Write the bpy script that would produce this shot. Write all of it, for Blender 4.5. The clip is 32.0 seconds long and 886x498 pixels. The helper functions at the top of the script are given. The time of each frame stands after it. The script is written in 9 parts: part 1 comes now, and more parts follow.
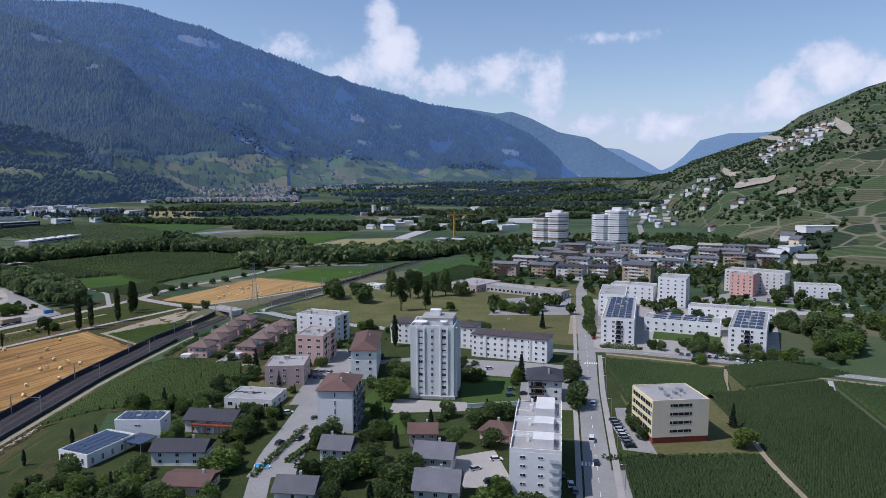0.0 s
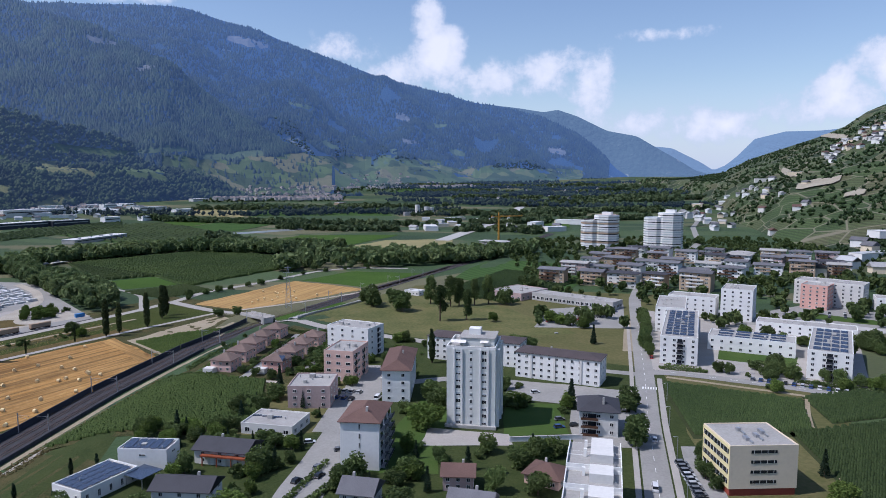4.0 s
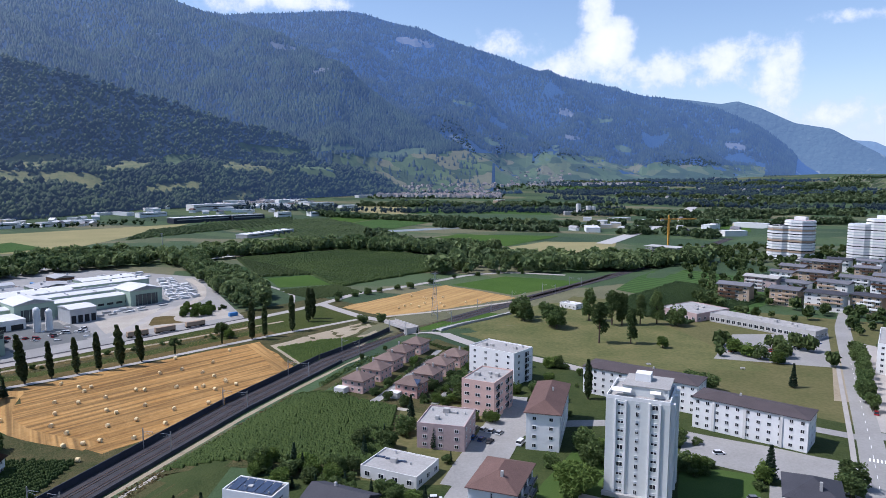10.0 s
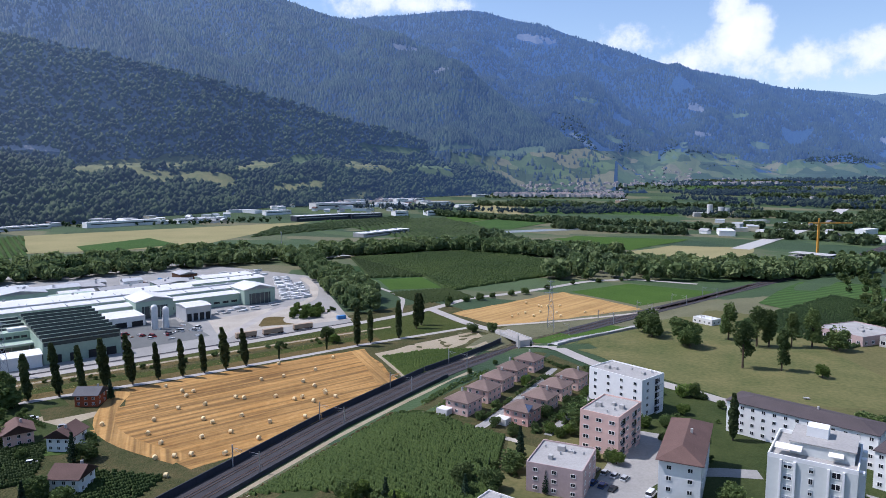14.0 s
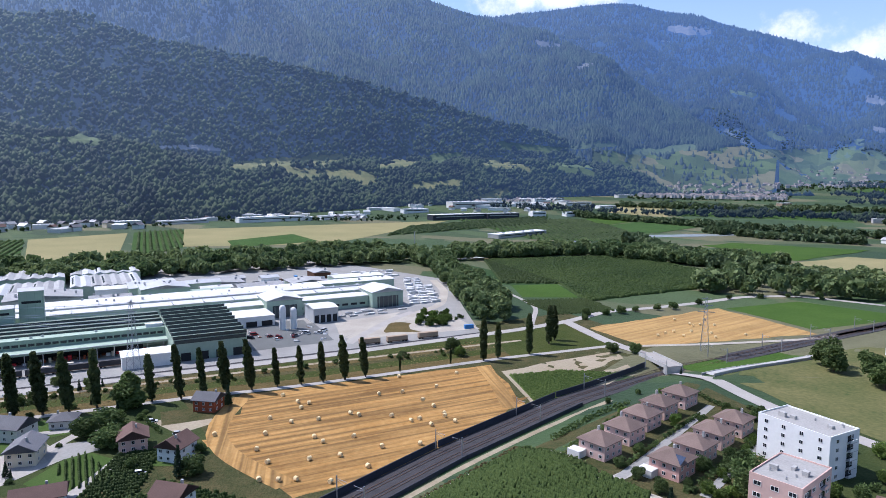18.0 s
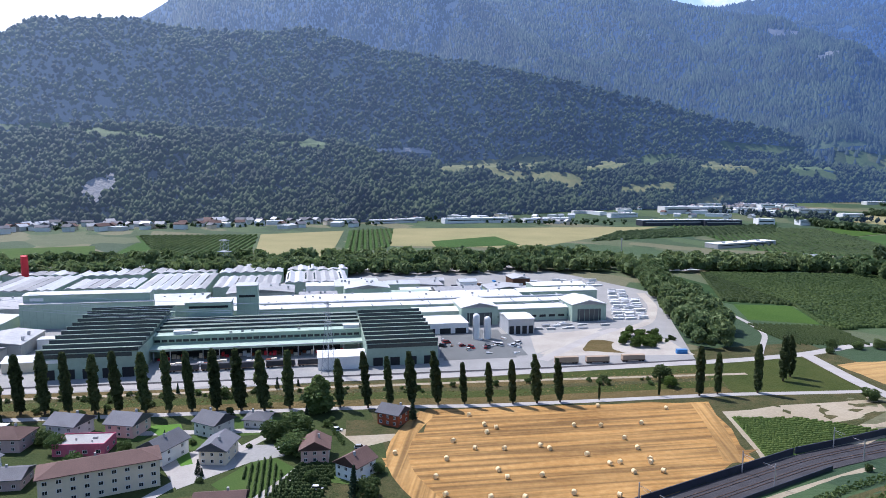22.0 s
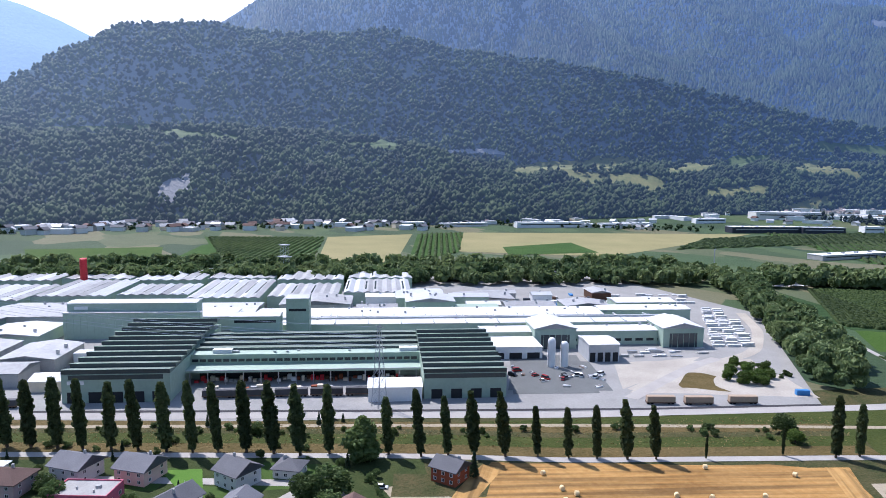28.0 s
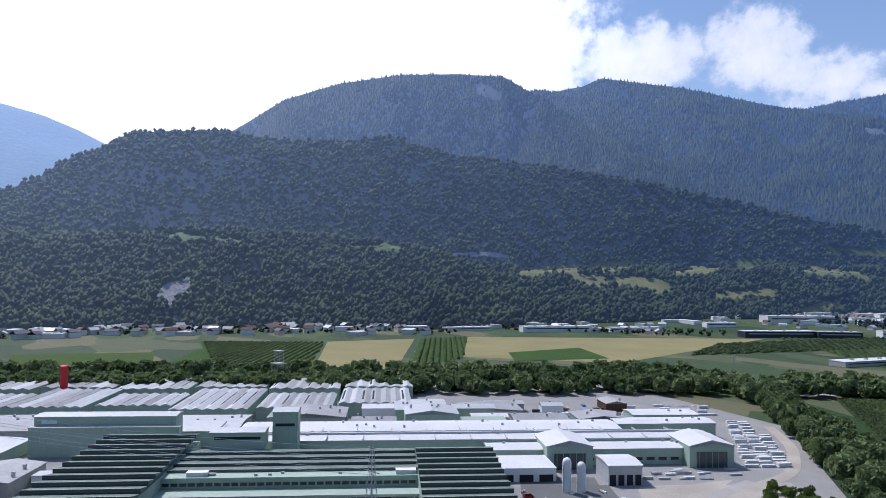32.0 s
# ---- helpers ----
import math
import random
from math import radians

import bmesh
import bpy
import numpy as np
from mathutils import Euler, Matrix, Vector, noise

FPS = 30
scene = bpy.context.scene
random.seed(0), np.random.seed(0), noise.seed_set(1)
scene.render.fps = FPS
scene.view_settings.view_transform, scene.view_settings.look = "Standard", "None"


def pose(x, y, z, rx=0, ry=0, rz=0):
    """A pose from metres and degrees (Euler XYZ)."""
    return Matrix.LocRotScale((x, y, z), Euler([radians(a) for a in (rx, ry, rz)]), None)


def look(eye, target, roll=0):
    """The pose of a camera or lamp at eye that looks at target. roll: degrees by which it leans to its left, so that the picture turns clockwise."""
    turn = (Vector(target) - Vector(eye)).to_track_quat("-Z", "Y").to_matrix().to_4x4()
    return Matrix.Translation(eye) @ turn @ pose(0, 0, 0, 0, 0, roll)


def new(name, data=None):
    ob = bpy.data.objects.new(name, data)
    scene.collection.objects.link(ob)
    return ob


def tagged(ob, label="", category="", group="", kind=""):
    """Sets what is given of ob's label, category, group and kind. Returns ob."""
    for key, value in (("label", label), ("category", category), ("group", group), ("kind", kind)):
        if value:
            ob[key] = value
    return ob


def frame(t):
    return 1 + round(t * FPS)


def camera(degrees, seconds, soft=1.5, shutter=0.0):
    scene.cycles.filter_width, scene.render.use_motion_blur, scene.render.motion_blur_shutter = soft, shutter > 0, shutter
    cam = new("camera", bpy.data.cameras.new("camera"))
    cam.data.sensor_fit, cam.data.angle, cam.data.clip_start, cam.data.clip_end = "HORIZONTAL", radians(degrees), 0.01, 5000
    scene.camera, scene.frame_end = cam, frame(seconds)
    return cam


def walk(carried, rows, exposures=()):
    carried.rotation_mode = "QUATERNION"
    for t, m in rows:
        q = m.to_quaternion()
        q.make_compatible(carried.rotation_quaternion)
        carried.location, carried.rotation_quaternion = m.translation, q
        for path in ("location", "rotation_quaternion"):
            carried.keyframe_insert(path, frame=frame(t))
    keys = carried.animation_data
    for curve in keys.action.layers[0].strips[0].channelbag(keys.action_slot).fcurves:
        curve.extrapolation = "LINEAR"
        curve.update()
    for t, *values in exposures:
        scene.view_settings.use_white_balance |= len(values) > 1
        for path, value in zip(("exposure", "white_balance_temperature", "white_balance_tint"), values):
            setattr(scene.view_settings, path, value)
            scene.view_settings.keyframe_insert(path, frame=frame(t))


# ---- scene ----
cam = camera(66.77, 32.0, soft=0.85)
PATH = [
    (0, (-0.00, 0.00, 92.01), (-0.00, 99.46, 81.67), -0.15),
    (0.5, (-0.07, 3.99, 92.13), (-0.05, 103.45, 81.77), -0.16),
    (1, (0.19, 8.01, 92.19), (0.11, 107.47, 81.81), -0.13),
    (1.5, (0.39, 12.06, 92.23), (0.06, 111.52, 81.81), -0.12),
    (2, (0.69, 16.01, 92.42), (-0.09, 115.46, 81.98), -0.12),
    (2.5, (0.75, 19.90, 92.68), (-0.50, 119.34, 82.23), -0.09),
    (3, (0.76, 23.54, 92.86), (-1.93, 122.96, 82.42), -0.10),
    (3.5, (0.98, 26.91, 93.25), (-3.77, 126.24, 82.78), -0.05),
    (5.5, (1.37, 41.17, 93.66), (-9.80, 140.00, 83.25), -0.00),
    (6, (1.13, 44.49, 94.12), (-11.73, 143.10, 83.65), 0.09),
    (6.5, (0.91, 47.89, 94.35), (-14.07, 146.20, 83.83), 0.17),
    (7, (0.71, 51.50, 94.54), (-16.29, 149.48, 83.98), 0.18),
    (7.5, (0.43, 55.39, 94.88), (-18.70, 152.97, 84.26), 0.15),
    (8, (0.20, 59.40, 95.25), (-20.87, 156.56, 84.53), 0.15),
    (8.5, (-0.24, 63.13, 95.41), (-23.06, 159.90, 84.66), 0.18),
    (9, (-0.84, 66.69, 95.82), (-25.40, 163.02, 84.99), 0.15),
    (9.5, (-1.33, 70.60, 96.25), (-28.87, 166.11, 85.30), 0.10),
    (10, (-1.95, 74.24, 96.48), (-31.72, 169.07, 85.47), 0.07),
    (10.5, (-2.71, 78.03, 96.59), (-34.41, 172.22, 85.52), 0.09),
    (11, (-3.71, 81.35, 96.68), (-37.21, 174.91, 85.59), 0.06),
    (11.5, (-4.76, 85.05, 96.68), (-39.97, 177.99, 85.56), -0.03),
    (12, (-5.87, 88.77, 96.62), (-42.80, 181.03, 85.51), -0.00),
    (12.5, (-7.12, 92.40, 96.79), (-45.82, 183.93, 85.62), 0.00),
    (13, (-8.50, 96.24, 96.77), (-49.14, 186.92, 85.58), 0.02),
    (13.5, (-9.77, 100.22, 96.76), (-53.02, 189.68, 85.56), 0.05),
    (14, (-11.31, 104.12, 96.52), (-57.13, 192.30, 85.36), -0.03),
    (14.5, (-12.77, 107.82, 96.68), (-60.79, 194.82, 85.46), -0.04),
    (16.5, (-20.25, 123.29, 97.52), (-76.61, 205.10, 86.10), 0.17),
    (17, (-21.83, 126.55, 97.59), (-80.28, 206.88, 86.16), 0.17),
    (17.5, (-24.09, 130.09, 97.64), (-84.72, 208.80, 86.23), 0.22),
    (18, (-26.27, 133.42, 97.79), (-89.05, 210.41, 86.38), 0.25),
    (18.5, (-28.47, 136.71, 97.91), (-93.45, 211.87, 86.54), 0.27),
    (19, (-30.79, 139.63, 97.97), (-98.25, 212.57, 86.60), 0.18),
    (19.5, (-33.07, 142.27, 97.97), (-103.10, 212.77, 86.70), 0.35),
    (20, (-35.55, 145.02, 98.01), (-108.23, 212.78, 86.73), 0.35),
    (20.5, (-38.01, 147.66, 98.18), (-113.39, 212.40, 86.90), 0.37),
    (21, (-40.59, 150.52, 98.46), (-118.67, 211.97, 87.13), 0.36),
    (21.5, (-43.67, 153.19, 98.40), (-124.18, 211.42, 87.10), 0.36),
    (22, (-46.68, 155.80, 98.36), (-129.57, 210.58, 87.04), 0.40),
    (22.5, (-49.43, 158.39, 98.36), (-134.53, 209.67, 87.03), 0.41),
    (23, (-52.37, 160.81, 98.53), (-139.59, 208.37, 87.13), 0.37),
    (23.5, (-55.17, 163.27, 98.67), (-143.46, 208.82, 87.24), 0.38),
    (24, (-58.55, 165.64, 98.60), (-146.83, 211.22, 87.19), 0.40),
    (24.5, (-62.43, 168.02, 98.39), (-150.70, 213.61, 87.01), 0.48),
    (25, (-66.52, 170.38, 98.38), (-154.77, 216.01, 87.00), 0.50),
    (25.5, (-70.48, 172.81, 98.47), (-158.73, 218.43, 87.08), 0.56),
    (27.5, (-85.01, 181.56, 98.87), (-173.30, 227.13, 87.58), 0.62),
    (28, (-88.18, 183.44, 98.91), (-176.48, 229.00, 87.71), 0.62),
    (28.5, (-91.02, 185.18, 98.80), (-179.37, 230.69, 87.72), 0.59),
    (29, (-93.68, 186.73, 98.93), (-182.08, 232.16, 87.91), 0.62),
    (29.5, (-96.22, 188.22, 99.05), (-184.66, 233.59, 88.11), 0.61),
    (30, (-98.93, 189.76, 99.06), (-187.40, 235.09, 88.21), 0.60),
    (30.5, (-101.87, 191.35, 99.28), (-190.37, 236.63, 88.44), 0.64),
    (31, (-104.73, 193.03, 99.24), (-193.26, 238.27, 88.47), 0.61),
    (31.5, (-107.76, 194.73, 99.00), (-196.83, 240.00, 94.87), 0.65),
    (32, (-110.88, 196.34, 98.22), (-200.03, 241.45, 102.31), 0.61),
]
walk(cam, [(t, look(eye, target, roll)) for t, eye, target, roll in PATH],
     [(0, -0.5, 5780, 19), (2, -0.48, 5780, 19), (3.2, -0.46, 5780, 19), (5.5, -0.13, 5780, 19), (9, -0.07, 5780, 19), (14, -0.02, 5780, 19), (18, 0.16, 5780, 19), (22, 0.3, 5780, 19), (28, 0.31, 5780, 19), (30.9, 0.24, 5780, 19), (31.5, -0.02, 5780, 19), (32, -0.28, 5780, 19)])

# ---- light ----
SUN_TO = Vector((-0.95, -0.3, 1.42)).normalized()
sun = new("sun", bpy.data.lights.new("sun", "SUN"))
sun.data.energy, sun.data.angle, sun.data.color = 5.0, radians(0.5), (1.0, 0.95, 0.87)
sun.matrix_world = look((0, 0, 500), Vector((0, 0, 500)) - SUN_TO)

world = bpy.data.worlds.new("sky")
scene.world = world
world.use_nodes = True
wn, wl = world.node_tree.nodes, world.node_tree.links
wn.clear()
sky = wn.new("ShaderNodeTexSky")
sky.sky_type, sky.sun_disc = "NISHITA", False
sky.sun_elevation, sky.sun_rotation = math.asin(SUN_TO.z), math.atan2(SUN_TO.x, SUN_TO.y) % (2 * math.pi)
sky.altitude, sky.air_density, sky.dust_density, sky.ozone_density = 530, 1.2, 0.6, 1.0


def wmath(op, a, b=None, clamp=False):
    n = wn.new("ShaderNodeMath")
    n.operation, n.use_clamp = op, clamp
    for i, v in enumerate((a, b)):
        if v is None:
            continue
        if isinstance(v, (int, float)):
            n.inputs[i].default_value = v
        else:
            wl.new(v, n.inputs[i])
    return n.outputs[0]


wco = wn.new("ShaderNodeTexCoord")
wsep = wn.new("ShaderNodeSeparateXYZ")
wl.new(wco.outputs["Generated"], wsep.inputs[0])
cnoise = wn.new("ShaderNodeTexNoise")
cnoise.inputs["Scale"].default_value, cnoise.inputs["Detail"].default_value, cnoise.inputs["Roughness"].default_value = 19.0, 12.0, 0.62
wl.new(wco.outputs["Generated"], cnoise.inputs["Vector"])


def bank(az, el, wide, tall, amount):
    """A bank of cumulus: a soft hump in the sky round one bearing (degrees left of +y) and height."""
    a = radians(az)
    left = wmath("ADD", wmath("MULTIPLY", wsep.outputs[0], -math.cos(a)), wmath("MULTIPLY", wsep.outputs[1], -math.sin(a)))
    ahead = wmath("ADD", wmath("MULTIPLY", wsep.outputs[0], -math.sin(a)), wmath("MULTIPLY", wsep.outputs[1], math.cos(a)))
    du = wmath("DIVIDE", left, math.sin(radians(wide)))
    dv = wmath("DIVIDE", wmath("SUBTRACT", wsep.outputs[2], math.sin(radians(el))), math.sin(radians(tall)))
    r2 = wmath("ADD", wmath("MULTIPLY", du, du), wmath("MULTIPLY", dv, dv))
    hump = wmath("MULTIPLY", wmath("SUBTRACT", 1.0, r2), amount)
    front = wmath("GREATER_THAN", ahead, 0.0)
    return wmath("SUBTRACT", wmath("MULTIPLY", wmath("ADD", wmath("MAXIMUM", hump, -1.2), 1.2), front), 1.2)


cover = None
for args in ((5.0, 12.4, 1.5, 2.4, 0.85), (4.2, 10.2, 2.7, 2.6, 0.95), (6.4, 8.6, 4.0, 1.9, 0.8), (0.4, 8.0, 3.4, 2.0, 0.85), (-6.6, 9.2, 3.8, 1.3, 0.62), (-8.6, 7.6, 2.4, 2.7, 0.75), (-4.4, 8.0, 3.8, 1.8, 0.6),
             (-14.6, 11.2, 2.9, 0.5, 0.34), (11.2, 10.3, 4.2, 1.6, 0.28), (-13.4, 4.4, 4.2, 1.6, 0.6), (-18.8, 4.0, 5.0, 1.6, 0.65), (-23.4, 4.8, 3.8, 1.6, 0.7),
             (-26.4, 6.1, 3.0, 2.1, 0.9), (-29.6, 7.7, 3.2, 2.1, 1.0), (-33.8, 6.7, 3.2, 1.9, 0.9), (-40.0, 8.5, 5.0, 3.0, 0.5), (29.5, 13.7, 4.4, 1.0, 0.75), (35.0, 13.5, 3.2, 1.1, 0.75),
             (38.5, 17.6, 4.4, 3.2, 0.95), (33.5, 14.8, 5.0, 2.2, 0.95), (47.0, 17.4, 6.6, 3.6, 1.0), (74.0, 18.0, 25.0, 12.0, 2.3), (100.0, 18.0, 22.0, 11.0, 1.8)):
    b = bank(*args)
    cover = b if cover is None else wmath("MAXIMUM", cover, b)
puff = wmath("ADD", cover, wmath("MULTIPLY", wmath("SUBTRACT", cnoise.outputs[0], 0.5), 3.0))
edge = wn.new("ShaderNodeMapRange")
edge.interpolation_type = "SMOOTHSTEP"
edge.inputs["From Min"].default_value, edge.inputs["From Max"].default_value = -0.05, 0.65
wl.new(puff, edge.inputs["Value"])
white = wn.new("ShaderNodeMix")
white.data_type = "RGBA"
white.inputs[6].default_value, white.inputs[7].default_value = (4.9, 5.6, 6.6, 1), (7.6, 7.7, 7.8, 1)
wl.new(wmath("SUBTRACT", puff, 0.15, True), white.inputs[0])
glare = wn.new("ShaderNodeMix")
glare.data_type = "RGBA"
glare.inputs[7].default_value = (11.5, 11.6, 11.8, 1)
wl.new(wmath("MULTIPLY", bank(86, 20, 40, 22, 1.4), 1.0, True), glare.inputs[0])
wl.new(white.outputs[2], glare.inputs[6])
mixs = wn.new("ShaderNodeMix")
mixs.data_type = "RGBA"
wl.new(wmath("MULTIPLY", edge.outputs[0], 0.92), mixs.inputs[0])
veil = wn.new("ShaderNodeMix")
veil.data_type = "RGBA"
veil.inputs[7].default_value = (4.3, 5.3, 6.9, 1)
wl.new(wmath("SUBTRACT", 0.8, wmath("MULTIPLY", wmath("ABSOLUTE", wsep.outputs[2]), 6.0), True), veil.inputs[0])
wl.new(sky.outputs[0], veil.inputs[6])
wl.new(veil.outputs[2], mixs.inputs[6])
wl.new(glare.outputs[2], mixs.inputs[7])
wbg = wn.new("ShaderNodeBackground")
wbg.inputs[1].default_value = 0.15
wl.new(mixs.outputs[2], wbg.inputs[0])
wout = wn.new("ShaderNodeOutputWorld")
wl.new(wbg.outputs[0], wout.inputs[0])

# ---- materials ----
def mat(name, base, rough=0.85, metal=0.0, spread=0.18, scale=1.0, bump=0.0, second=None, detail_scale=None, per_object=0.0, glow=None, spec=0.3):
    """A surface with stains at two scales, and a tone that may differ from object to object."""
    m = bpy.data.materials.new(name)
    m.use_nodes = True
    nt = m.node_tree
    n, l = nt.nodes, nt.links
    bs = n["Principled BSDF"]
    bs.inputs["Roughness"].default_value, bs.inputs["Metallic"].default_value = rough, metal
    bs.inputs["Specular IOR Level"].default_value = spec
    geo = n.new("ShaderNodeNewGeometry")
    big, fine = n.new("ShaderNodeTexNoise"), n.new("ShaderNodeTexNoise")
    for k, s, d in ((big, scale, 4), (fine, detail_scale or scale * 9, 5)):
        k.inputs["Scale"].default_value, k.inputs["Detail"].default_value = s, d
        l.new(geo.outputs["Position"], k.inputs["Vector"])
    add = n.new("ShaderNodeMath")
    add.operation = "ADD"
    l.new(big.outputs[0], add.inputs[0])
    l.new(fine.outputs[0], add.inputs[1])
    ramp = n.new("ShaderNodeMapRange")
    ramp.inputs["From Min"].default_value, ramp.inputs["From Max"].default_value = 0.62, 1.38
    l.new(add.outputs[0], ramp.inputs["Value"])
    mix = n.new("ShaderNodeMix")
    mix.data_type = "RGBA"
    c2 = second or tuple(min(1, c * (1 + spread)) for c in base)
    c1 = tuple(c * (1 - spread) for c in base) if not second else base
    mix.inputs[6].default_value, mix.inputs[7].default_value = (*c1, 1), (*c2, 1)
    l.new(ramp.outputs[0], mix.inputs[0])
    col = mix.outputs[2]
    if per_object:
        info = n.new("ShaderNodeObjectInfo")
        hsv = n.new("ShaderNodeHueSaturation")
        val = n.new("ShaderNodeMapRange")
        val.inputs["To Min"].default_value, val.inputs["To Max"].default_value = 1 - per_object, 1 + per_object
        l.new(info.outputs["Random"], val.inputs["Value"])
        l.new(val.outputs[0], hsv.inputs["Value"])
        l.new(col, hsv.inputs["Color"])
        col = hsv.outputs[0]
    l.new(col, bs.inputs["Base Color"])
    if bump:
        bp = n.new("ShaderNodeBump")
        bp.inputs["Strength"].default_value, bp.inputs["Distance"].default_value = min(1, bump), 0.4 / (detail_scale or scale * 9) * 9 * bump
        l.new(fine.outputs[0], bp.inputs["Height"])
        l.new(bp.outputs[0], bs.inputs["Normal"])
    if glow:
        bs.inputs["Emission Color"].default_value, bs.inputs["Emission Strength"].default_value = (*glow[0], 1), glow[1]
    return m


def leaf_mat(name, dark, light, gain=1.0):
    """Foliage: each clump has its own tone, and lets some light through."""
    m = bpy.data.materials.new(name)
    m.use_nodes = True
    n, l = m.node_tree.nodes, m.node_tree.links
    bs = n["Principled BSDF"]
    bs.inputs["Roughness"].default_value, bs.inputs["Specular IOR Level"].default_value = 0.75, 0.25
    geo, info = n.new("ShaderNodeNewGeometry"), n.new("ShaderNodeObjectInfo")
    mix, hsv, val = n.new("ShaderNodeMix"), n.new("ShaderNodeHueSaturation"), n.new("ShaderNodeMapRange")
    mix.data_type = "RGBA"
    mix.inputs[6].default_value, mix.inputs[7].default_value = (*dark, 1), (*light, 1)
    wide = n.new("ShaderNodeTexNoise")
    wide.inputs["Scale"].default_value, wide.inputs["Detail"].default_value = 0.012, 4
    l.new(geo.outputs["Position"], wide.inputs["Vector"])
    sum_ = n.new("ShaderNodeMath")
    sum_.operation, sum_.use_clamp = "MULTIPLY_ADD", True
    l.new(geo.outputs["Random Per Island"], sum_.inputs[0])
    sum_.inputs[1].default_value = 0.55
    off = n.new("ShaderNodeMapRange")
    off.inputs["From Min"].default_value, off.inputs["From Max"].default_value = 0.38, 0.62
    off.inputs["To Max"].default_value = 0.45
    l.new(wide.outputs[0], off.inputs["Value"])
    l.new(off.outputs[0], sum_.inputs[2])
    l.new(sum_.outputs[0], mix.inputs[0])
    val.inputs["To Min"].default_value, val.inputs["To Max"].default_value = 0.72 * gain, 1.28 * gain
    l.new(info.outputs["Random"], val.inputs["Value"])
    l.new(val.outputs[0], hsv.inputs["Value"])
    l.new(mix.outputs[2], hsv.inputs["Color"])
    l.new(hsv.outputs[0], bs.inputs["Base Color"])
    tr = n.new("ShaderNodeBsdfTranslucent")
    l.new(hsv.outputs[0], tr.inputs[0])
    ms = n.new("ShaderNodeMixShader")
    ms.inputs[0].default_value = 0.34
    l.new(bs.outputs[0], ms.inputs[1])
    l.new(tr.outputs[0], ms.inputs[2])
    l.new(ms.outputs[0], n["Material Output"].inputs[0])
    return m


def striped(name, a, b, angle, pitch, rough=0.95, stain=0.02, wobble=1.5):
    """A field with rows or tracks along one bearing."""
    m = mat(name, a, rough, scale=stain, second=b, detail_scale=0.6, bump=0.3)
    n, l = m.node_tree.nodes, m.node_tree.links
    bs = n["Principled BSDF"]
    geo, mp, wv = n.new("ShaderNodeNewGeometry"), n.new("ShaderNodeMapping"), n.new("ShaderNodeTexWave")
    mp.inputs["Rotation"].default_value = (0, 0, -radians(angle) + math.pi / 2)
    wv.inputs["Scale"].default_value, wv.inputs["Distortion"].default_value, wv.inputs["Detail"].default_value = 0.314 / pitch, wobble, 2
    wv.inputs["Detail Scale"].default_value = 0.5
    l.new(geo.outputs["Position"], mp.inputs[0])
    l.new(mp.outputs[0], wv.inputs["Vector"])
    old = bs.inputs["Base Color"].links[0].from_socket
    mx = n.new("ShaderNodeMix")
    mx.data_type, mx.blend_type = "RGBA", "MULTIPLY"
    rp = n.new("ShaderNodeMapRange")
    rp.inputs["To Min"].default_value, rp.inputs["To Max"].default_value = 0.72, 1.1
    l.new(wv.outputs[0], rp.inputs["Value"])
    cb = n.new("ShaderNodeCombineColor")
    for i in range(3):
        l.new(rp.outputs[0], cb.inputs[i])
    mx.inputs[0].default_value = 1.0
    l.new(old, mx.inputs[6])
    l.new(cb.outputs[0], mx.inputs[7])
    l.new(mx.outputs[2], bs.inputs["Base Color"])
    return m


def streaked(name, a, b, angle, fine, low=0.58, high=1.3):
    """A mown field: uneven streaks of straw along one bearing, over broad worn patches."""
    m = mat(name, a, 0.95, scale=0.035, second=b, detail_scale=0.5, bump=0.3)
    n, l = m.node_tree.nodes, m.node_tree.links
    bs = n["Principled BSDF"]
    geo, mp, tx = n.new("ShaderNodeNewGeometry"), n.new("ShaderNodeMapping"), n.new("ShaderNodeTexNoise")
    turn = n.new("ShaderNodeMapping")
    turn.inputs["Rotation"].default_value = (0, 0, -radians(angle))
    mp.inputs["Scale"].default_value = (0.012, fine, 1)
    tx.inputs["Scale"].default_value, tx.inputs["Detail"].default_value, tx.inputs["Roughness"].default_value, tx.inputs["Distortion"].default_value = 1.0, 2, 0.55, 0.15
    l.new(geo.outputs["Position"], turn.inputs[0])
    l.new(turn.outputs[0], mp.inputs[0])
    l.new(mp.outputs[0], tx.inputs["Vector"])
    rp = n.new("ShaderNodeMapRange")
    rp.inputs["From Min"].default_value, rp.inputs["From Max"].default_value = 0.38, 0.62
    rp.inputs["To Min"].default_value, rp.inputs["To Max"].default_value = low, high
    l.new(tx.outputs[0], rp.inputs["Value"])
    cb, mx = n.new("ShaderNodeCombineColor"), n.new("ShaderNodeMix")
    for i in range(3):
        l.new(rp.outputs[0], cb.inputs[i])
    mx.data_type, mx.blend_type = "RGBA", "MULTIPLY"
    mx.inputs[0].default_value = 1.0
    l.new(bs.inputs["Base Color"].links[0].from_socket, mx.inputs[6])
    l.new(cb.outputs[0], mx.inputs[7])
    l.new(mx.outputs[2], bs.inputs["Base Color"])
    return m


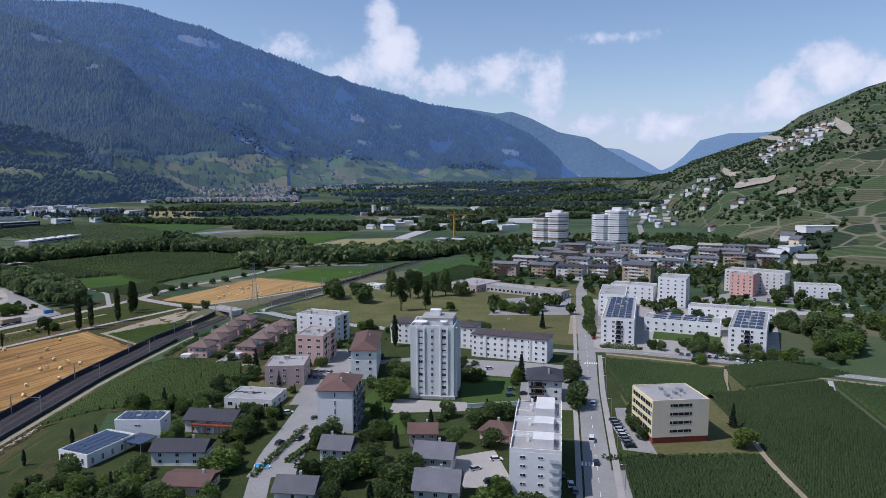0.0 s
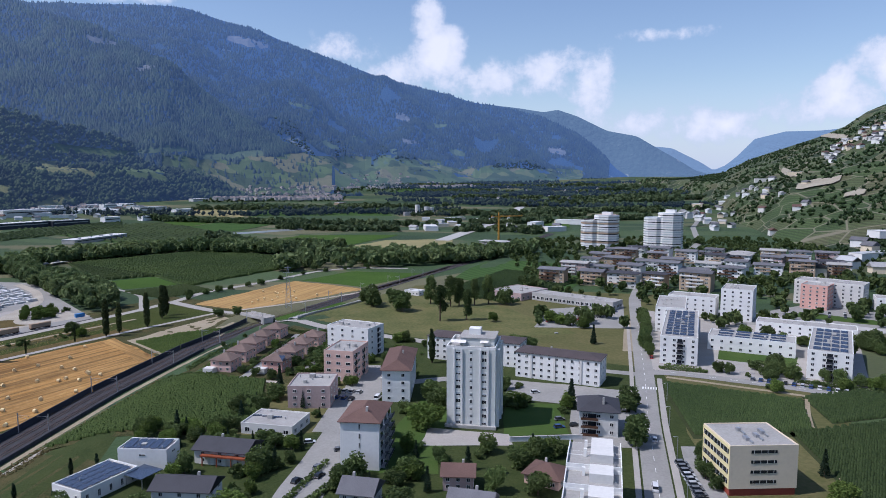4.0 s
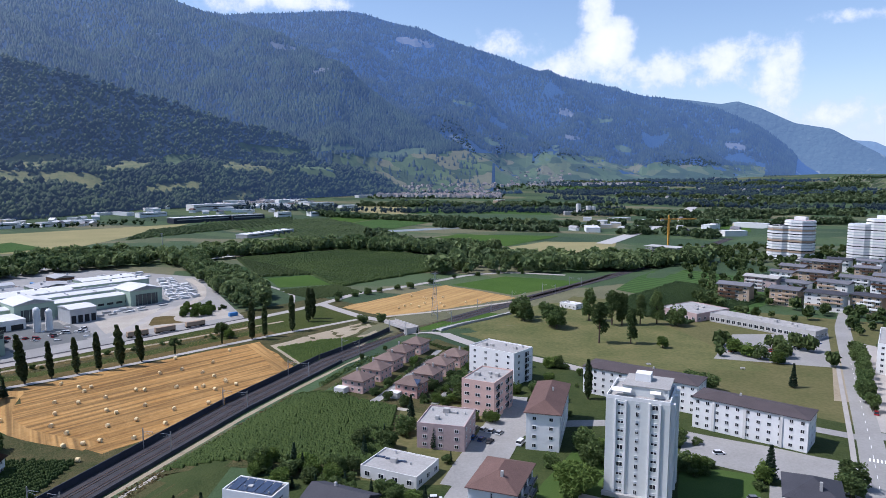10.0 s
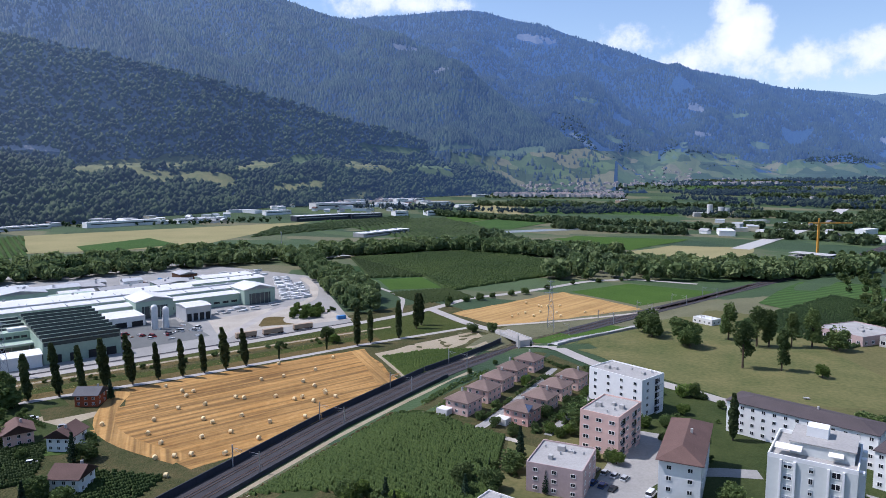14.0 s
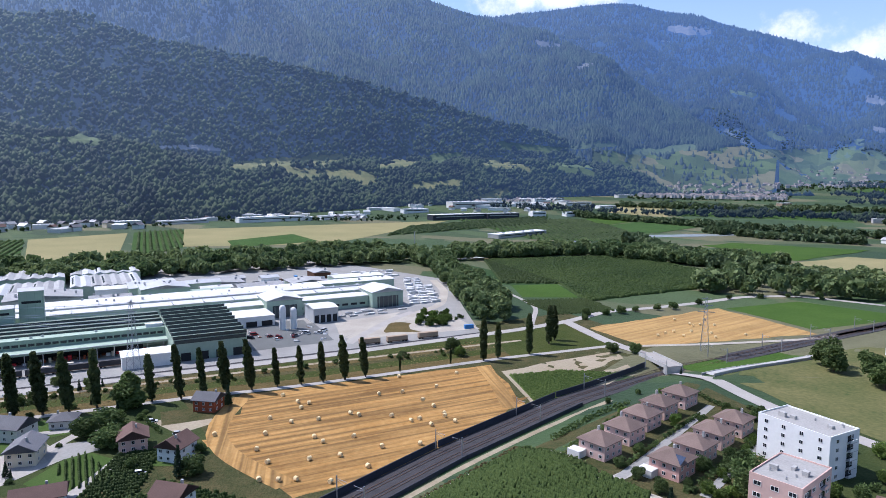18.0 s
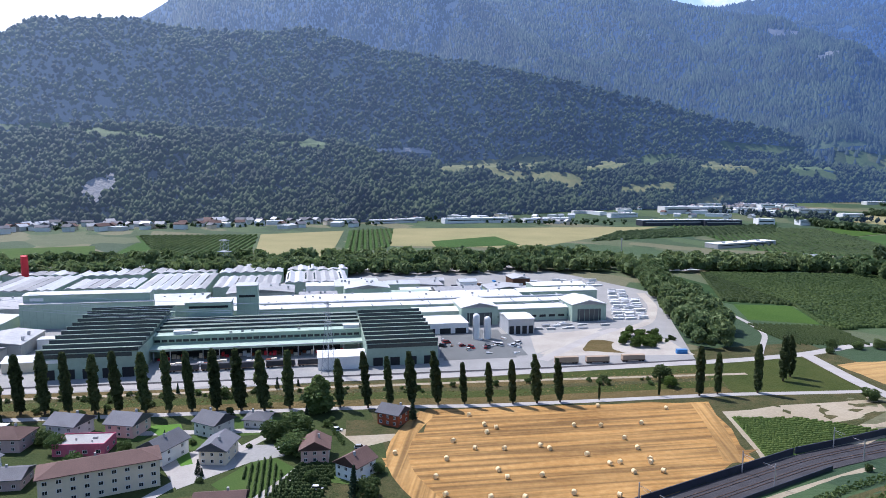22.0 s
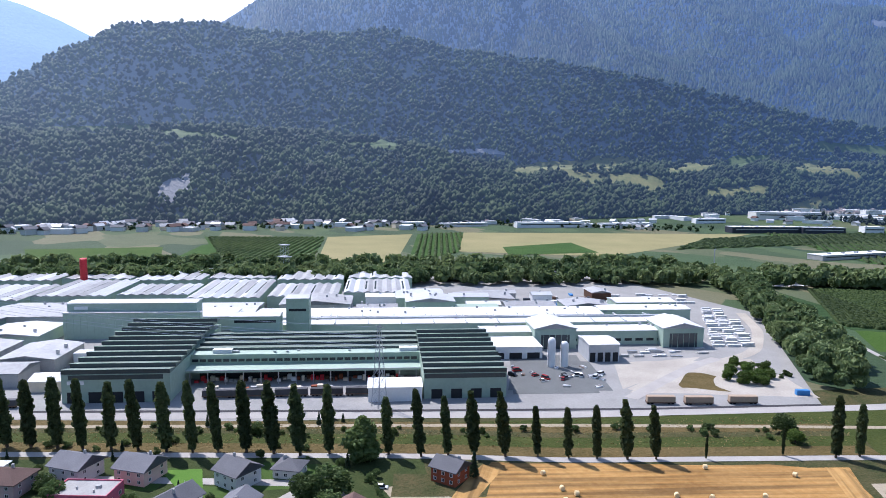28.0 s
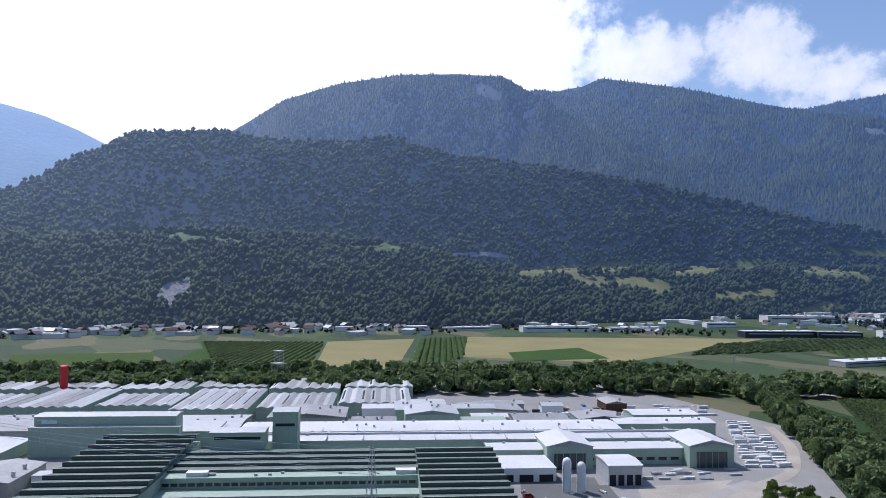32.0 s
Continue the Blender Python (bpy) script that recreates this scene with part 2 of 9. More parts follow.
M = dict(
    parkgrass=mat("park_grass", (0.062, 0.085, 0.028), scale=0.05, second=(0.17, 0.15, 0.065), detail_scale=0.5, bump=0.2),
    earth=mat("bare_earth", (0.24, 0.19, 0.12), scale=0.05, second=(0.36, 0.31, 0.22), detail_scale=0.9, bump=0.3),
    brightlawn=mat("bright_lawn", (0.07, 0.16, 0.025), scale=0.1, second=(0.11, 0.2, 0.038), detail_scale=2.0),
    gardengreen=mat("garden_grass", (0.026, 0.044, 0.014), scale=0.1, second=(0.062, 0.074, 0.026), detail_scale=1.2, bump=0.4),
    vineground=mat("vineyard_ground", (0.028, 0.045, 0.016), scale=0.1, second=(0.055, 0.06, 0.028), detail_scale=1.2, bump=0.3),
    lawn=mat("lawn", (0.04, 0.08, 0.018), scale=0.08, second=(0.07, 0.105, 0.028), detail_scale=2.0, bump=0.2),
    meadow=mat("mown_meadow", (0.07, 0.082, 0.028), scale=0.03, second=(0.15, 0.13, 0.06), detail_scale=0.6, bump=0.2),
    bankgrass=mat("bank_grass", (0.032, 0.048, 0.016), scale=0.14, second=(0.11, 0.09, 0.042), detail_scale=1.2, bump=0.6),
    crop=mat("green_crop", (0.036, 0.076, 0.013), scale=0.03, second=(0.066, 0.115, 0.022), detail_scale=0.8, bump=0.3),
    palefield=mat("pale_field", (0.2, 0.19, 0.09), scale=0.015, second=(0.3, 0.26, 0.13), detail_scale=0.4),
    asphalt=mat("asphalt", (0.125, 0.13, 0.125), 0.9, scale=0.08, spread=0.2, detail_scale=1.5),
    paleasphalt=mat("worn_asphalt", (0.275, 0.268, 0.25), 0.9, scale=0.06, spread=0.16, detail_scale=1.2),
    gravel=mat("gravel", (0.38, 0.345, 0.29), 0.95, scale=0.05, spread=0.25, detail_scale=1.5, bump=0.2),
    concrete=mat("concrete", (0.4, 0.39, 0.37), 0.85, scale=0.3, spread=0.15, bump=0.1),
    paving=mat("paving", (0.35, 0.328, 0.298), 0.85, scale=0.15, spread=0.12),
    ballast=mat("ballast", (0.046, 0.043, 0.046), 0.95, scale=0.2, spread=0.3, detail_scale=3, bump=0.4),
    rust=mat("rusty_steel", (0.16, 0.1, 0.07), 0.6, 0.4, scale=0.4),
    steel=mat("galvanised_steel", (0.42, 0.43, 0.45), 0.45, 0.7, scale=0.5),
    darkwall=mat("noise_barrier", (0.035, 0.04, 0.055), 0.6, scale=0.3, spread=0.25),
    white=mat("white_render", (0.74, 0.74, 0.72), 0.9, scale=0.12, spread=0.06),
    offwhite=mat("offwhite_render", (0.62, 0.61, 0.58), 0.9, scale=0.12, spread=0.08, per_object=0.06),
    bluewhite=mat("pale_facade_panels", (0.6, 0.62, 0.59), 0.85, scale=0.12, spread=0.06),
    cream=mat("cream_render", (0.7, 0.6, 0.45), 0.9, scale=0.12, spread=0.06),
    yellow=mat("yellow_panels", (0.68, 0.6, 0.33), 0.7, scale=0.2, spread=0.08),
    redbase=mat("red_base_course", (0.28, 0.06, 0.04), 0.8, scale=0.2),
    pink=mat("pink_render", (0.62, 0.42, 0.36), 0.9, scale=0.12, spread=0.07, per_object=0.08),
    tan=mat("tan_render", (0.4, 0.3, 0.21), 0.9, scale=0.12, spread=0.1, per_object=0.15),
    mauve=mat("mauve_render", (0.44, 0.33, 0.31), 0.9, scale=0.12, spread=0.1),
    salmon=mat("salmon_render", (0.62, 0.36, 0.3), 0.9, scale=0.12, spread=0.08),
    redhouse=mat("pink_red_render", (0.5, 0.12, 0.17), 0.85, scale=0.15),
    timber=mat("dark_timber", (0.09, 0.045, 0.025), 0.8, scale=0.5, spread=0.3),
    redtimber=mat("red_timber", (0.27, 0.07, 0.03), 0.8, scale=0.5, spread=0.2),
    browntile=mat("brown_roof_tiles", (0.125, 0.075, 0.062), 0.85, scale=0.2, spread=0.2, detail_scale=3, bump=0.3, per_object=0.15),
    tantile=mat("faded_roof_tiles", (0.164, 0.117, 0.098), 0.85, scale=0.2, spread=0.2, detail_scale=3, bump=0.3, per_object=0.12),
    purpletile=mat("purple_brown_roof", (0.075, 0.06, 0.06), 0.8, scale=0.2, spread=0.2, detail_scale=3, bump=0.2),
    greytile=mat("grey_roof_tiles", (0.13, 0.13, 0.14), 0.8, scale=0.2, spread=0.2, detail_scale=3, bump=0.3, per_object=0.2),
    darktile=mat("anthracite_roof", (0.05, 0.05, 0.058), 0.75, scale=0.2, spread=0.2, detail_scale=3, bump=0.2),
    flatroof=mat("gravel_roof", (0.33, 0.32, 0.3), 0.95, scale=0.15, spread=0.18, detail_scale=1.5),
    whiteroof=mat("white_membrane_roof", (0.6, 0.6, 0.59), 0.75, scale=0.05, spread=0.12, detail_scale=0.9),
    greyroof=mat("grey_fibre_roof", (0.33, 0.33, 0.325), 0.7, scale=0.05, spread=0.2, per_object=0.15),
    metalroof=mat("pale_metal_roof", (0.47, 0.48, 0.48), 0.5, 0.1, scale=0.03, spread=0.12),
    fabgreen=mat("pale_green_cladding", (0.35, 0.44, 0.35), 0.6, scale=0.05, spread=0.1),
    fabgreen2=mat("sage_green_cladding", (0.3, 0.385, 0.305), 0.6, scale=0.05, spread=0.12),
    # Roof slopes in a darker green than the wall cladding.
    toothroof=mat("dark_green_sheet", (0.15, 0.185, 0.155), 0.7, scale=0.08, spread=0.2, detail_scale=1.0),
    darkopen=mat("dark_opening", (0.02, 0.022, 0.025), 0.7),
    glass=mat("window_glass", (0.018, 0.022, 0.028), 0.2, spec=0.4, spread=0.4),
    blueglass=mat("roof_glazing", (0.05, 0.065, 0.07), 0.2, spec=0.6),
    solar=mat("solar_panel", (0.035, 0.05, 0.085), 0.22, spec=0.8, spread=0.3, scale=0.8),
    frame=mat("window_frame", (0.7, 0.7, 0.68), 0.6),
    shutter=mat("pale_blind", (0.5, 0.54, 0.56), 0.7),
    awning=mat("striped_awning", (0.75, 0.72, 0.68), 0.8, scale=2.0, spread=0.15),
    bark=mat("bark", (0.09, 0.065, 0.045), 0.95, scale=1.5, spread=0.3),
    straw=mat("straw_bale", (0.78, 0.62, 0.34), 0.95, scale=1.2, spread=0.2, bump=0.4),
    red=mat("red_paint", (0.55, 0.03, 0.04), 0.5),
    orange=mat("orange_steel", (0.6, 0.3, 0.05), 0.55),
    blue=mat("blue_paint", (0.05, 0.2, 0.45), 0.5),
    tyre=mat("rubber", (0.02, 0.02, 0.02), 0.9),
    wagon=mat("wagon_tarpaulin", (0.05, 0.05, 0.055), 0.7, scale=0.4, per_object=0.3),
    water=mat("river_water", (0.3, 0.33, 0.33), 0.25, scale=0.05),
    pool=mat("pool_water", (0.05, 0.35, 0.6), 0.15),
    leaf=leaf_mat("leaves", (0.05, 0.09, 0.027), (0.145, 0.19, 0.06)),
    leaf_mid=leaf_mat("riverside_leaves", (0.06, 0.1, 0.036), (0.17, 0.21, 0.085), 1.25),
    leaf_copse=leaf_mat("copse_leaves", (0.07, 0.115, 0.042), (0.2, 0.245, 0.1), 1.35),
    leaf_plain=leaf_mat("plain_trees", (0.04, 0.07, 0.032), (0.12, 0.155, 0.068), 1.1),
    leaf_dry=leaf_mat("dry_grass_tufts", (0.09, 0.085, 0.03), (0.26, 0.19, 0.09), 1.2),
    leaf_light=leaf_mat("light_leaves", (0.06, 0.105, 0.02), (0.14, 0.19, 0.042), 1.15),
    leaf_poplar=leaf_mat("poplar_leaves", (0.032, 0.052, 0.02), (0.1, 0.125, 0.046)),
    leaf_fir=leaf_mat("fir_needles", (0.016, 0.036, 0.02), (0.042, 0.07, 0.035)),
    leaf_vine=leaf_mat("vine_leaves", (0.032, 0.058, 0.018), (0.066, 0.102, 0.031), 1.0),
    leaf_row=leaf_mat("young_vine_leaves", (0.03, 0.058, 0.012), (0.066, 0.1, 0.023), 1.0),
    leaf_wood=leaf_mat("forest_leaves", (0.014, 0.034, 0.013), (0.045, 0.08, 0.024)),
    stubble=streaked("stubble_field", (0.235, 0.12, 0.03), (0.36, 0.21, 0.07), 66, 0.34),
    stubble2=streaked("stubble_field_far", (0.32, 0.185, 0.06), (0.42, 0.27, 0.1), 75, 0.35, 0.82, 1.12),
    stubble3=streaked("straw_headland", (0.28, 0.152, 0.044), (0.38, 0.23, 0.08), -40, 0.4),
    drygrass=mat("dry_bank_grass", (0.075, 0.062, 0.022), scale=0.11, second=(0.15, 0.108, 0.046), detail_scale=0.8, bump=0.5),
    bankgreen=mat("green_bank_grass", (0.034, 0.052, 0.012), scale=0.09, second=(0.07, 0.078, 0.022), detail_scale=0.9, bump=0.5),
    orchard=striped("orchard_nets", (0.028, 0.06, 0.022), (0.05, 0.085, 0.032), 62, 6.0, wobble=0.6),
    orchard_far=striped("far_rows", (0.035, 0.08, 0.022), (0.07, 0.12, 0.035), 55, 7.0, wobble=0.6),
)


def mosaic(name, tones, cell, stretch, turn):
    """Farmland seen from afar: plots of their own tone, grain and tufts."""
    m = mat(name, (1, 1, 1), scale=0.03, second=(0.7, 0.72, 0.7), detail_scale=0.5, bump=0.3)
    n, l = m.node_tree.nodes, m.node_tree.links
    bs = n["Principled BSDF"]
    geo, mp, vo, rp = n.new("ShaderNodeNewGeometry"), n.new("ShaderNodeMapping"), n.new("ShaderNodeTexVoronoi"), n.new("ShaderNodeValToRGB")
    mp.inputs["Rotation"].default_value, mp.inputs["Scale"].default_value = (0, 0, radians(turn)), (cell, cell * stretch, 0)
    l.new(geo.outputs["Position"], mp.inputs[0])
    vo.distance = "MANHATTAN"
    l.new(mp.outputs[0], vo.inputs["Vector"])
    vo.inputs["Scale"].default_value = 1.0
    sp = n.new("ShaderNodeSeparateColor")
    l.new(vo.outputs["Color"], sp.inputs[0])
    l.new(sp.outputs[0], rp.inputs[0])
    el = rp.color_ramp.elements
    rp.color_ramp.interpolation = "CONSTANT"
    while len(el) < len(tones):
        el.new(0.5)
    for i, c in enumerate(tones):
        el[i].position, el[i].color = i / len(tones), (*c, 1)
    mx = n.new("ShaderNodeMix")
    mx.data_type, mx.blend_type = "RGBA", "MULTIPLY"
    mx.inputs[0].default_value = 1
    l.new(rp.outputs[0], mx.inputs[6])
    l.new(bs.inputs["Base Color"].links[0].from_socket, mx.inputs[7])
    l.new(mx.outputs[2], bs.inputs["Base Color"])
    return m


for key in ("gardengreen", "vineground", "drygrass", "bankgreen", "brightlawn", "bankgrass", "crop", "lawn", "meadow", "parkgrass", "orchard", "orchard_far", "palefield", "paleasphalt", "gravel", "paving"):
    M[key].node_tree.nodes["Principled BSDF"].inputs["Specular IOR Level"].default_value = 0.06

M["ground"] = mosaic("farmland", ((0.042, 0.074, 0.026), (0.065, 0.1, 0.036), (0.03, 0.06, 0.024), (0.09, 0.107, 0.048), (0.048, 0.085, 0.03), (0.14, 0.135, 0.07), (0.038, 0.07, 0.026)), 0.0065, 2.2, 28)


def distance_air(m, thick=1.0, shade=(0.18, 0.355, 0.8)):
    """The blue of the air in front of far slopes, put into their emission: more with distance, and more towards the
    sun.
    """
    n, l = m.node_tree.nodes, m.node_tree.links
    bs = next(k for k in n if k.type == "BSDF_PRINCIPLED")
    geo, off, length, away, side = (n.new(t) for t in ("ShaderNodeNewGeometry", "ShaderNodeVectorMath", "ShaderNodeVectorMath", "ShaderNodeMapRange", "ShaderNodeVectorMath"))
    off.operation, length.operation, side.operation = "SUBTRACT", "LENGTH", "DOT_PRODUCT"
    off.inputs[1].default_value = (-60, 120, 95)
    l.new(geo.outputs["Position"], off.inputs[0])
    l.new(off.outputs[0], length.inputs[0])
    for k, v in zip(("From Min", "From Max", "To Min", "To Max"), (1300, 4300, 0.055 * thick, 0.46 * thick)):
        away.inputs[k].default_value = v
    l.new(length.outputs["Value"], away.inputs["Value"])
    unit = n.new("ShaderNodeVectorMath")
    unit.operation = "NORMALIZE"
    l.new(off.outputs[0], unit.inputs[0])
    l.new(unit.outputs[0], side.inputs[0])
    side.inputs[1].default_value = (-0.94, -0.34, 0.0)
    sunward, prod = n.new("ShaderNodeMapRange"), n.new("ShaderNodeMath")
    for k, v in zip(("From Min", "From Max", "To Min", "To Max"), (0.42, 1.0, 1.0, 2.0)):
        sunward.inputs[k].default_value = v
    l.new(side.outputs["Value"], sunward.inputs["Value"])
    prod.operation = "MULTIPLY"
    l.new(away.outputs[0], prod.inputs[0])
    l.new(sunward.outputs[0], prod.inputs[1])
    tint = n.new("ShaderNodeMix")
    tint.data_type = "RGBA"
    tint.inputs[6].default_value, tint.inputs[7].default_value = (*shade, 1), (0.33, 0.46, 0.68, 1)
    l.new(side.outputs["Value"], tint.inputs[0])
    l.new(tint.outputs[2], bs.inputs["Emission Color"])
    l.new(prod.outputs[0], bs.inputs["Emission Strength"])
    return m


# Far surfaces with the haze painted in as a blue glow.
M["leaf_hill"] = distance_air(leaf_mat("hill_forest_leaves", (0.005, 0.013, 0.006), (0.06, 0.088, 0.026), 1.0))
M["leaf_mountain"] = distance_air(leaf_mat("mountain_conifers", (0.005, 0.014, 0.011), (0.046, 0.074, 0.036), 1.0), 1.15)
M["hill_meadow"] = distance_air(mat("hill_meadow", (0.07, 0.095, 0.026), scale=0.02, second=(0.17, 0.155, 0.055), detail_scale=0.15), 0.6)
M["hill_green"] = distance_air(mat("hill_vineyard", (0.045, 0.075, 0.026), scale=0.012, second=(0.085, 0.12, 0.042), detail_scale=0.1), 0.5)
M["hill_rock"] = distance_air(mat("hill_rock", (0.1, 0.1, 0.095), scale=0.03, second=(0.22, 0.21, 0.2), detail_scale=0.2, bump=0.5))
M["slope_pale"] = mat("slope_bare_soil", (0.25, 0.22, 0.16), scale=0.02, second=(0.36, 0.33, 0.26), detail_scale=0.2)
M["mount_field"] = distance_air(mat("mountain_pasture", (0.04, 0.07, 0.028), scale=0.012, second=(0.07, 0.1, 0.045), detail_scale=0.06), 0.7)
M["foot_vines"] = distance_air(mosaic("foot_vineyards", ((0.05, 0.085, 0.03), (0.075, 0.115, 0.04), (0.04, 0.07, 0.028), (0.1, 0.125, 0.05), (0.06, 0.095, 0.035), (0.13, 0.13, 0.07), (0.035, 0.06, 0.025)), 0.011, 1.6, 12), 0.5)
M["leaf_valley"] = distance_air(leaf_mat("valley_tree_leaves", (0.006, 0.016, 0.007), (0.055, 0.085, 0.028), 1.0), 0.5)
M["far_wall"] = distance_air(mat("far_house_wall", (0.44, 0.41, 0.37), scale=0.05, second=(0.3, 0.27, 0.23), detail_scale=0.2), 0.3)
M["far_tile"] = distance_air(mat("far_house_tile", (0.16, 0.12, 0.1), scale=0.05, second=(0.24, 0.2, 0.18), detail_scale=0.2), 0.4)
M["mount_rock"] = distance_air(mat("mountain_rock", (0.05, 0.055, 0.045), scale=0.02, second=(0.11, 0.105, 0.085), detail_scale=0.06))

# ---- builders ----
def rail_x(y):
    return float(np.interp(y, [150, 310, 390, 450, 573, 684, 828, 1180, 2000], [-170, -170, -165, -152, -107, -62, -3, 108, 330]))


def gz(x, y):
    """The height of the ground: the plain, a low terrace east of the railway, and a far valley floor that climbs."""
    s = min(1.0, max(0.0, (x - rail_x(y) - 10) / 28))
    z = -3 + 5 * s * s * (3 - 2 * s)
    bx = x - rail_x(y)
    z += 4.2 * math.exp(-((x + 150) ** 2 + (y - 470) ** 2) / 1400) * (1 - math.exp(-(bx * bx) / 130))
    r = math.hypot(x + 60, y - 120)
    if r > 1500:
        z += 0.045 * (min(r, 3500) - 1500) + 0.012 * max(0, r - 3500)
    return z


def mesh_object(name, verts, faces, material, parent=None, label="", smooth=False):
    me = bpy.data.meshes.new(name)
    me.from_pydata(verts, [], faces)
    for m in material if isinstance(material, (list, tuple)) else [material]:
        me.materials.append(m)
    if smooth:
        me.polygons.foreach_set("use_smooth", [True] * len(me.polygons))
    ob = new(name, me)
    ob.parent = parent
    if label:
        ob["label"] = label
    return ob


def part(name, bm, material, parent, label=""):
    me = bpy.data.meshes.new(name)
    bm.to_mesh(me)
    bm.free()
    for m in material if isinstance(material, (list, tuple)) else [material]:
        me.materials.append(m)
    ob = new(name, me)
    ob.parent = parent
    if label:
        ob["label"] = label
    return ob


CUBES = {}
CUBE_V = [(x, y, z) for z in (0, 1) for y in (-0.5, 0.5) for x in (-0.5, 0.5)]
CUBE_F = [(0, 2, 3, 1), (4, 5, 7, 6), (0, 1, 5, 4), (2, 6, 7, 3), (0, 4, 6, 2), (1, 3, 7, 5)]


def box(name, key, parent, x, y, z, sx, sy, sz, rz=0.0, label="", rx=0.0, ry=0.0):
    """A block with its foot at z, on one shared mesh a material."""
    if key not in CUBES:
        me = bpy.data.meshes.new(key)
        me.from_pydata(CUBE_V, [], CUBE_F)
        me.materials.append(M[key])
        CUBES[key] = me
    ob = new(name, CUBES[key])
    ob.parent = parent
    ob.matrix_basis = pose(x, y, z, rx, ry, rz) @ Matrix.Diagonal((sx, sy, sz, 1))
    if label:
        ob["label"] = label
    return ob


def base(name, x, y, rot, label, category, group="", z=None, kind=""):
    ob = new(name)
    ob.matrix_basis = pose(x, y, gz(x, y) if z is None else z, 0, 0, rot)
    return tagged(ob, label, category, group, kind)


def patch(name, corners, key, label, category, lift=0.06, step=12, kind="structure", wob=0.0):
    """A sheet of ground cover between four corners, laid on the ground."""
    a, b, c, d = (Vector(p) for p in corners)
    n = max(1, int(max((b - a).length, (c - d).length) / step))
    m = max(1, int(max((d - a).length, (c - b).length) / step))
    vs, fs = [], []
    for j in range(m + 1):
        for i in range(n + 1):
            u, v = i / n, j / m
            p = a.lerp(b, u).lerp(d.lerp(c, u), v)
            if wob and (i in (0, n) or j in (0, m)):
                p = p + Vector((noise.noise((p.x * 0.06, p.y * 0.06, 1)), noise.noise((p.x * 0.06, p.y * 0.06, 7)))) * wob
            vs.append((p.x, p.y, gz(p.x, p.y) + lift))
    for j in range(m):
        for i in range(n):
            k = j * (n + 1) + i
            fs.append((k, k + 1, k + n + 2, k + n + 1))
    ob = mesh_object(name, vs, fs, M[key])
    return tagged(ob, label, category, "", kind)


def strip(name, pts, width, key, label, category, lift=0.1, thick=0.0, kind="structure", z=None, step=8):
    """A road, track or kerb along a line, laid on the ground."""
    line = []
    for (x0, y0), (x1, y1) in zip(pts, pts[1:]):
        k = max(1, int(math.hypot(x1 - x0, y1 - y0) / step))
        line += [(x0 + (x1 - x0) * i / k, y0 + (y1 - y0) * i / k) for i in range(k)]
    line.append(pts[-1])
    for _ in range(3):
        line = [line[0]] + [tuple(0.25 * a + 0.5 * b + 0.25 * c for a, b, c in zip(p, q, r)) for p, q, r in zip(line, line[1:], line[2:])] + [line[-1]]
    vs, fs = [], []
    for i, p in enumerate(line):
        q, r = line[max(0, i - 1)], line[min(len(line) - 1, i + 1)]
        d = Vector((r[0] - q[0], r[1] - q[1])).normalized()
        nx, ny = -d.y * width / 2, d.x * width / 2
        h = (gz(*p) if z is None else z) + lift
        vs += [(p[0] + nx, p[1] + ny, h), (p[0] - nx, p[1] - ny, h)]
        if thick:
            vs += [(p[0] + nx, p[1] + ny, h - thick), (p[0] - nx, p[1] - ny, h - thick)]
    w = 4 if thick else 2
    for i in range(len(line) - 1):
        k = i * w
        fs.append((k, k + w, k + w + 1, k + 1))
        if thick:
            fs += [(k, k + 2, k + w + 2, k + w), (k + 1, k + w + 1, k + w + 3, k + 3)]
    if thick:
        e = (len(line) - 1) * w
        fs += [(0, 1, 3, 2), (e, e + 2, e + 3, e + 1)]
    ob = mesh_object(name, vs, fs, M[key])
    return tagged(ob, label, category, "", kind)


rnd = random.Random(7)


# ---- trees ----
def clumps(points, sizes, rng, squash=0.7):
    """Leaf clumps: small bent quads, turned every way, one island each."""
    vs, fs = [], []
    for (x, y, z), s in zip(points, sizes):
        a, b = rng.uniform(0, 6.28), rng.uniform(-0.9, 0.9)
        u = Vector((math.cos(a), math.sin(a), rng.uniform(-0.4, 0.4))) * s
        v = Vector((-math.sin(a) * math.sin(b), math.cos(a) * math.sin(b), math.cos(b))) * s * squash
        k = len(vs)
        c = Vector((x, y, z))
        bend = u.cross(v).normalized() * s * 0.35
        vs += [c - u - v * 0.6, c + u * 0.9 - v, c + u + v * 0.7, c - u * 0.8 + v, c + bend]
        fs += [(k, k + 1, k + 4), (k + 1, k + 2, k + 4), (k + 2, k + 3, k + 4), (k + 3, k, k + 4)]
    return vs, fs


def trunk_bm(h, r, limbs, reach, rng):
    bm = bmesh.new()
    bmesh.ops.create_cone(bm, segments=7, radius1=r, radius2=r * 0.35, depth=h, matrix=Matrix.Translation((0, 0, h / 2)))
    for i in range(limbs):
        a = i * 2.4 + rng.random()
        z = h * rng.uniform(0.45, 0.9)
        d = Vector((math.cos(a), math.sin(a), rng.uniform(0.5, 1.1))).normalized()
        m = Matrix.Translation(Vector((0, 0, z)) + d * reach * 0.5) @ d.to_track_quat("Z", "Y").to_matrix().to_4x4()
        bmesh.ops.create_cone(bm, segments=5, radius1=r * 0.4, radius2=r * 0.1, depth=reach, matrix=m)
    return bm


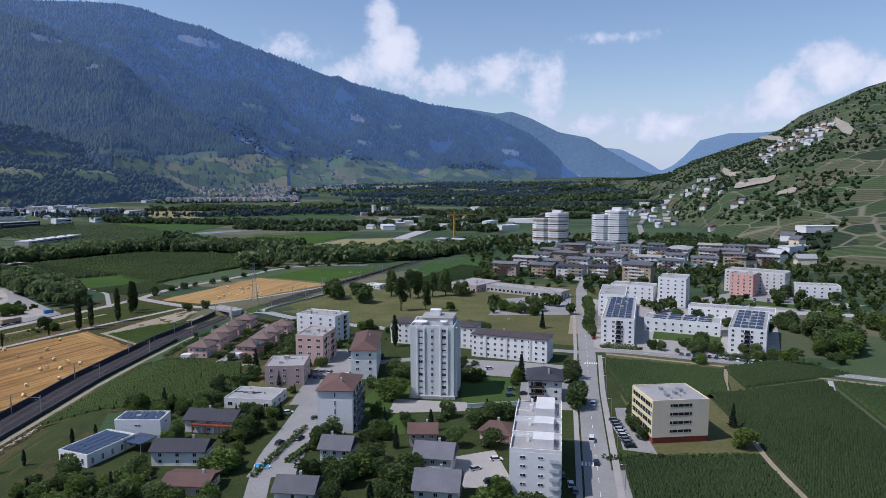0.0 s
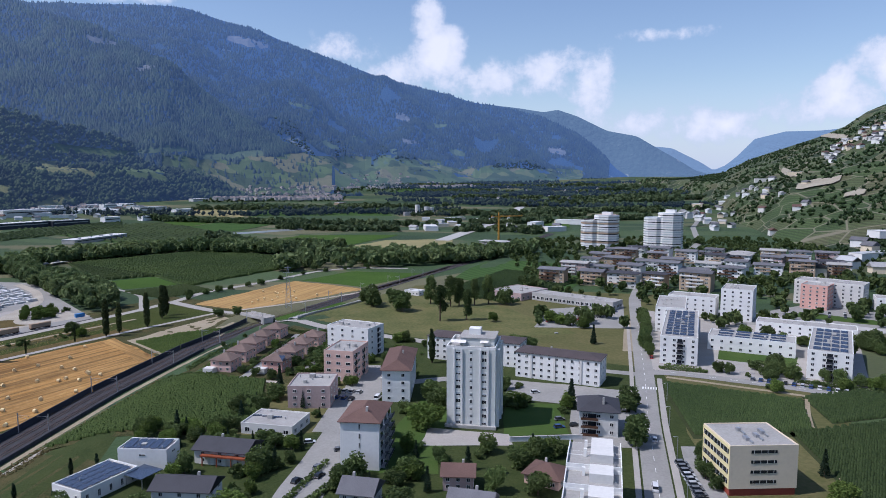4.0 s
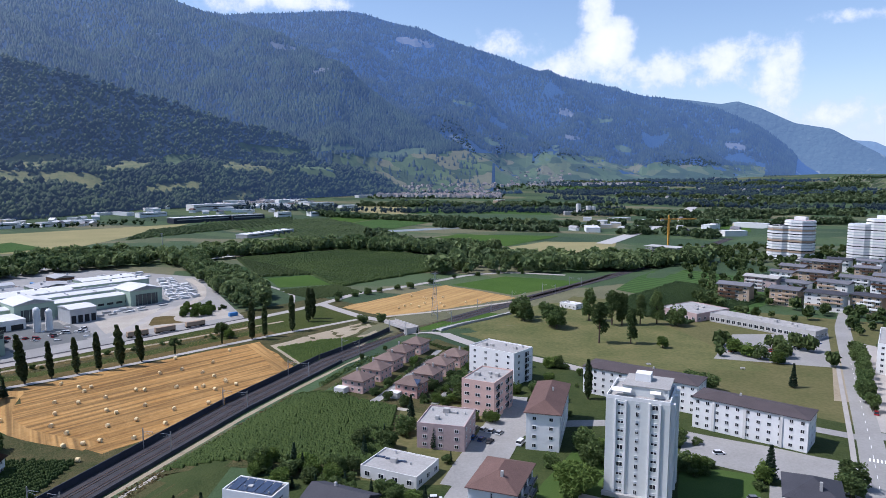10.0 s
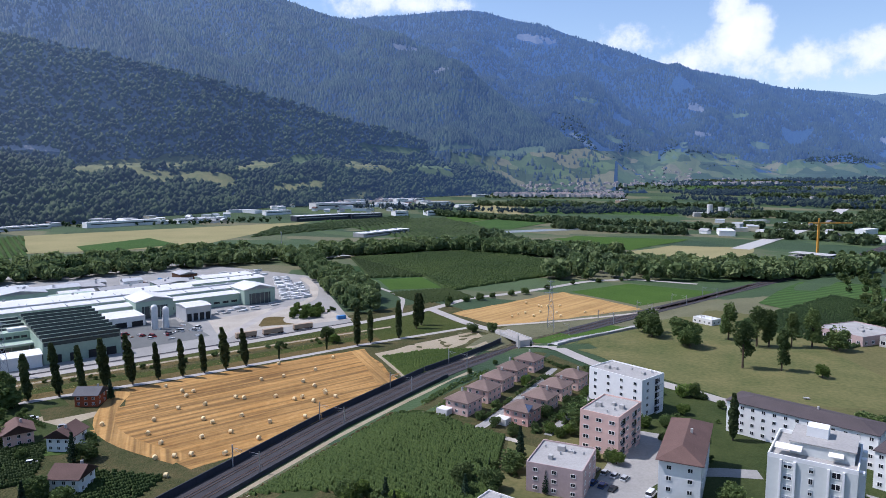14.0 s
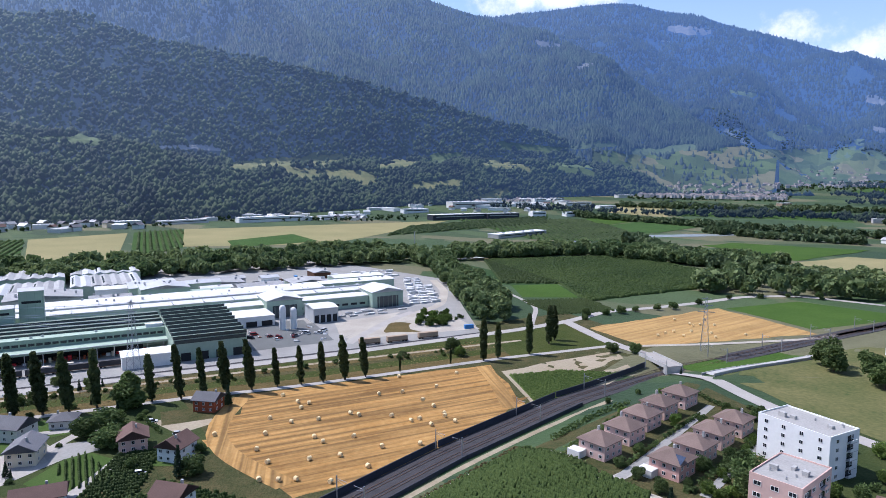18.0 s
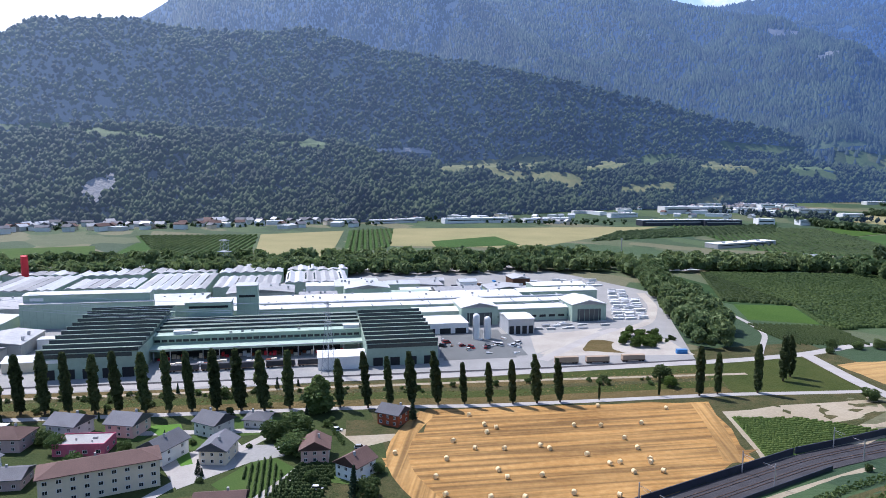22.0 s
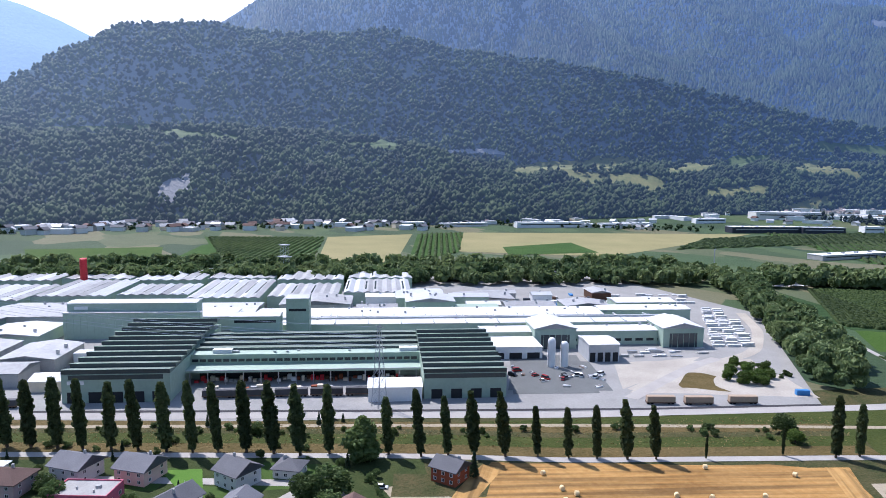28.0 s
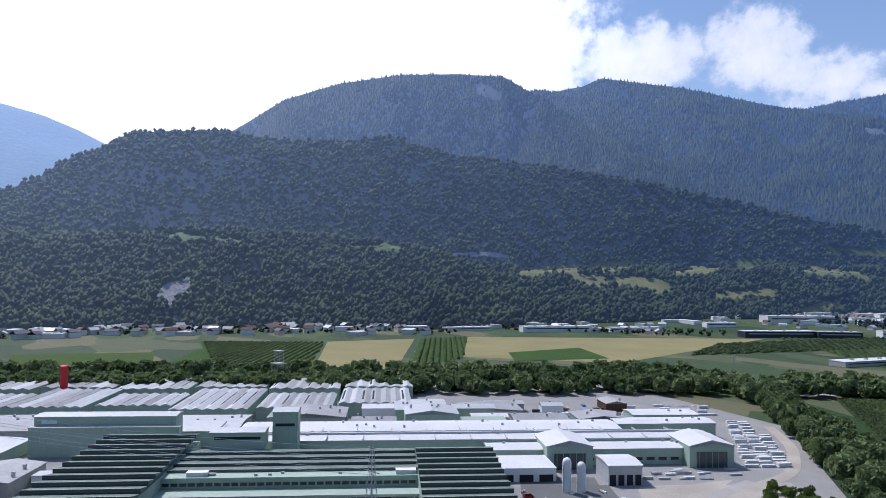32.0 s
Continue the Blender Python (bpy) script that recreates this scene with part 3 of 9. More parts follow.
def broad_points(h, w, n, rng, low=0.1, lobes=9):
    """Points in a crown made of lobes, most of them near its skin."""
    cs = [(0, 0, h * 0.62, w * 0.42)] + [(math.cos(i * 2.4) * w * 0.27, math.sin(i * 2.4) * w * 0.27, h * rng.uniform(low + 0.12, 0.82), w * rng.uniform(0.2, 0.32)) for i in range(lobes)]
    out = []
    while len(out) < n:
        cx, cy, cz, r = rng.choice(cs)
        d = Vector((rng.gauss(0, 1), rng.gauss(0, 1), rng.gauss(0, 1))).normalized() * r * rng.uniform(0.55, 1.0)
        z = cz + d.z * h / w * 0.85
        if low * h < z < h:
            out.append((cx + d.x, cy + d.y, z))
    return out


PROTO = {}


def tree_proto(kind, variant):
    """One mesh each for the trunk and the crown, of height 1 by width as given, shared by all copies."""
    if (kind, variant) in PROTO:
        return PROTO[kind, variant]
    rng = random.Random(hash(kind) % 1 + variant * 13 + len(kind))
    if kind == "poplar":
        h, key = 22.0, "leaf_poplar"
        pts = []
        lean = rng.uniform(-0.6, 0.6)
        for i in range(1500):
            t = rng.uniform(0.08, 1.0)
            r = 2.2 * (math.sin(math.pi * (0.08 + 0.87 * t)) ** 0.65) * (0.8 + 0.55 * noise.noise((t * 9, variant * 3.3, 2))) * rng.uniform(0.35, 1) + 0.1
            a = rng.uniform(0, 6.28)
            pts.append((math.cos(a) * r + lean * t * t, math.sin(a) * r, t * h))
        vs, fs = clumps(pts, [rng.uniform(0.32, 0.62) for _ in pts], rng, 1.2)
        tb = trunk_bm(h * 0.5, 0.45, 4, 2.5, rng)
    elif kind == "fir":
        h, key = 14.0, "leaf_fir"
        pts = []
        for i in range(620):
            t = rng.random() ** 1.3
            tier = abs(((t * 11) % 1) - 0.2)
            r = 3.1 * (1 - t) * (0.62 + 0.5 * tier) * rng.uniform(0.45, 1) + 0.05
            a = rng.uniform(0, 6.28)
            pts.append((math.cos(a) * r, math.sin(a) * r, 1 + t * (h - 1)))
        vs, fs = clumps(pts, [rng.uniform(0.35, 0.65) for _ in pts], rng, 0.5)
        tb = trunk_bm(h * 0.8, 0.3, 2, 1.5, rng)
    elif kind == "cypress":
        h, key = 7.0, "leaf_fir"
        pts = []
        for i in range(200):
            t = rng.uniform(0.03, 1)
            r = 0.75 * math.sin(math.pi * min(1, t * 0.85 + 0.15)) ** 0.7 * rng.uniform(0.4, 1)
            a = rng.uniform(0, 6.28)
            pts.append((math.cos(a) * r, math.sin(a) * r, t * h))
        vs, fs = clumps(pts, [rng.uniform(0.25, 0.4) for _ in pts], rng, 1.2)
        tb = trunk_bm(3, 0.12, 0, 1, rng)
    elif kind == "bush":
        h, key = 3.0, "leaf"
        vs, fs = clumps(broad_points(3.0, 3.6, 300, rng, 0.02, 5), [rng.uniform(0.2, 0.42) for _ in range(300)], rng)
        tb = trunk_bm(1.2, 0.12, 3, 1.0, rng)
    elif kind == "egg":
        h, key = 18.0, "leaf"
        pts = []
        for i in range(2300):
            t = rng.uniform(0.04, 1.0)
            a = rng.uniform(0, 6.28)
            lump = 0.82 + 0.5 * noise.noise((math.cos(a) * 1.6, math.sin(a) * 1.6 + variant * 5, t * 5))
            r = 4.3 * (math.sin(math.pi * min(1, t * 0.86 + 0.14)) ** 0.75) * lump * rng.uniform(0.45, 1) + 0.1
            pts.append((math.cos(a) * r, math.sin(a) * r, t * h))
        vs, fs = clumps(pts, [rng.uniform(0.28, 0.6) for _ in pts], rng, 1.0)
        tb = trunk_bm(h * 0.5, 0.5, 5, 3.0, rng)
    elif kind == "park":
        h, key = 18.0, "leaf"
        pts = []
        lobes = [(rng.uniform(-2.6, 2.6), rng.uniform(-2.6, 2.6), rng.uniform(4.5, 15.5), rng.uniform(1.5, 2.7)) for _ in range(15)] + [(rng.uniform(-0.8, 0.8), rng.uniform(-0.8, 0.8), 15.5, 2.2)]
        while len(pts) < 2200:
            cx, cy, cz, r = rng.choice(lobes)
            d = Vector((rng.gauss(0, 1), rng.gauss(0, 1), rng.gauss(0, 1))).normalized() * r * rng.uniform(0.4, 1.0)
            pts.append((cx + d.x, cy + d.y, min(18.0, cz + d.z * 1.25)))
        vs, fs = clumps(pts, [rng.uniform(0.26, 0.56) for _ in pts], rng)
        tb = trunk_bm(h * 0.7, 0.5, 7, 3.4, rng)
    else:
        h, key = 10.0, "leaf_light" if kind == "light" else "leaf"
        n = 1500
        vs, fs = clumps(broad_points(10.0, 9.0, n, rng), [rng.uniform(0.26, 0.58) for _ in range(n)], rng)
        tb = trunk_bm(5.0, 0.32, 5, 3.2, rng)
    crown = bpy.data.meshes.new("crown")
    crown.from_pydata([tuple(v) for v in vs], [], fs)
    crown.materials.append(M[key])
    trunk = bpy.data.meshes.new("trunk")
    tb.to_mesh(trunk)
    tb.free()
    trunk.materials.append(M["bark"])
    PROTO[kind, variant] = (h, crown, trunk)
    return PROTO[kind, variant]


TREE_WORDS = dict(
    poplar=("poplar", "tall narrow dark green Lombardy poplar in full leaf", "poplars along the road"),
    park=("park_tree", "tall dark green park tree with a loose uneven crown", "park trees"),
    egg=("park_tree", "tall egg-shaped broadleaf tree leafed to the ground", "park trees"),
    fir=("fir_tree", "dark green conifer with tiered drooping branches", "garden conifers"),
    cypress=("cypress", "slim dark green garden cypress beside a house", "garden cypresses"),
    bush=("bush", "rounded green garden bush with dense leaves", "bushes"),
    light=("tree", "light green broadleaf tree with a loose rounded crown", "broadleaf trees"),
    broad=("tree", "dark green broadleaf tree with an uneven crown", "broadleaf trees"))


def tree(kind, x, y, h, wide=1.0, z=None, label="", lean=0.0):
    ph, crown, trunk = tree_proto(kind, rnd.randrange(4))
    name, words, group = TREE_WORDS[kind]
    s = h / ph
    ob = new(name)
    ob.matrix_basis = Matrix.Translation((x, y, (gz(x, y) if z is None else z) - 0.05)) @ Matrix.Rotation(radians(lean), 4, (0.89, -0.455, 0)) @ pose(0, 0, 0, 0, 0, rnd.uniform(0, 360)) @ Matrix.Diagonal((s * wide, s * wide, s, 1))
    tagged(ob, label or words, "tree" if kind != "bush" else "bush", group)
    for nm, me in (("trunk", trunk), ("crown", crown)):
        p = new(nm, me)
        p.parent = ob
    return ob


# ---- houses ----
def window_mesh(kind):
    """A window in one piece: a raised frame with a mullion round recessed panes; a blind covers the upper half of some."""
    key = "win_" + kind
    if key not in CUBES:
        xs = [-0.5, -0.43, -0.42, -0.03, -0.02, 0.02, 0.03, 0.42, 0.43, 0.5]
        zs = [0, 0.06, 0.07, 0.5, 0.93, 0.94, 1]
        deep_x, deep_z = {2, 3, 6, 7}, {2, 3, 4}
        vs = [(x, -0.012 if i in deep_x and j in deep_z else -0.06, z) for j, z in enumerate(zs) for i, x in enumerate(xs)]
        fs, mi = [], []
        for j in range(6):
            for i in range(9):
                fs.append((j * 10 + i, j * 10 + i + 1, (j + 1) * 10 + i + 1, (j + 1) * 10 + i))
                pane = i in (2, 6) and j in (2, 3)
                mi.append((2 if kind == "blind" and j == 3 else 1) if pane else 0)
        k = len(vs)
        vs += [(-0.5, 0.05, 0), (0.5, 0.05, 0), (0.5, 0.05, 1), (-0.5, 0.05, 1)]
        fs += [(0, k, k + 1, 9), (9, k + 1, k + 2, 69), (69, k + 2, k + 3, 60), (60, k + 3, k, 0)]
        mi += [0] * 4
        me = bpy.data.meshes.new("window")
        me.from_pydata(vs, [], fs)
        for m in (M["frame"], M["glass"], M["shutter"]):
            me.materials.append(m)
        me.polygons.foreach_set("material_index", mi)
        CUBES[key] = me
    return CUBES[key]


def windows(parent, w, d, h, storeys, nw, nd, size=(1.3, 1.4), floor0=1.0, sides="fblr", blind=0.0, z0=0.0, name="window"):
    """Rows of windows on the four sides (f faces -y, r faces +x) of a block of w by d."""
    step = (h - 0.3) / storeys
    for s in sides:
        n = nw if s in "fb" else nd
        length = w if s in "fb" else d
        for k in range(storeys):
            for i in range(n):
                u = (i + 0.5) / n * length - length / 2
                ob = new(name, window_mesh("blind" if rnd.random() < blind else "plain"))
                x, y, a = {"f": (u, -d / 2 - 0.02, 0), "b": (-u, d / 2 + 0.02, 180), "l": (-w / 2 - 0.02, -u, -90), "r": (w / 2 + 0.02, u, 90)}[s]
                ob.parent = parent
                ob.matrix_basis = pose(x, y, z0 + k * step + floor0, 0, 0, a) @ Matrix.Diagonal((size[0], 1.6, size[1], 1))


def roof_mesh(w, d, pitch, over, hip, thick=0.25):
    """A gable or hip roof with eaves over w by d, ridge along the longer side; its foot at z = 0."""
    W, D = w / 2 + over, d / 2 + over
    swap = D > W
    if swap:
        W, D = D, W
    rise = D * math.tan(radians(pitch))
    e = W - D if hip else W
    v = [(-W, -D, 0), (W, -D, 0), (W, D, 0), (-W, D, 0), (-e, 0, rise), (e, 0, rise)]
    v += [(x, y, z + thick) for x, y, z in v]
    f = [(6, 7, 11, 10), (8, 9, 10, 11), (7, 8, 11), (9, 6, 10), (1, 0, 4, 5), (3, 2, 5, 4), (2, 1, 5), (0, 3, 4),
         (0, 1, 7, 6), (1, 2, 8, 7), (2, 3, 9, 8), (3, 0, 6, 9)]
    if swap:
        v = [(-y, x, z) for x, y, z in v]
    return v, f, rise


def building(name, x, y, rot, w, d, h, wall, roof, roofkey, label, category="building", group="", storeys=2, nw=3, nd=2, pitch=24, over=0.6,
             size=(1.3, 1.4), floor0=1.0, sides="fblr", blind=0.0, chimneys=1, win=True, z=None):
    """A house: walls, roof, every window, chimneys; a flat roof has a parapet and housings."""
    ob = base(name, x, y, rot, label, category, group, z)
    box("wall", wall, ob, 0, 0, -1.5, w, d, h + 1.5)
    if roof == "flat":
        box("roof", roofkey, ob, 0, 0, h, w - 0.5, d - 0.5, 0.12)
        for px, py, sx, sy in ((0, -d / 2 + 0.15, w, 0.3), (0, d / 2 - 0.15, w, 0.3), (-w / 2 + 0.15, 0, 0.3, d - 0.6), (w / 2 - 0.15, 0, 0.3, d - 0.6)):
            box("parapet", wall, ob, px, py, h, sx, sy, 0.55)
        for i in range(chimneys):
            u = rnd.uniform(-0.3, 0.3)
            hs = box("roof_housing", "concrete", ob, w * u, d * rnd.uniform(-0.25, 0.25), h + 0.12, rnd.uniform(1, 2.6), rnd.uniform(1, 2.2), rnd.uniform(0.7, 1.6))
        for i in range(chimneys + 1):
            box("vent", "steel", ob, w * rnd.uniform(-0.4, 0.4), d * rnd.uniform(-0.4, 0.4), h + 0.12, 0.4, 0.4, 0.9)
    else:
        v, f, rise = roof_mesh(w, d, pitch, over, roof == "hip")
        r = mesh_object("roof", v, f, M[roofkey], ob)
        r.location.z = h
        if roof == "gable":
            a, b = (w, d) if w >= d else (d, w)
            k = b / 2 * math.tan(radians(pitch)) + over * math.tan(radians(pitch)) - 0.02
            gv = [(s * (a / 2 - 0.02), yy, zz) for s in (-1, 1) for yy, zz in ((-b / 2, 0), (b / 2, 0), (0, k))]
            gf = [(0, 2, 1), (3, 4, 5), (0, 3, 5, 2), (1, 2, 5, 4)]
            if w < d:
                gv = [(-q, p, zz) for p, q, zz in gv]
            gbl = mesh_object("gable_wall", gv, gf, M[wall], ob)
            gbl.location.z = h - 0.02
        for i in range(chimneys):
            u = rnd.uniform(-0.3, 0.3)
            cx, cy = (w * u, d * 0.12) if w >= d else (w * 0.12, d * u)
            box("chimney", "concrete", ob, cx, cy, h + rise * 0.5, 0.7, 0.7, rise * 0.5 + 0.9)
    if win:
        windows(ob, w, d, h, storeys, nw, nd, size, floor0, sides, blind)
    return ob


def balconies(ob, side, w, d, h, storeys, columns, width=3.2, depth=1.4, rail="bluewhite", floor0=0.2):
    """Balconies with a slab and a parapet each, in columns (at offsets along the side)."""
    step = (h - 0.3) / storeys
    for k in range(storeys):
        for u in columns:
            x, y, a = {"f": (u, -d / 2 - depth / 2, 0), "b": (-u, d / 2 + depth / 2, 180), "l": (-w / 2 - depth / 2, -u, -90), "r": (w / 2 + depth / 2, u, 90)}[side]
            b = new("balcony")
            b.parent = ob
            b.matrix_basis = pose(x, y, k * step + floor0, 0, 0, a)
            box("slab", "concrete", b, 0, 0, 0, width, depth, 0.18)
            box("rail", rail, b, 0, -depth / 2 + 0.05, 0.18, width, 0.1, 0.9)
            box("glass_door", "glass", b, 0, depth / 2 - 0.03, 0.2, width * 0.8, 0.05, 2.0)


# ---- vehicles ----
CARS = {}


def car(x, y, rot, tone, van=False, z=None):
    """A parked car: body, cabin, glazing and four wheels."""
    key = ("car", tone, van)
    ob = base("van" if van else "car", x, y, rot, f"parked {tone} {'van' if van else 'car'} standing on asphalt", "van" if van else "car", "parked cars", z)
    if key not in CARS:
        l, w, h = (5.0, 1.9, 1.1) if van else (4.2, 1.75, 0.75)
        top = 2.0 if van else 1.42
        m = mat("car_" + tone + str(van), {"white": (0.7, 0.7, 0.7), "black": (0.015, 0.015, 0.018), "grey": (0.16, 0.165, 0.175), "silver": (0.45, 0.46, 0.47),
                "red": (0.3, 0.02, 0.02), "blue": (0.03, 0.07, 0.2)}[tone], 0.25, 0.1, spec=0.6)
        prof = [(-l / 2, 0.28), (-l / 2, h * 0.85), (-l / 2 + 0.1, h), (l / 2 - 0.2, h * 0.9), (l / 2, h * 0.65), (l / 2, 0.28)]
        cab = [(-l / 2 + 0.15, h - 0.04), (-l / 2 + (0.2 if van else 0.55), top), (l * (0.2 if van else 0.1), top), (l * (0.36 if van else 0.28), h - 0.05)]

        def extrude(pr, width, taper):
            n = len(pr)
            vs = [(px, s * width / 2 * (taper if pz > h + 0.1 else 1), pz) for s in (-1, 1) for px, pz in pr]
            return vs, [tuple(range(n)), tuple(reversed(range(n, 2 * n)))] + [(i, i + n, (i + 1) % n + n, (i + 1) % n) for i in range(n)]

        made = []
        for nm, pr, width, tp, mm in (("body", prof, w, 1, m), ("window_glazing", cab, w * 0.94, 0.84, M["glass"])):
            me = bpy.data.meshes.new(nm)
            me.from_pydata(*(lambda q: (q[0], [], q[1]))(extrude(pr, width, tp)))
            me.materials.append(mm)
            made.append((nm, me, (0, 0, 0)))
        rf = bpy.data.meshes.new("roof")
        x0, x1 = cab[1][0] - 0.03, cab[2][0] + 0.03
        rf.from_pydata([(xx, yy, zz) for zz in (top - 0.02, top + 0.05) for xx in (x0, x1) for yy in (-w * 0.4, w * 0.4)], [], [(0, 2, 3, 1), (4, 5, 7, 6), (0, 1, 5, 4), (2, 6, 7, 3), (0, 4, 6, 2), (1, 3, 7, 5)])
        rf.materials.append(m)
        made.append(("roof", rf, (0, 0, 0)))
        bm = bmesh.new()
        bmesh.ops.create_cone(bm, cap_ends=True, segments=12, radius1=0.32, radius2=0.32, depth=0.22, matrix=pose(0, 0, 0, 90))
        wh = bpy.data.meshes.new("wheel")
        bm.to_mesh(wh)
        bm.free()
        wh.materials.append(M["tyre"])
        for sx in (-0.31, 0.31):
            for sy in (-1, 1):
                made.append(("wheel", wh, (l * sx, sy * (w / 2 - 0.08), 0.32)))
        CARS[key] = made
    for nm, me, loc in CARS[key]:
        p = new(nm, me)
        p.parent, p.location = ob, loc
    return ob

# ---- the land ----
def land_sheet():
    """One sheet of ground to the horizon, finer near the camera's way."""
    ax = sorted(set([-4900, -4200, -3500, -2900, -2400, -2000, -1700] + list(range(-1500, -420, 60)) + list(range(-420, -240, 12)) + list(range(-240, -60, 6)) + list(range(-60, 240, 12)) + list(range(240, 900, 60)) + [900, 1100, 1400, 1800, 2400, 3200, 4000, 4900]))
    ay = sorted(set([-4900, -3600, -2400, -1500, -900, -500, -200] + list(range(-100, 100, 40)) + list(range(100, 400, 12)) + list(range(400, 560, 6)) + list(range(560, 640, 12)) + list(range(640, 1500, 50)) + [1500, 1700, 2000, 2400, 2900, 3500, 4200, 4900]))
    vs = [(x, y, gz(x, y)) for y in ay for x in ax]
    n = len(ax)
    fs = [(j * n + i, j * n + i + 1, (j + 1) * n + i + 1, (j + 1) * n + i) for j in range(len(ay) - 1) for i in range(n - 1)]
    tagged(mesh_object("ground", vs, fs, M["ground"], smooth=True), "dry green valley floor with worn grass", "ground", "", "structure")


land_sheet()
CX, CY, CZ = -60, 120, 95


def forest_mat(name, dark, light, bare, scale, patches=0.56):
    """Wooded slopes: crowns as relief, the shade between them painted as darker colour, clearings and pastures with
    shapes of their own.
    """
    m = bpy.data.materials.new(name)
    m.use_nodes = True
    n, l = m.node_tree.nodes, m.node_tree.links
    bs = n["Principled BSDF"]
    bs.inputs["Roughness"].default_value, bs.inputs["Specular IOR Level"].default_value = 0.95, 0.05
    geo = n.new("ShaderNodeNewGeometry")

    def tex(kind, s, detail=4):
        k = n.new(kind)
        k.inputs["Scale"].default_value = s
        if "Detail" in k.inputs:
            k.inputs["Detail"].default_value = detail
        l.new(geo.outputs["Position"], k.inputs["Vector"])
        return k

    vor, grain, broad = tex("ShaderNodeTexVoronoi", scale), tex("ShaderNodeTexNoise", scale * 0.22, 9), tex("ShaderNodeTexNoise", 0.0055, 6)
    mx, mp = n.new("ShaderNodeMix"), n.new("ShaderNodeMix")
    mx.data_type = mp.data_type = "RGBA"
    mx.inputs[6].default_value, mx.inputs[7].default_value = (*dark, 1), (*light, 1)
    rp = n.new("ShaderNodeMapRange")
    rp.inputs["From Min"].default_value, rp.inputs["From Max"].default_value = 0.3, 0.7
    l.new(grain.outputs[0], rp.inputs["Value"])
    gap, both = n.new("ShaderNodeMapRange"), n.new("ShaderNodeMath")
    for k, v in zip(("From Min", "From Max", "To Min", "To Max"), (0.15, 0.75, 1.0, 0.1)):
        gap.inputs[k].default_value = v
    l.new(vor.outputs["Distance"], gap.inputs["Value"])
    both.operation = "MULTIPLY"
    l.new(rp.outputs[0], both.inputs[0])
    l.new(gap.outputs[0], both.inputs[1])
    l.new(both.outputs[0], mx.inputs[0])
    cut = n.new("ShaderNodeMapRange")
    cut.inputs["From Min"].default_value, cut.inputs["From Max"].default_value = patches, patches + 0.03
    l.new(broad.outputs[0], cut.inputs["Value"])
    mp.inputs[7].default_value = (*bare, 1)
    l.new(cut.outputs[0], mp.inputs[0])
    l.new(mx.outputs[2], mp.inputs[6])
    l.new(mp.outputs[2], bs.inputs["Base Color"])
    bp = n.new("ShaderNodeBump")
    bp.invert = True
    bp.inputs["Strength"].default_value, bp.inputs["Distance"].default_value = 0.9, 9.0
    l.new(vor.outputs["Distance"], bp.inputs["Height"])
    l.new(bp.outputs[0], bs.inputs["Normal"])
    return m


# Both slopes carry the air's blue as added emission.
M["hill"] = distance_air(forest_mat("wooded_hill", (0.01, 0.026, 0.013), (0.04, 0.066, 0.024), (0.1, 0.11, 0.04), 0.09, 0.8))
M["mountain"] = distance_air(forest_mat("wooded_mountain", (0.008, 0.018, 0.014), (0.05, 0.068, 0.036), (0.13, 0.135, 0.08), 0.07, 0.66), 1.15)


def terrace_mat(name):
    """A hillside of vineyard plots: each plot with its own green and its rows, parted by pale walls and paths."""
    m = mosaic(name, ((0.045, 0.075, 0.022), (0.06, 0.092, 0.028), (0.036, 0.06, 0.02), (0.075, 0.095, 0.036), (0.05, 0.082, 0.024), (0.095, 0.1, 0.045), (0.026, 0.045, 0.016)), 0.013, 1.0, 20)
    n, l = m.node_tree.nodes, m.node_tree.links
    bs = n["Principled BSDF"]
    vo = next(k for k in n if k.type == "TEX_VORONOI")
    mp = next(k for k in n if k.type == "MAPPING")
    mp.inputs["Scale"].default_value = (0.012, 0.012, 0.05)
    rim, rows, geo, wv = n.new("ShaderNodeTexVoronoi"), n.new("ShaderNodeMapRange"), n.new("ShaderNodeNewGeometry"), n.new("ShaderNodeTexWave")
    rim.feature = "DISTANCE_TO_EDGE"
    rim.inputs["Scale"].default_value = 1.0
    l.new(mp.outputs[0], rim.inputs["Vector"])
    wv.bands_direction = "Z"
    wv.inputs["Scale"].default_value, wv.inputs["Distortion"].default_value = 0.11, 2.0
    l.new(geo.outputs["Position"], wv.inputs["Vector"])
    rows.inputs["To Min"].default_value, rows.inputs["To Max"].default_value = 0.68, 1.15
    l.new(wv.outputs["Fac"], rows.inputs["Value"])
    grey, shade = n.new("ShaderNodeCombineColor"), n.new("ShaderNodeMix")
    for i in range(3):
        l.new(rows.outputs[0], grey.inputs[i])
    shade.data_type, shade.blend_type = "RGBA", "MULTIPLY"
    shade.inputs[0].default_value = 1.0
    l.new(bs.inputs["Base Color"].links[0].from_socket, shade.inputs[6])
    l.new(grey.outputs[0], shade.inputs[7])
    path, wall = n.new("ShaderNodeMapRange"), n.new("ShaderNodeMix")
    for k, v in zip(("From Min", "From Max", "To Min", "To Max"), (0.015, 0.035, 0.75, 0.0)):
        path.inputs[k].default_value = v
    l.new(rim.outputs["Distance"], path.inputs["Value"])
    wall.data_type = "RGBA"
    l.new(path.outputs[0], wall.inputs[0])
    l.new(shade.outputs[2], wall.inputs[6])
    wall.inputs[7].default_value = (0.2, 0.18, 0.13, 1)
    l.new(wall.outputs[2], bs.inputs["Base Color"])
    return m


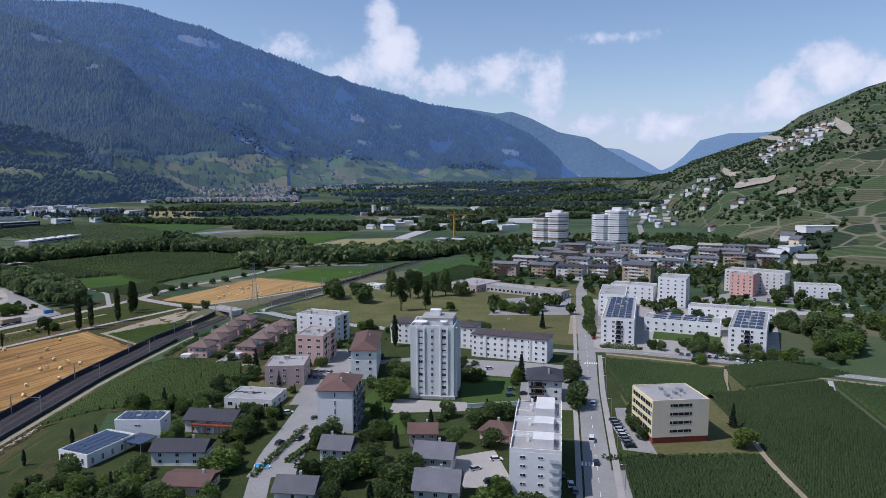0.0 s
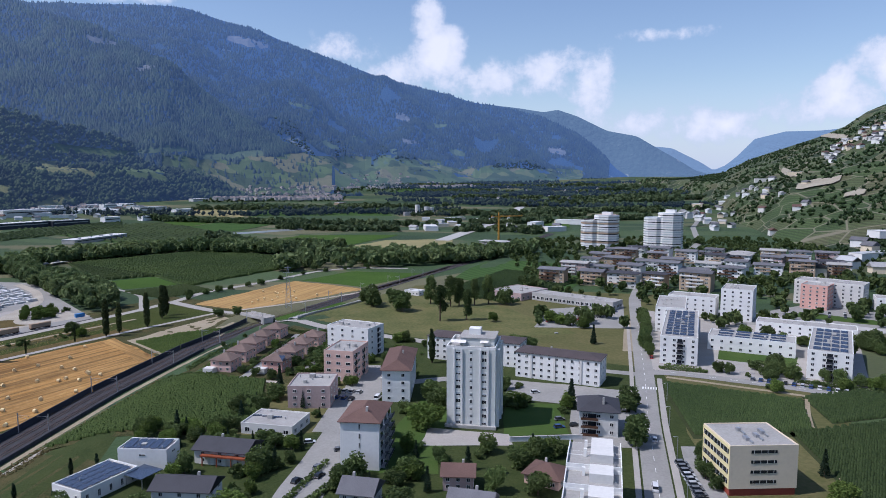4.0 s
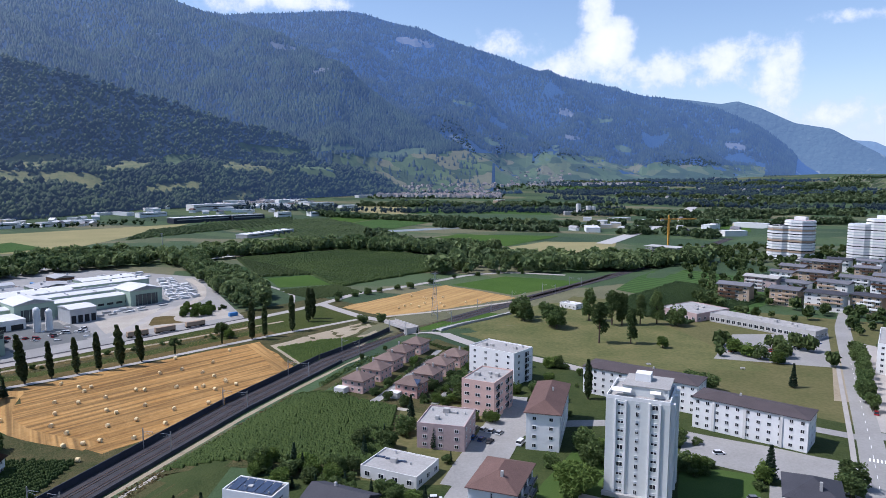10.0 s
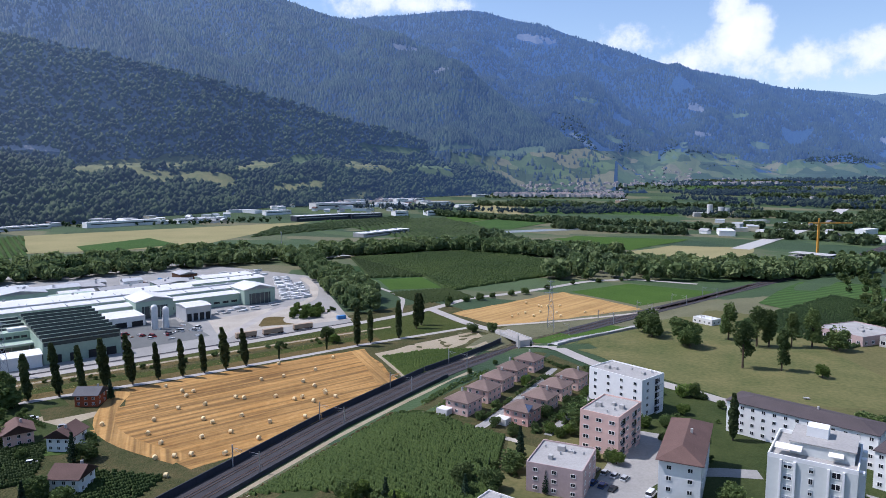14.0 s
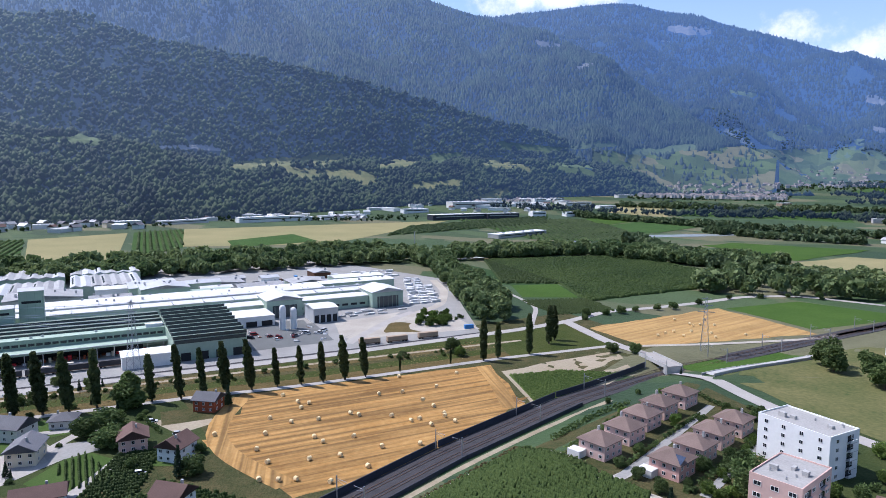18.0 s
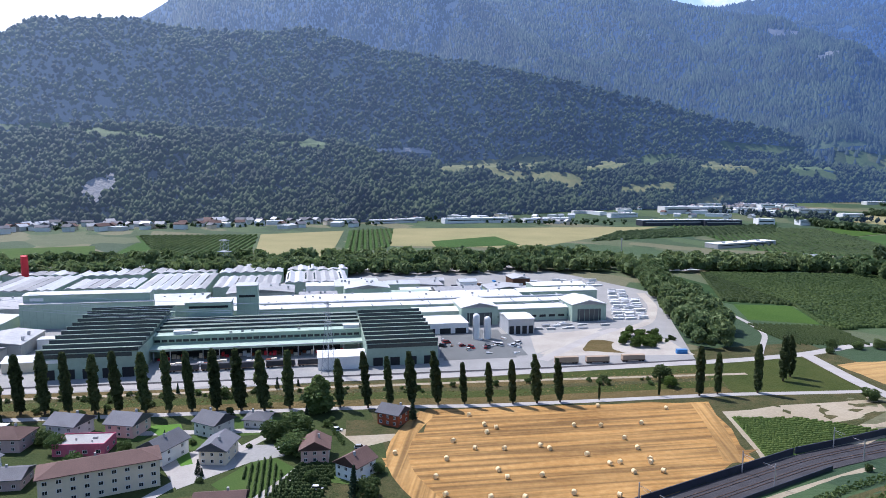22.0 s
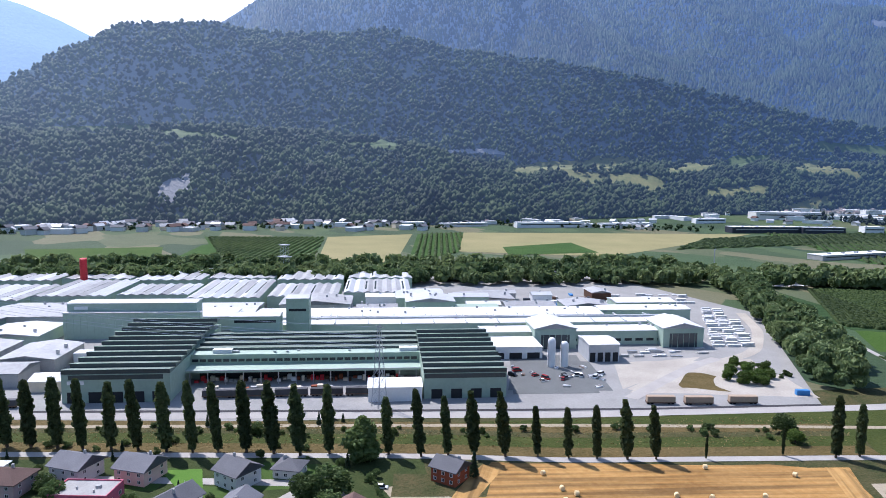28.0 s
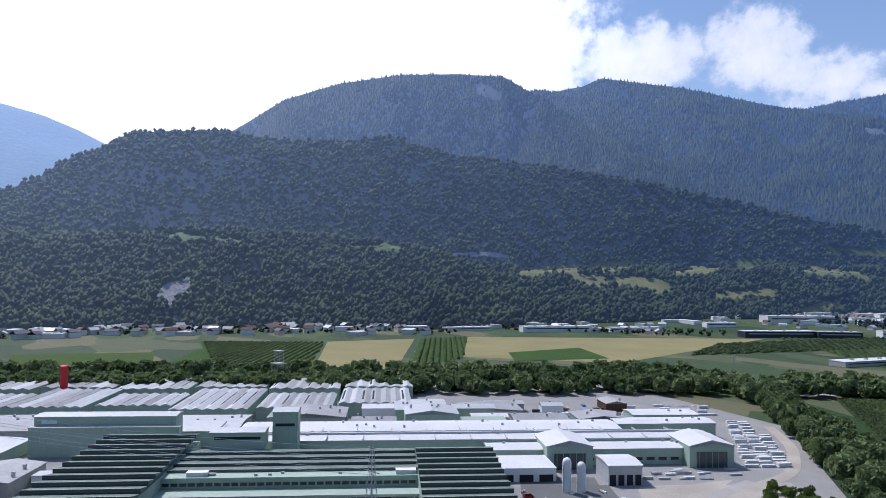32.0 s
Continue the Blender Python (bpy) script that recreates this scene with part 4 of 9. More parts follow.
M["mountain_right"] = terrace_mat("vineyard_hill")
# Haze of the ranges painted in: blue-grey base colours plus a blue glow.
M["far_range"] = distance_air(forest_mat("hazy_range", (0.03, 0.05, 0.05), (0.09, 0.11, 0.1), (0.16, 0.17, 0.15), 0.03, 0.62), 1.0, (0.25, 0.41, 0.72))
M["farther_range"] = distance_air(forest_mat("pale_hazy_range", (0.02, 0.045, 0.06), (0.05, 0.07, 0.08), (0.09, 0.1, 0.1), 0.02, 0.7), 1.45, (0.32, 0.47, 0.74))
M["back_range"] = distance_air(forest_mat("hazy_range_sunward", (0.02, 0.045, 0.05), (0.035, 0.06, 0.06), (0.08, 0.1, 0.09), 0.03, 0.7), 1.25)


def at_polar(az, r):
    a = radians(az)
    return CX - math.sin(a) * r, CY + math.cos(a) * r


RIDGES = {}


def ridge(name, az0, az1, foot, mids, top, key, label, step_az=0.6, steps=26, rough=22.0, crease=0.6, back=0.75, bench=1.0):
    """A mountain side from its foot to its crest. Each table gives (bearing, value): foot: (bearing, metres away); mids: (bearing, metres
    from the foot, angle of sight); top: (bearing, metres away, angle of sight)."""
    n = int((az1 - az0) / step_az) + 1
    azs = az0 + step_az * np.arange(n)

    def col(tab, i):
        tab = sorted(tab)
        return np.interp(azs, [t[0] for t in tab], [t[i] for t in tab])

    rf, rt, et = col(foot, 1), col(top, 1), col(top, 2)
    rm, em = (rf + col(mids, 1), col(mids, 2)) if mids else (rf, rf)
    grid, vs, fs = np.zeros((n, steps + 3)), [], []
    for i in range(n):
        zt = CZ + rt[i] * math.tan(radians(et[i]))
        fx, fy = at_polar(azs[i], rf[i])
        knots = [(rf[i], gz(fx, fy) - 4)]
        if mids:
            zm = CZ + rm[i] * math.tan(radians(em[i]))
            knots += [(rm[i], zm), (rm[i] + bench, zm + bench * 0.06)]
        knots += [(rt[i], zt), (rt[i] + 500, zt - 500 * back)]
        for j in range(steps + 3):
            r = rf[i] + (rt[i] - rf[i]) * j / steps if j <= steps else rt[i] + 250 * (j - steps)
            z = float(np.interp(r, [k[0] for k in knots], [k[1] for k in knots]))
            t = j / steps
            x, y = at_polar(azs[i], r)
            amp = rough * max(0.03, min(1.0, ((zt - 60) / 480) ** 2)) * max(0.0, min(1.0, t * 4)) * (1.0 if t < 0.85 else max(0.06, (1 - t) * 6.6))
            q = noise.fractal((x * 0.0022, y * 0.0022, 3.1), 0.9, 2.1, 5)
            gully = abs(noise.noise((x * 0.0016, y * 0.0016, 9.0)))
            grid[i, j] = z + amp * (q + crease * (gully - 0.2) * 2)
            vs.append((x, y, grid[i, j]))
    k = steps + 3
    for i in range(n - 1):
        for j in range(k - 1):
            a = i * k + j
            fs.append((a, a + 1, a + k + 1, a + k))
    ob = mesh_object(name, vs, fs, M[key], smooth=True)

    def heights(az, r):
        az, r = np.asarray(az, float), np.asarray(r, float)
        f, t = np.interp(az, azs, rf), np.interp(az, azs, rt)
        u = np.clip((az - az0) / step_az, 0, n - 1.001)
        v = np.clip((r - f) / (t - f) * steps, 0, steps - 0.001)
        i, j = u.astype(int), v.astype(int)
        u, v = u - i, v - j
        return (grid[i, j] * (1 - u) + grid[i + 1, j] * u) * (1 - v) + (grid[i, j + 1] * (1 - u) + grid[i + 1, j + 1] * u) * v

    RIDGES[name] = (heights, lambda az: (np.interp(az, azs, rf), np.interp(az, azs, rt)))
    return tagged(ob, label, "mountain", "", "structure")


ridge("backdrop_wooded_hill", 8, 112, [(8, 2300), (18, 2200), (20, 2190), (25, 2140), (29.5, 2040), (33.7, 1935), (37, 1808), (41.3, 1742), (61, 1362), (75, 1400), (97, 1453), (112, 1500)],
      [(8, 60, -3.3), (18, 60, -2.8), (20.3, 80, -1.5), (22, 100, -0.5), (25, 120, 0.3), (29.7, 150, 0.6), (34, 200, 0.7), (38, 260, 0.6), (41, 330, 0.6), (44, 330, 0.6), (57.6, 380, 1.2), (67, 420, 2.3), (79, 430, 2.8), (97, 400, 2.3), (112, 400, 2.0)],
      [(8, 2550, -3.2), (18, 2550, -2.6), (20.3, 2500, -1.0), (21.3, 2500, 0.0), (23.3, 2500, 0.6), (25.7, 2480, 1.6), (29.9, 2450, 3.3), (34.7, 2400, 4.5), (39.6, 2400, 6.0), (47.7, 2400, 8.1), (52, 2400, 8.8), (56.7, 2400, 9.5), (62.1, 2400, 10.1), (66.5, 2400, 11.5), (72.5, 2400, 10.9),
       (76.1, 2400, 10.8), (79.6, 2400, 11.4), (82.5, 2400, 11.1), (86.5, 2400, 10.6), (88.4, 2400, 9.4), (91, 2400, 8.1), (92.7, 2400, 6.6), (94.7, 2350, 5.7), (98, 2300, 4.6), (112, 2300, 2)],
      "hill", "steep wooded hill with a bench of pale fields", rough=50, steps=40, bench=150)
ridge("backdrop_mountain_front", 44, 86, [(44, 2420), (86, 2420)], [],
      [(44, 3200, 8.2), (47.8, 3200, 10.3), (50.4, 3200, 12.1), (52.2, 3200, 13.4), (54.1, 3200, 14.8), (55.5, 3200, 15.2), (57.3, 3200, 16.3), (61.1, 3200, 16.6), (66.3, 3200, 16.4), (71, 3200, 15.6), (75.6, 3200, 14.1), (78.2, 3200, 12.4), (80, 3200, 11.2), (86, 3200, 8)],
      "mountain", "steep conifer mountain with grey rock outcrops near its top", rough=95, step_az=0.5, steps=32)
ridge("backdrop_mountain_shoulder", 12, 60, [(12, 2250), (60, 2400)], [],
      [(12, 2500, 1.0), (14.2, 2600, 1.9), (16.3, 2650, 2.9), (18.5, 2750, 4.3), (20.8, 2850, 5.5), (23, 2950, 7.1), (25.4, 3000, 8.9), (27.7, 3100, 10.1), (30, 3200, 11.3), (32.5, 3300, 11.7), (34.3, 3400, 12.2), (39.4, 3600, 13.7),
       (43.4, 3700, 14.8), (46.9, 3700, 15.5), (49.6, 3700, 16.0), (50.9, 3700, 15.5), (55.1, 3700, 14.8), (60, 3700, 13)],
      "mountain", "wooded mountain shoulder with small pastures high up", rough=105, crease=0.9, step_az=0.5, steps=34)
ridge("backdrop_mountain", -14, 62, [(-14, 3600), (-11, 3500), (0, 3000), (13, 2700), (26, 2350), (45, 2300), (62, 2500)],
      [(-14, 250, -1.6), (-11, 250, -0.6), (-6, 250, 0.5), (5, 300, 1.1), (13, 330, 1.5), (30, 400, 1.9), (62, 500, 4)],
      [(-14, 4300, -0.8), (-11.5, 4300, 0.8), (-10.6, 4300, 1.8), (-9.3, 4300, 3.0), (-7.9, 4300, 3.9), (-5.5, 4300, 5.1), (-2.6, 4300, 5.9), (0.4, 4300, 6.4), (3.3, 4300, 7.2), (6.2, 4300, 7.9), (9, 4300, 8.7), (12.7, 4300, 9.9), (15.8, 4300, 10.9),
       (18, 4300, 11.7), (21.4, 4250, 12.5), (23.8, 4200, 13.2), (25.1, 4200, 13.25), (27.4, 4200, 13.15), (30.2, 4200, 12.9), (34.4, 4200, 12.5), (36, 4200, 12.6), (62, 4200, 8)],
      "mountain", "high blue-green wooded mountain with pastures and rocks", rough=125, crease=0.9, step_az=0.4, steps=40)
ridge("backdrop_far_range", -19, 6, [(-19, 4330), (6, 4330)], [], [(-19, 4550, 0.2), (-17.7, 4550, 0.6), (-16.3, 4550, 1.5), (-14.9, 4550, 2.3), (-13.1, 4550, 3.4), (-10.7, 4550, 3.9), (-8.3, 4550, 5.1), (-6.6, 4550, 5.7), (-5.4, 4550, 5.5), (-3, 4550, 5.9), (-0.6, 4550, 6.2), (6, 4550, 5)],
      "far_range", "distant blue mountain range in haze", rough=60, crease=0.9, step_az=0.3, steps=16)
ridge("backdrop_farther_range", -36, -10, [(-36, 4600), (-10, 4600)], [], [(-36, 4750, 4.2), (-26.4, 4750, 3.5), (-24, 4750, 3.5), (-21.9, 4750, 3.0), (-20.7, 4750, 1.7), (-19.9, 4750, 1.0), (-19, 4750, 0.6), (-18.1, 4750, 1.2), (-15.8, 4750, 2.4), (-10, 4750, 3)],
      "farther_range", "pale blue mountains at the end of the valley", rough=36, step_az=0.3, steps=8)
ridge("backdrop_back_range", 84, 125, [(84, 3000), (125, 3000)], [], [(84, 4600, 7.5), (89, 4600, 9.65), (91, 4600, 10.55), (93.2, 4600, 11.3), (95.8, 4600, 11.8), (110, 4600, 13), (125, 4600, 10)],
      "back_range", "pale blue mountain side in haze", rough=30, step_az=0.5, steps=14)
ridge("backdrop_vineyard_hill", -150, -13.5, [(-150, 900), (-60, 600), (-40, 690), (-33.6, 800), (-27.5, 1040), (-23.5, 1400), (-21.4, 1750), (-17.1, 2500), (-13.5, 3000)], [(-150, 400, 1), (-60, 300, -0.5), (-33, 420, -1.0), (-24, 350, -0.6), (-13.5, 100, 0)],
      [(-150, 2200, 9), (-60, 2100, 10), (-45, 2200, 8.6), (-38, 2300, 7.3), (-35.6, 2300, 6.8), (-34.3, 2350, 6.45), (-32.6, 2400, 5.7), (-30.4, 2400, 4.8), (-28.9, 2500, 3.75), (-27.3, 2500, 3.05), (-25.3, 2600, 2.4), (-22.3, 2700, 1.4), (-20.6, 3000, 0.5), (-18, 3200, 0.0), (-13.5, 3400, -0.5)],
      "mountain_right", "terraced vineyard hillside with small roads and houses", rough=18, step_az=0.7, steps=30)
ridge("backdrop_hills_behind", 120, 215, [(120, 1500), (215, 1200)], [], [(120, 3500, 7), (160, 3500, 9), (215, 3500, 9)], "mountain", "wooded hills closing the valley behind", rough=40, step_az=2, steps=10)


def woods(name, places, key, label, seed, tall=(6, 11), lumps=5, wide=0.45, grain=1.0, smooth=False):
    """Far woods as many small lumpy crowns in one mesh."""
    rng = np.random.default_rng(seed)
    P = np.array(places, float)
    P = np.repeat(P, lumps, axis=0)
    n = len(P)
    h = np.repeat(rng.uniform(*tall, n // lumps), lumps)
    off = rng.normal(0, 1, (n, 3))
    off *= (rng.uniform(0.75, 1.0, n) / np.maximum(0.35, np.linalg.norm(off, axis=1)))[:, None] if lumps > 12 else 1.0
    off *= (h * wide * (1.05 if lumps > 12 else 0.42))[:, None]
    if lumps > 12:
        off[:, 2] *= 1.25
    size = h * wide * rng.uniform(0.45, 0.85, n) * grain
    c = P + off * [1, 1, 0.8]
    c[:, 2] += h * 0.55
    if lumps > 12:
        size = size * 1.25
        z = rng.uniform(-1, 1, n)
        a = rng.uniform(0, 6.28, n)
        u = np.stack([np.cos(a), np.sin(a), rng.uniform(-0.5, 0.5, n)], 1) * size[:, None]
        w = np.stack([-np.sin(a) * z, np.cos(a) * z, np.sqrt(1 - 0.8 * z * z)], 1) * (size * 0.9)[:, None]
        b = np.cross(u, w) / np.maximum(0.01, np.linalg.norm(np.cross(u, w), axis=1))[:, None] * (size * 0.4)[:, None]
        V = np.stack([c - u - w * 0.6, c + u * 0.9 - w, c + u + w * 0.7, c - u * 0.8 + w, c + b], 1)
        F = np.array([(0, 1, 4), (1, 2, 4), (2, 3, 4), (3, 0, 4)])
        F = (F[None] + 5 * np.arange(n)[:, None, None]).reshape(-1, 3)
        ob = leafy(name, V, F, key, label)
        ob.data.polygons.foreach_set("use_smooth", [True] * len(ob.data.polygons))
        return ob
    octa = np.array([(1, 0, 0), (0, 1, 0), (-1, 0, 0), (0, -1, 0), (0, 0, 1.15), (0, 0, -1)], float)
    ang = rng.uniform(0, 6.28, n)
    ca, sa = np.cos(ang), np.sin(ang)
    jit = rng.uniform(0.7, 1.3, (n, 6, 1))
    o = octa[None] * jit
    x = o[..., 0] * ca[:, None] - o[..., 1] * sa[:, None]
    y = o[..., 0] * sa[:, None] + o[..., 1] * ca[:, None]
    V = np.stack([x, y, o[..., 2]], -1) * size[:, None, None] + c[:, None]
    F = np.array([(0, 1, 4), (1, 2, 4), (2, 3, 4), (3, 0, 4), (1, 0, 5), (2, 1, 5), (3, 2, 5), (0, 3, 5)])
    F = (F[None] + 6 * np.arange(n)[:, None, None]).reshape(-1, 3)
    ob = leafy(name, V, F, key, label)
    if smooth:
        ob.data.polygons.foreach_set("use_smooth", [True] * len(ob.data.polygons))
    return ob


def leafy(name, V, F, key, label):
    me = bpy.data.meshes.new(name)
    V = V.reshape(-1, 3)
    me.vertices.add(len(V))
    me.vertices.foreach_set("co", V.ravel())
    me.loops.add(F.size)
    me.loops.foreach_set("vertex_index", F.ravel())
    me.polygons.add(len(F))
    me.polygons.foreach_set("loop_start", np.arange(0, F.size, 3))
    me.update()
    me.materials.append(M[key])
    return tagged(new(name, me), label, "woods", "", "stuff")


CLEARINGS = []


def hill_woods(hill, az0, az1, count, seed, upto=0.9, gaps=0.12, low=0.0):
    """Places for trees on a slope, clear of its fields and of natural gaps."""
    rng = np.random.default_rng(seed)
    heights, span = RIDGES[hill]
    out = []
    while len(out) < count:
        az = rng.uniform(az0, az1, count)
        rf, rt = span(az)
        r = rf + (rt - rf) * (low + (upto - low) * rng.random(count))
        z = heights(az, r)
        el = np.degrees(np.arctan2(z - CZ, r))
        ok = np.ones(count, bool)
        for h, a, c, d in CLEARINGS:
            if h == hill:
                lone = rng.random(count) < 0.025
                ok &= lone | ~((az >= a[0]) & (az <= a[-1]) & (el >= np.interp(az, a, c)) & (el <= np.interp(az, a, d) - 0.02))
        x, y = CX - np.sin(np.radians(az)) * r, CY + np.cos(np.radians(az)) * r
        for k in np.nonzero(ok)[0]:
            if gaps and noise.noise((x[k] * 0.006, y[k] * 0.006, 4)) > 0.5 - gaps:
                continue
            out.append((x[k], y[k], z[k] - 1.5))
    return out[:count]


def conifers(name, places, key, label, seed, tall=(12, 24)):
    """A mountain forest of narrow four-sided spires in one mesh."""
    rng = np.random.default_rng(seed)
    P = np.array(places, float)
    n = len(P)
    h, turn = rng.uniform(*tall, n), rng.uniform(0, 1.57, n)
    V = np.empty((n, 5, 3))
    for k in range(4):
        wide = h * rng.uniform(0.24, 0.42, n)
        V[:, k] = P + np.stack([np.cos(turn + k * 1.571) * wide, np.sin(turn + k * 1.571) * wide, h * 0.05], 1)
    V[:, 4] = P + np.stack([rng.normal(0, 0.6, n), rng.normal(0, 0.6, n), h], 1)
    F = np.array([(0, 1, 4), (1, 2, 4), (2, 3, 4), (3, 0, 4)])
    return leafy(name, V, (F[None] + 5 * np.arange(n)[:, None, None]).reshape(-1, 3), key, label)


def hill_patch(hill, az0, az1, el0, el1, key, label, tilt=0.0, rag=1.0):
    """A field or rock on a hillside, draped over it between two bearings and two angles of sight; rag: how uneven its edges are."""
    height, span = RIDGES[hill]
    n, m = max(3, int((az1 - az0) / 0.5)), 5
    vs, fs, edge = [], [], []
    for i in range(n + 1):
        az = az0 + (az1 - az0) * i / n
        rf, rt = span(az)
        rs = [rf + (rt - rf) * k / 90 for k in range(91)]
        hs = height(np.full(91, az), np.array(rs))
        es = [math.degrees(math.atan2(h - CZ, r)) for h, r in zip(hs, rs)]
        lo, hi = el0 - 0.25 + tilt * i / n, el1 + tilt * i / n
        mid = 0.5 * (lo + hi)
        t = 2 * i / n - 1
        fat = 1 - rag * (0.1 - 0.6 * noise.noise((az * 0.55, el0 * 3, 8)) if abs(t) < 0.99 else 0.38)
        jit = rag * noise.noise((az * 0.7, el0, 3)) * 0.3 * (el1 - el0) + 0.48 * rag * t * (el1 - el0) * (1 if int(az0) % 2 else -1)
        edge.append((az, mid + (lo - mid) * fat + jit, mid + (hi - mid) * fat + jit))
        for j in range(m + 1):
            e = mid + (lo + (hi - lo) * j / m - mid) * fat + jit
            k = next((k for k in range(91) if es[k] >= e), 90)
            x, y = at_polar(az, rs[k])
            vs.append((x, y, hs[k] + 3.0))
    for i in range(n):
        for j in range(m):
            k = i * (m + 1) + j
            fs.append((k, k + m + 1, k + m + 2, k + 1))
    ob = mesh_object("backdrop_field", vs, fs, M[key])
    tagged(ob, label, "field", "hillside fields", "structure")
    CLEARINGS.append((hill, *(np.array(c) for c in zip(*edge))))


WH, MF, SH, MT, VH = "backdrop_wooded_hill", "backdrop_mountain_front", "backdrop_mountain_shoulder", "backdrop_mountain", "backdrop_vineyard_hill"
for hill, az0, az1, e0, e1 in ((MT, -9, 14.6, -1.2, 0.9), (MT, 9, 14.4, 0.85, 1.75), (MT, 3, 8.5, 0.85, 1.6), (SH, 12.2, 20, -1.6, 1.9), (SH, 19.8, 26, -1.6, 1.6)):
    hill_patch(hill, az0, az1, e0, e1, "foot_vines", "green vineyard terraces and orchards at the mountain's foot", 0.0, 0.25)
for hill, az0, az1, e0, e1, key in ((MT, 6.8, 8.8, 1.2, 2.1, "mount_field"),
                                    (MT, 20, 24, 1.1, 1.7, "mount_field"), (MT, 9.5, 10.8, 3.2, 3.5, "mount_field"), (MT, 5.0, 6.4, 3.0, 3.25, "mount_rock"), (MT, 11.8, 13.2, 2.6, 3.0, "mount_field"), (MT, 1.0, 2.4, 2.0, 2.4, "mount_field"), (MT, 17.6, 20.8, 10.7, 11.2, "mount_rock"), (MT, 13.8, 16.0, 5.9, 6.15, "mount_field"), (MT, 5.8, 7.0, 5.0, 5.2, "mount_rock"),
                                    (MT, 2.6, 4.4, 4.3, 4.55, "mount_field"), (MT, -7.5, -6.0, 2.1, 2.5, "mount_rock"),
                                    (SH, 29, 31.0, 10.3, 10.6, "mount_rock"), (SH, 26.2, 27.6, 8.5, 8.8, "mount_rock"), (MF, 57.6, 59.8, 14.8, 15.5, "mount_rock"), (MF, 54.8, 55.8, 13.2, 13.7, "mount_rock"),
                                    (SH, 24, 29, 2.0, 2.4, "mount_field"), (SH, 18, 23, 1.7, 2.2, "mount_field")):
    hill_patch(hill, az0, az1, e0, e1, key, "bare rock ledge in the mountain forest" if key == "mount_rock" else "pale pasture or terrace on the mountain side")
for az0, az1, e0, e1, key, tilt in ((-30.6, -27.6, -0.6, -0.15, "slope_pale", -0.2), (-27.2, -25.6, 0.2, 0.5, "slope_pale", 0.1), (-35.0, -33.2, 3.4, 4.0, "slope_pale", 0.3), (-29.6, -27.4, 3.0, 3.12, "slope_pale", 0.1), (-32.8, -31.4, -1.4, -1.1, "slope_pale", 0.0)):
    hill_patch(VH, az0, az1, e0, e1, key, "bare pale soil or track on the vineyard hill", tilt)
for az0, az1, e0, e1, key, tilt in ((46.5, 55.8, 0.35, 1.1, "hill_meadow", 0.0), (43.8, 51.5, -0.5, 0.3, "hill_meadow", -0.3), (40.2, 44, 0.1, 0.8, "hill_meadow", 0.3), (77.5, 83.5, 2.6, 3.05, "hill_green", 0.0), (84, 91, 2.9, 3.2, "hill_green", 0.0), (65, 71, 2.2, 2.5, "hill_green", 0.0),
                                    (80.9, 83.4, -2.0, -0.5, "hill_rock", 0.0), (30.8, 35.1, -0.3, 0.5, "hill_meadow", 1.2), (25.6, 29.6, 0.0, 0.8, "hill_green", 0.0), (25.2, 33.9, 1.6, 2.05, "hill_green", 0.25), (32.5, 35.3, -2.3, -1.5, "hill_meadow", 0.0),
                                    (36.5, 41, -1.6, -0.9, "hill_meadow", 0.3), (36.5, 39.8, 0.9, 1.5, "hill_green", 0.0), (56.5, 62, 1.6, 1.8, "hill_rock", 0.3)):
    hill_patch(WH, az0, az1, e0, e1, key, {"hill_meadow": "pale hay meadow on the wooded hillside", "hill_green": "green terrace field on the wooded hillside", "hill_rock": "bare grey rock face in the forest"}[key], tilt)
woods("far_woods_hill", hill_woods(WH, 9.5, 100, 34000, 3, 0.99, 0.0), "leaf_hill", "dense mixed forest covering the hillside", 5, (10, 22), 2, 0.52, smooth=True)
conifers("far_woods_mountain_front", hill_woods(MF, 46, 84, 26000, 61, 0.99, 0.0, 0.25), "leaf_mountain", "dense conifer forest on the steep mountain", 62)
conifers("far_woods_shoulder", hill_woods(SH, 13, 56, 34000, 63, 0.99, 0.0, 0.1), "leaf_mountain", "dense conifer forest on the mountain shoulder", 64)
conifers("far_woods_mountain", hill_woods(MT, -11, 36, 50000, 65, 0.99, 0.02, 0.2), "leaf_mountain", "dense conifer forest on the high mountain", 66, (11, 23))

# ---- fields, roads, railway ----
patch("straw_field", ((-243, 262), (-284, 304), (-224, 416), (-176, 374)), "stubble", "harvested golden stubble field with swathe lines", "field", 0.08, 14, wob=3)
patch("straw_field_near", ((-187, 257), (-250, 264), (-182, 386), (-174, 300)), "stubble", "harvested golden stubble field beside the railway", "field", 0.06, 14, wob=3)
patch("straw_field_far", ((-224, 527), (-180, 648), (-106, 606), (-176, 502)), "stubble2", "golden stubble field with round bales beyond the bridge", "field", 0.08, 14, wob=3)
patch("field_headland", ((-214, 412), (-170, 372), (-158, 450), (-186, 480)), "earth", "dry bare headland with thin grass", "field", 0.05, 14, wob=5)
patch("crop_field_small", ((-207, 408), (-174, 380), (-163, 442), (-190, 430)), "crop", "small bright green crop field", "field", 0.09, 10, wob=1)
patch("crop_field_far", ((-175, 652), (-139, 716), (-62, 706), (-110, 617)), "crop", "dark green crop field", "field", 0.09, 20, wob=2)
patch("near_meadow", ((-135, 110), (130, 110), (150, 560), (-60, 600)), "meadow", "dry grass between the houses", "meadow", 0.03, 12)
patch("plain_meadow", ((-420, 90), (-180, 90), (-170, 520), (-260, 560)), "bankgrass", "rough grass on the plain", "meadow", 0.03, 14)
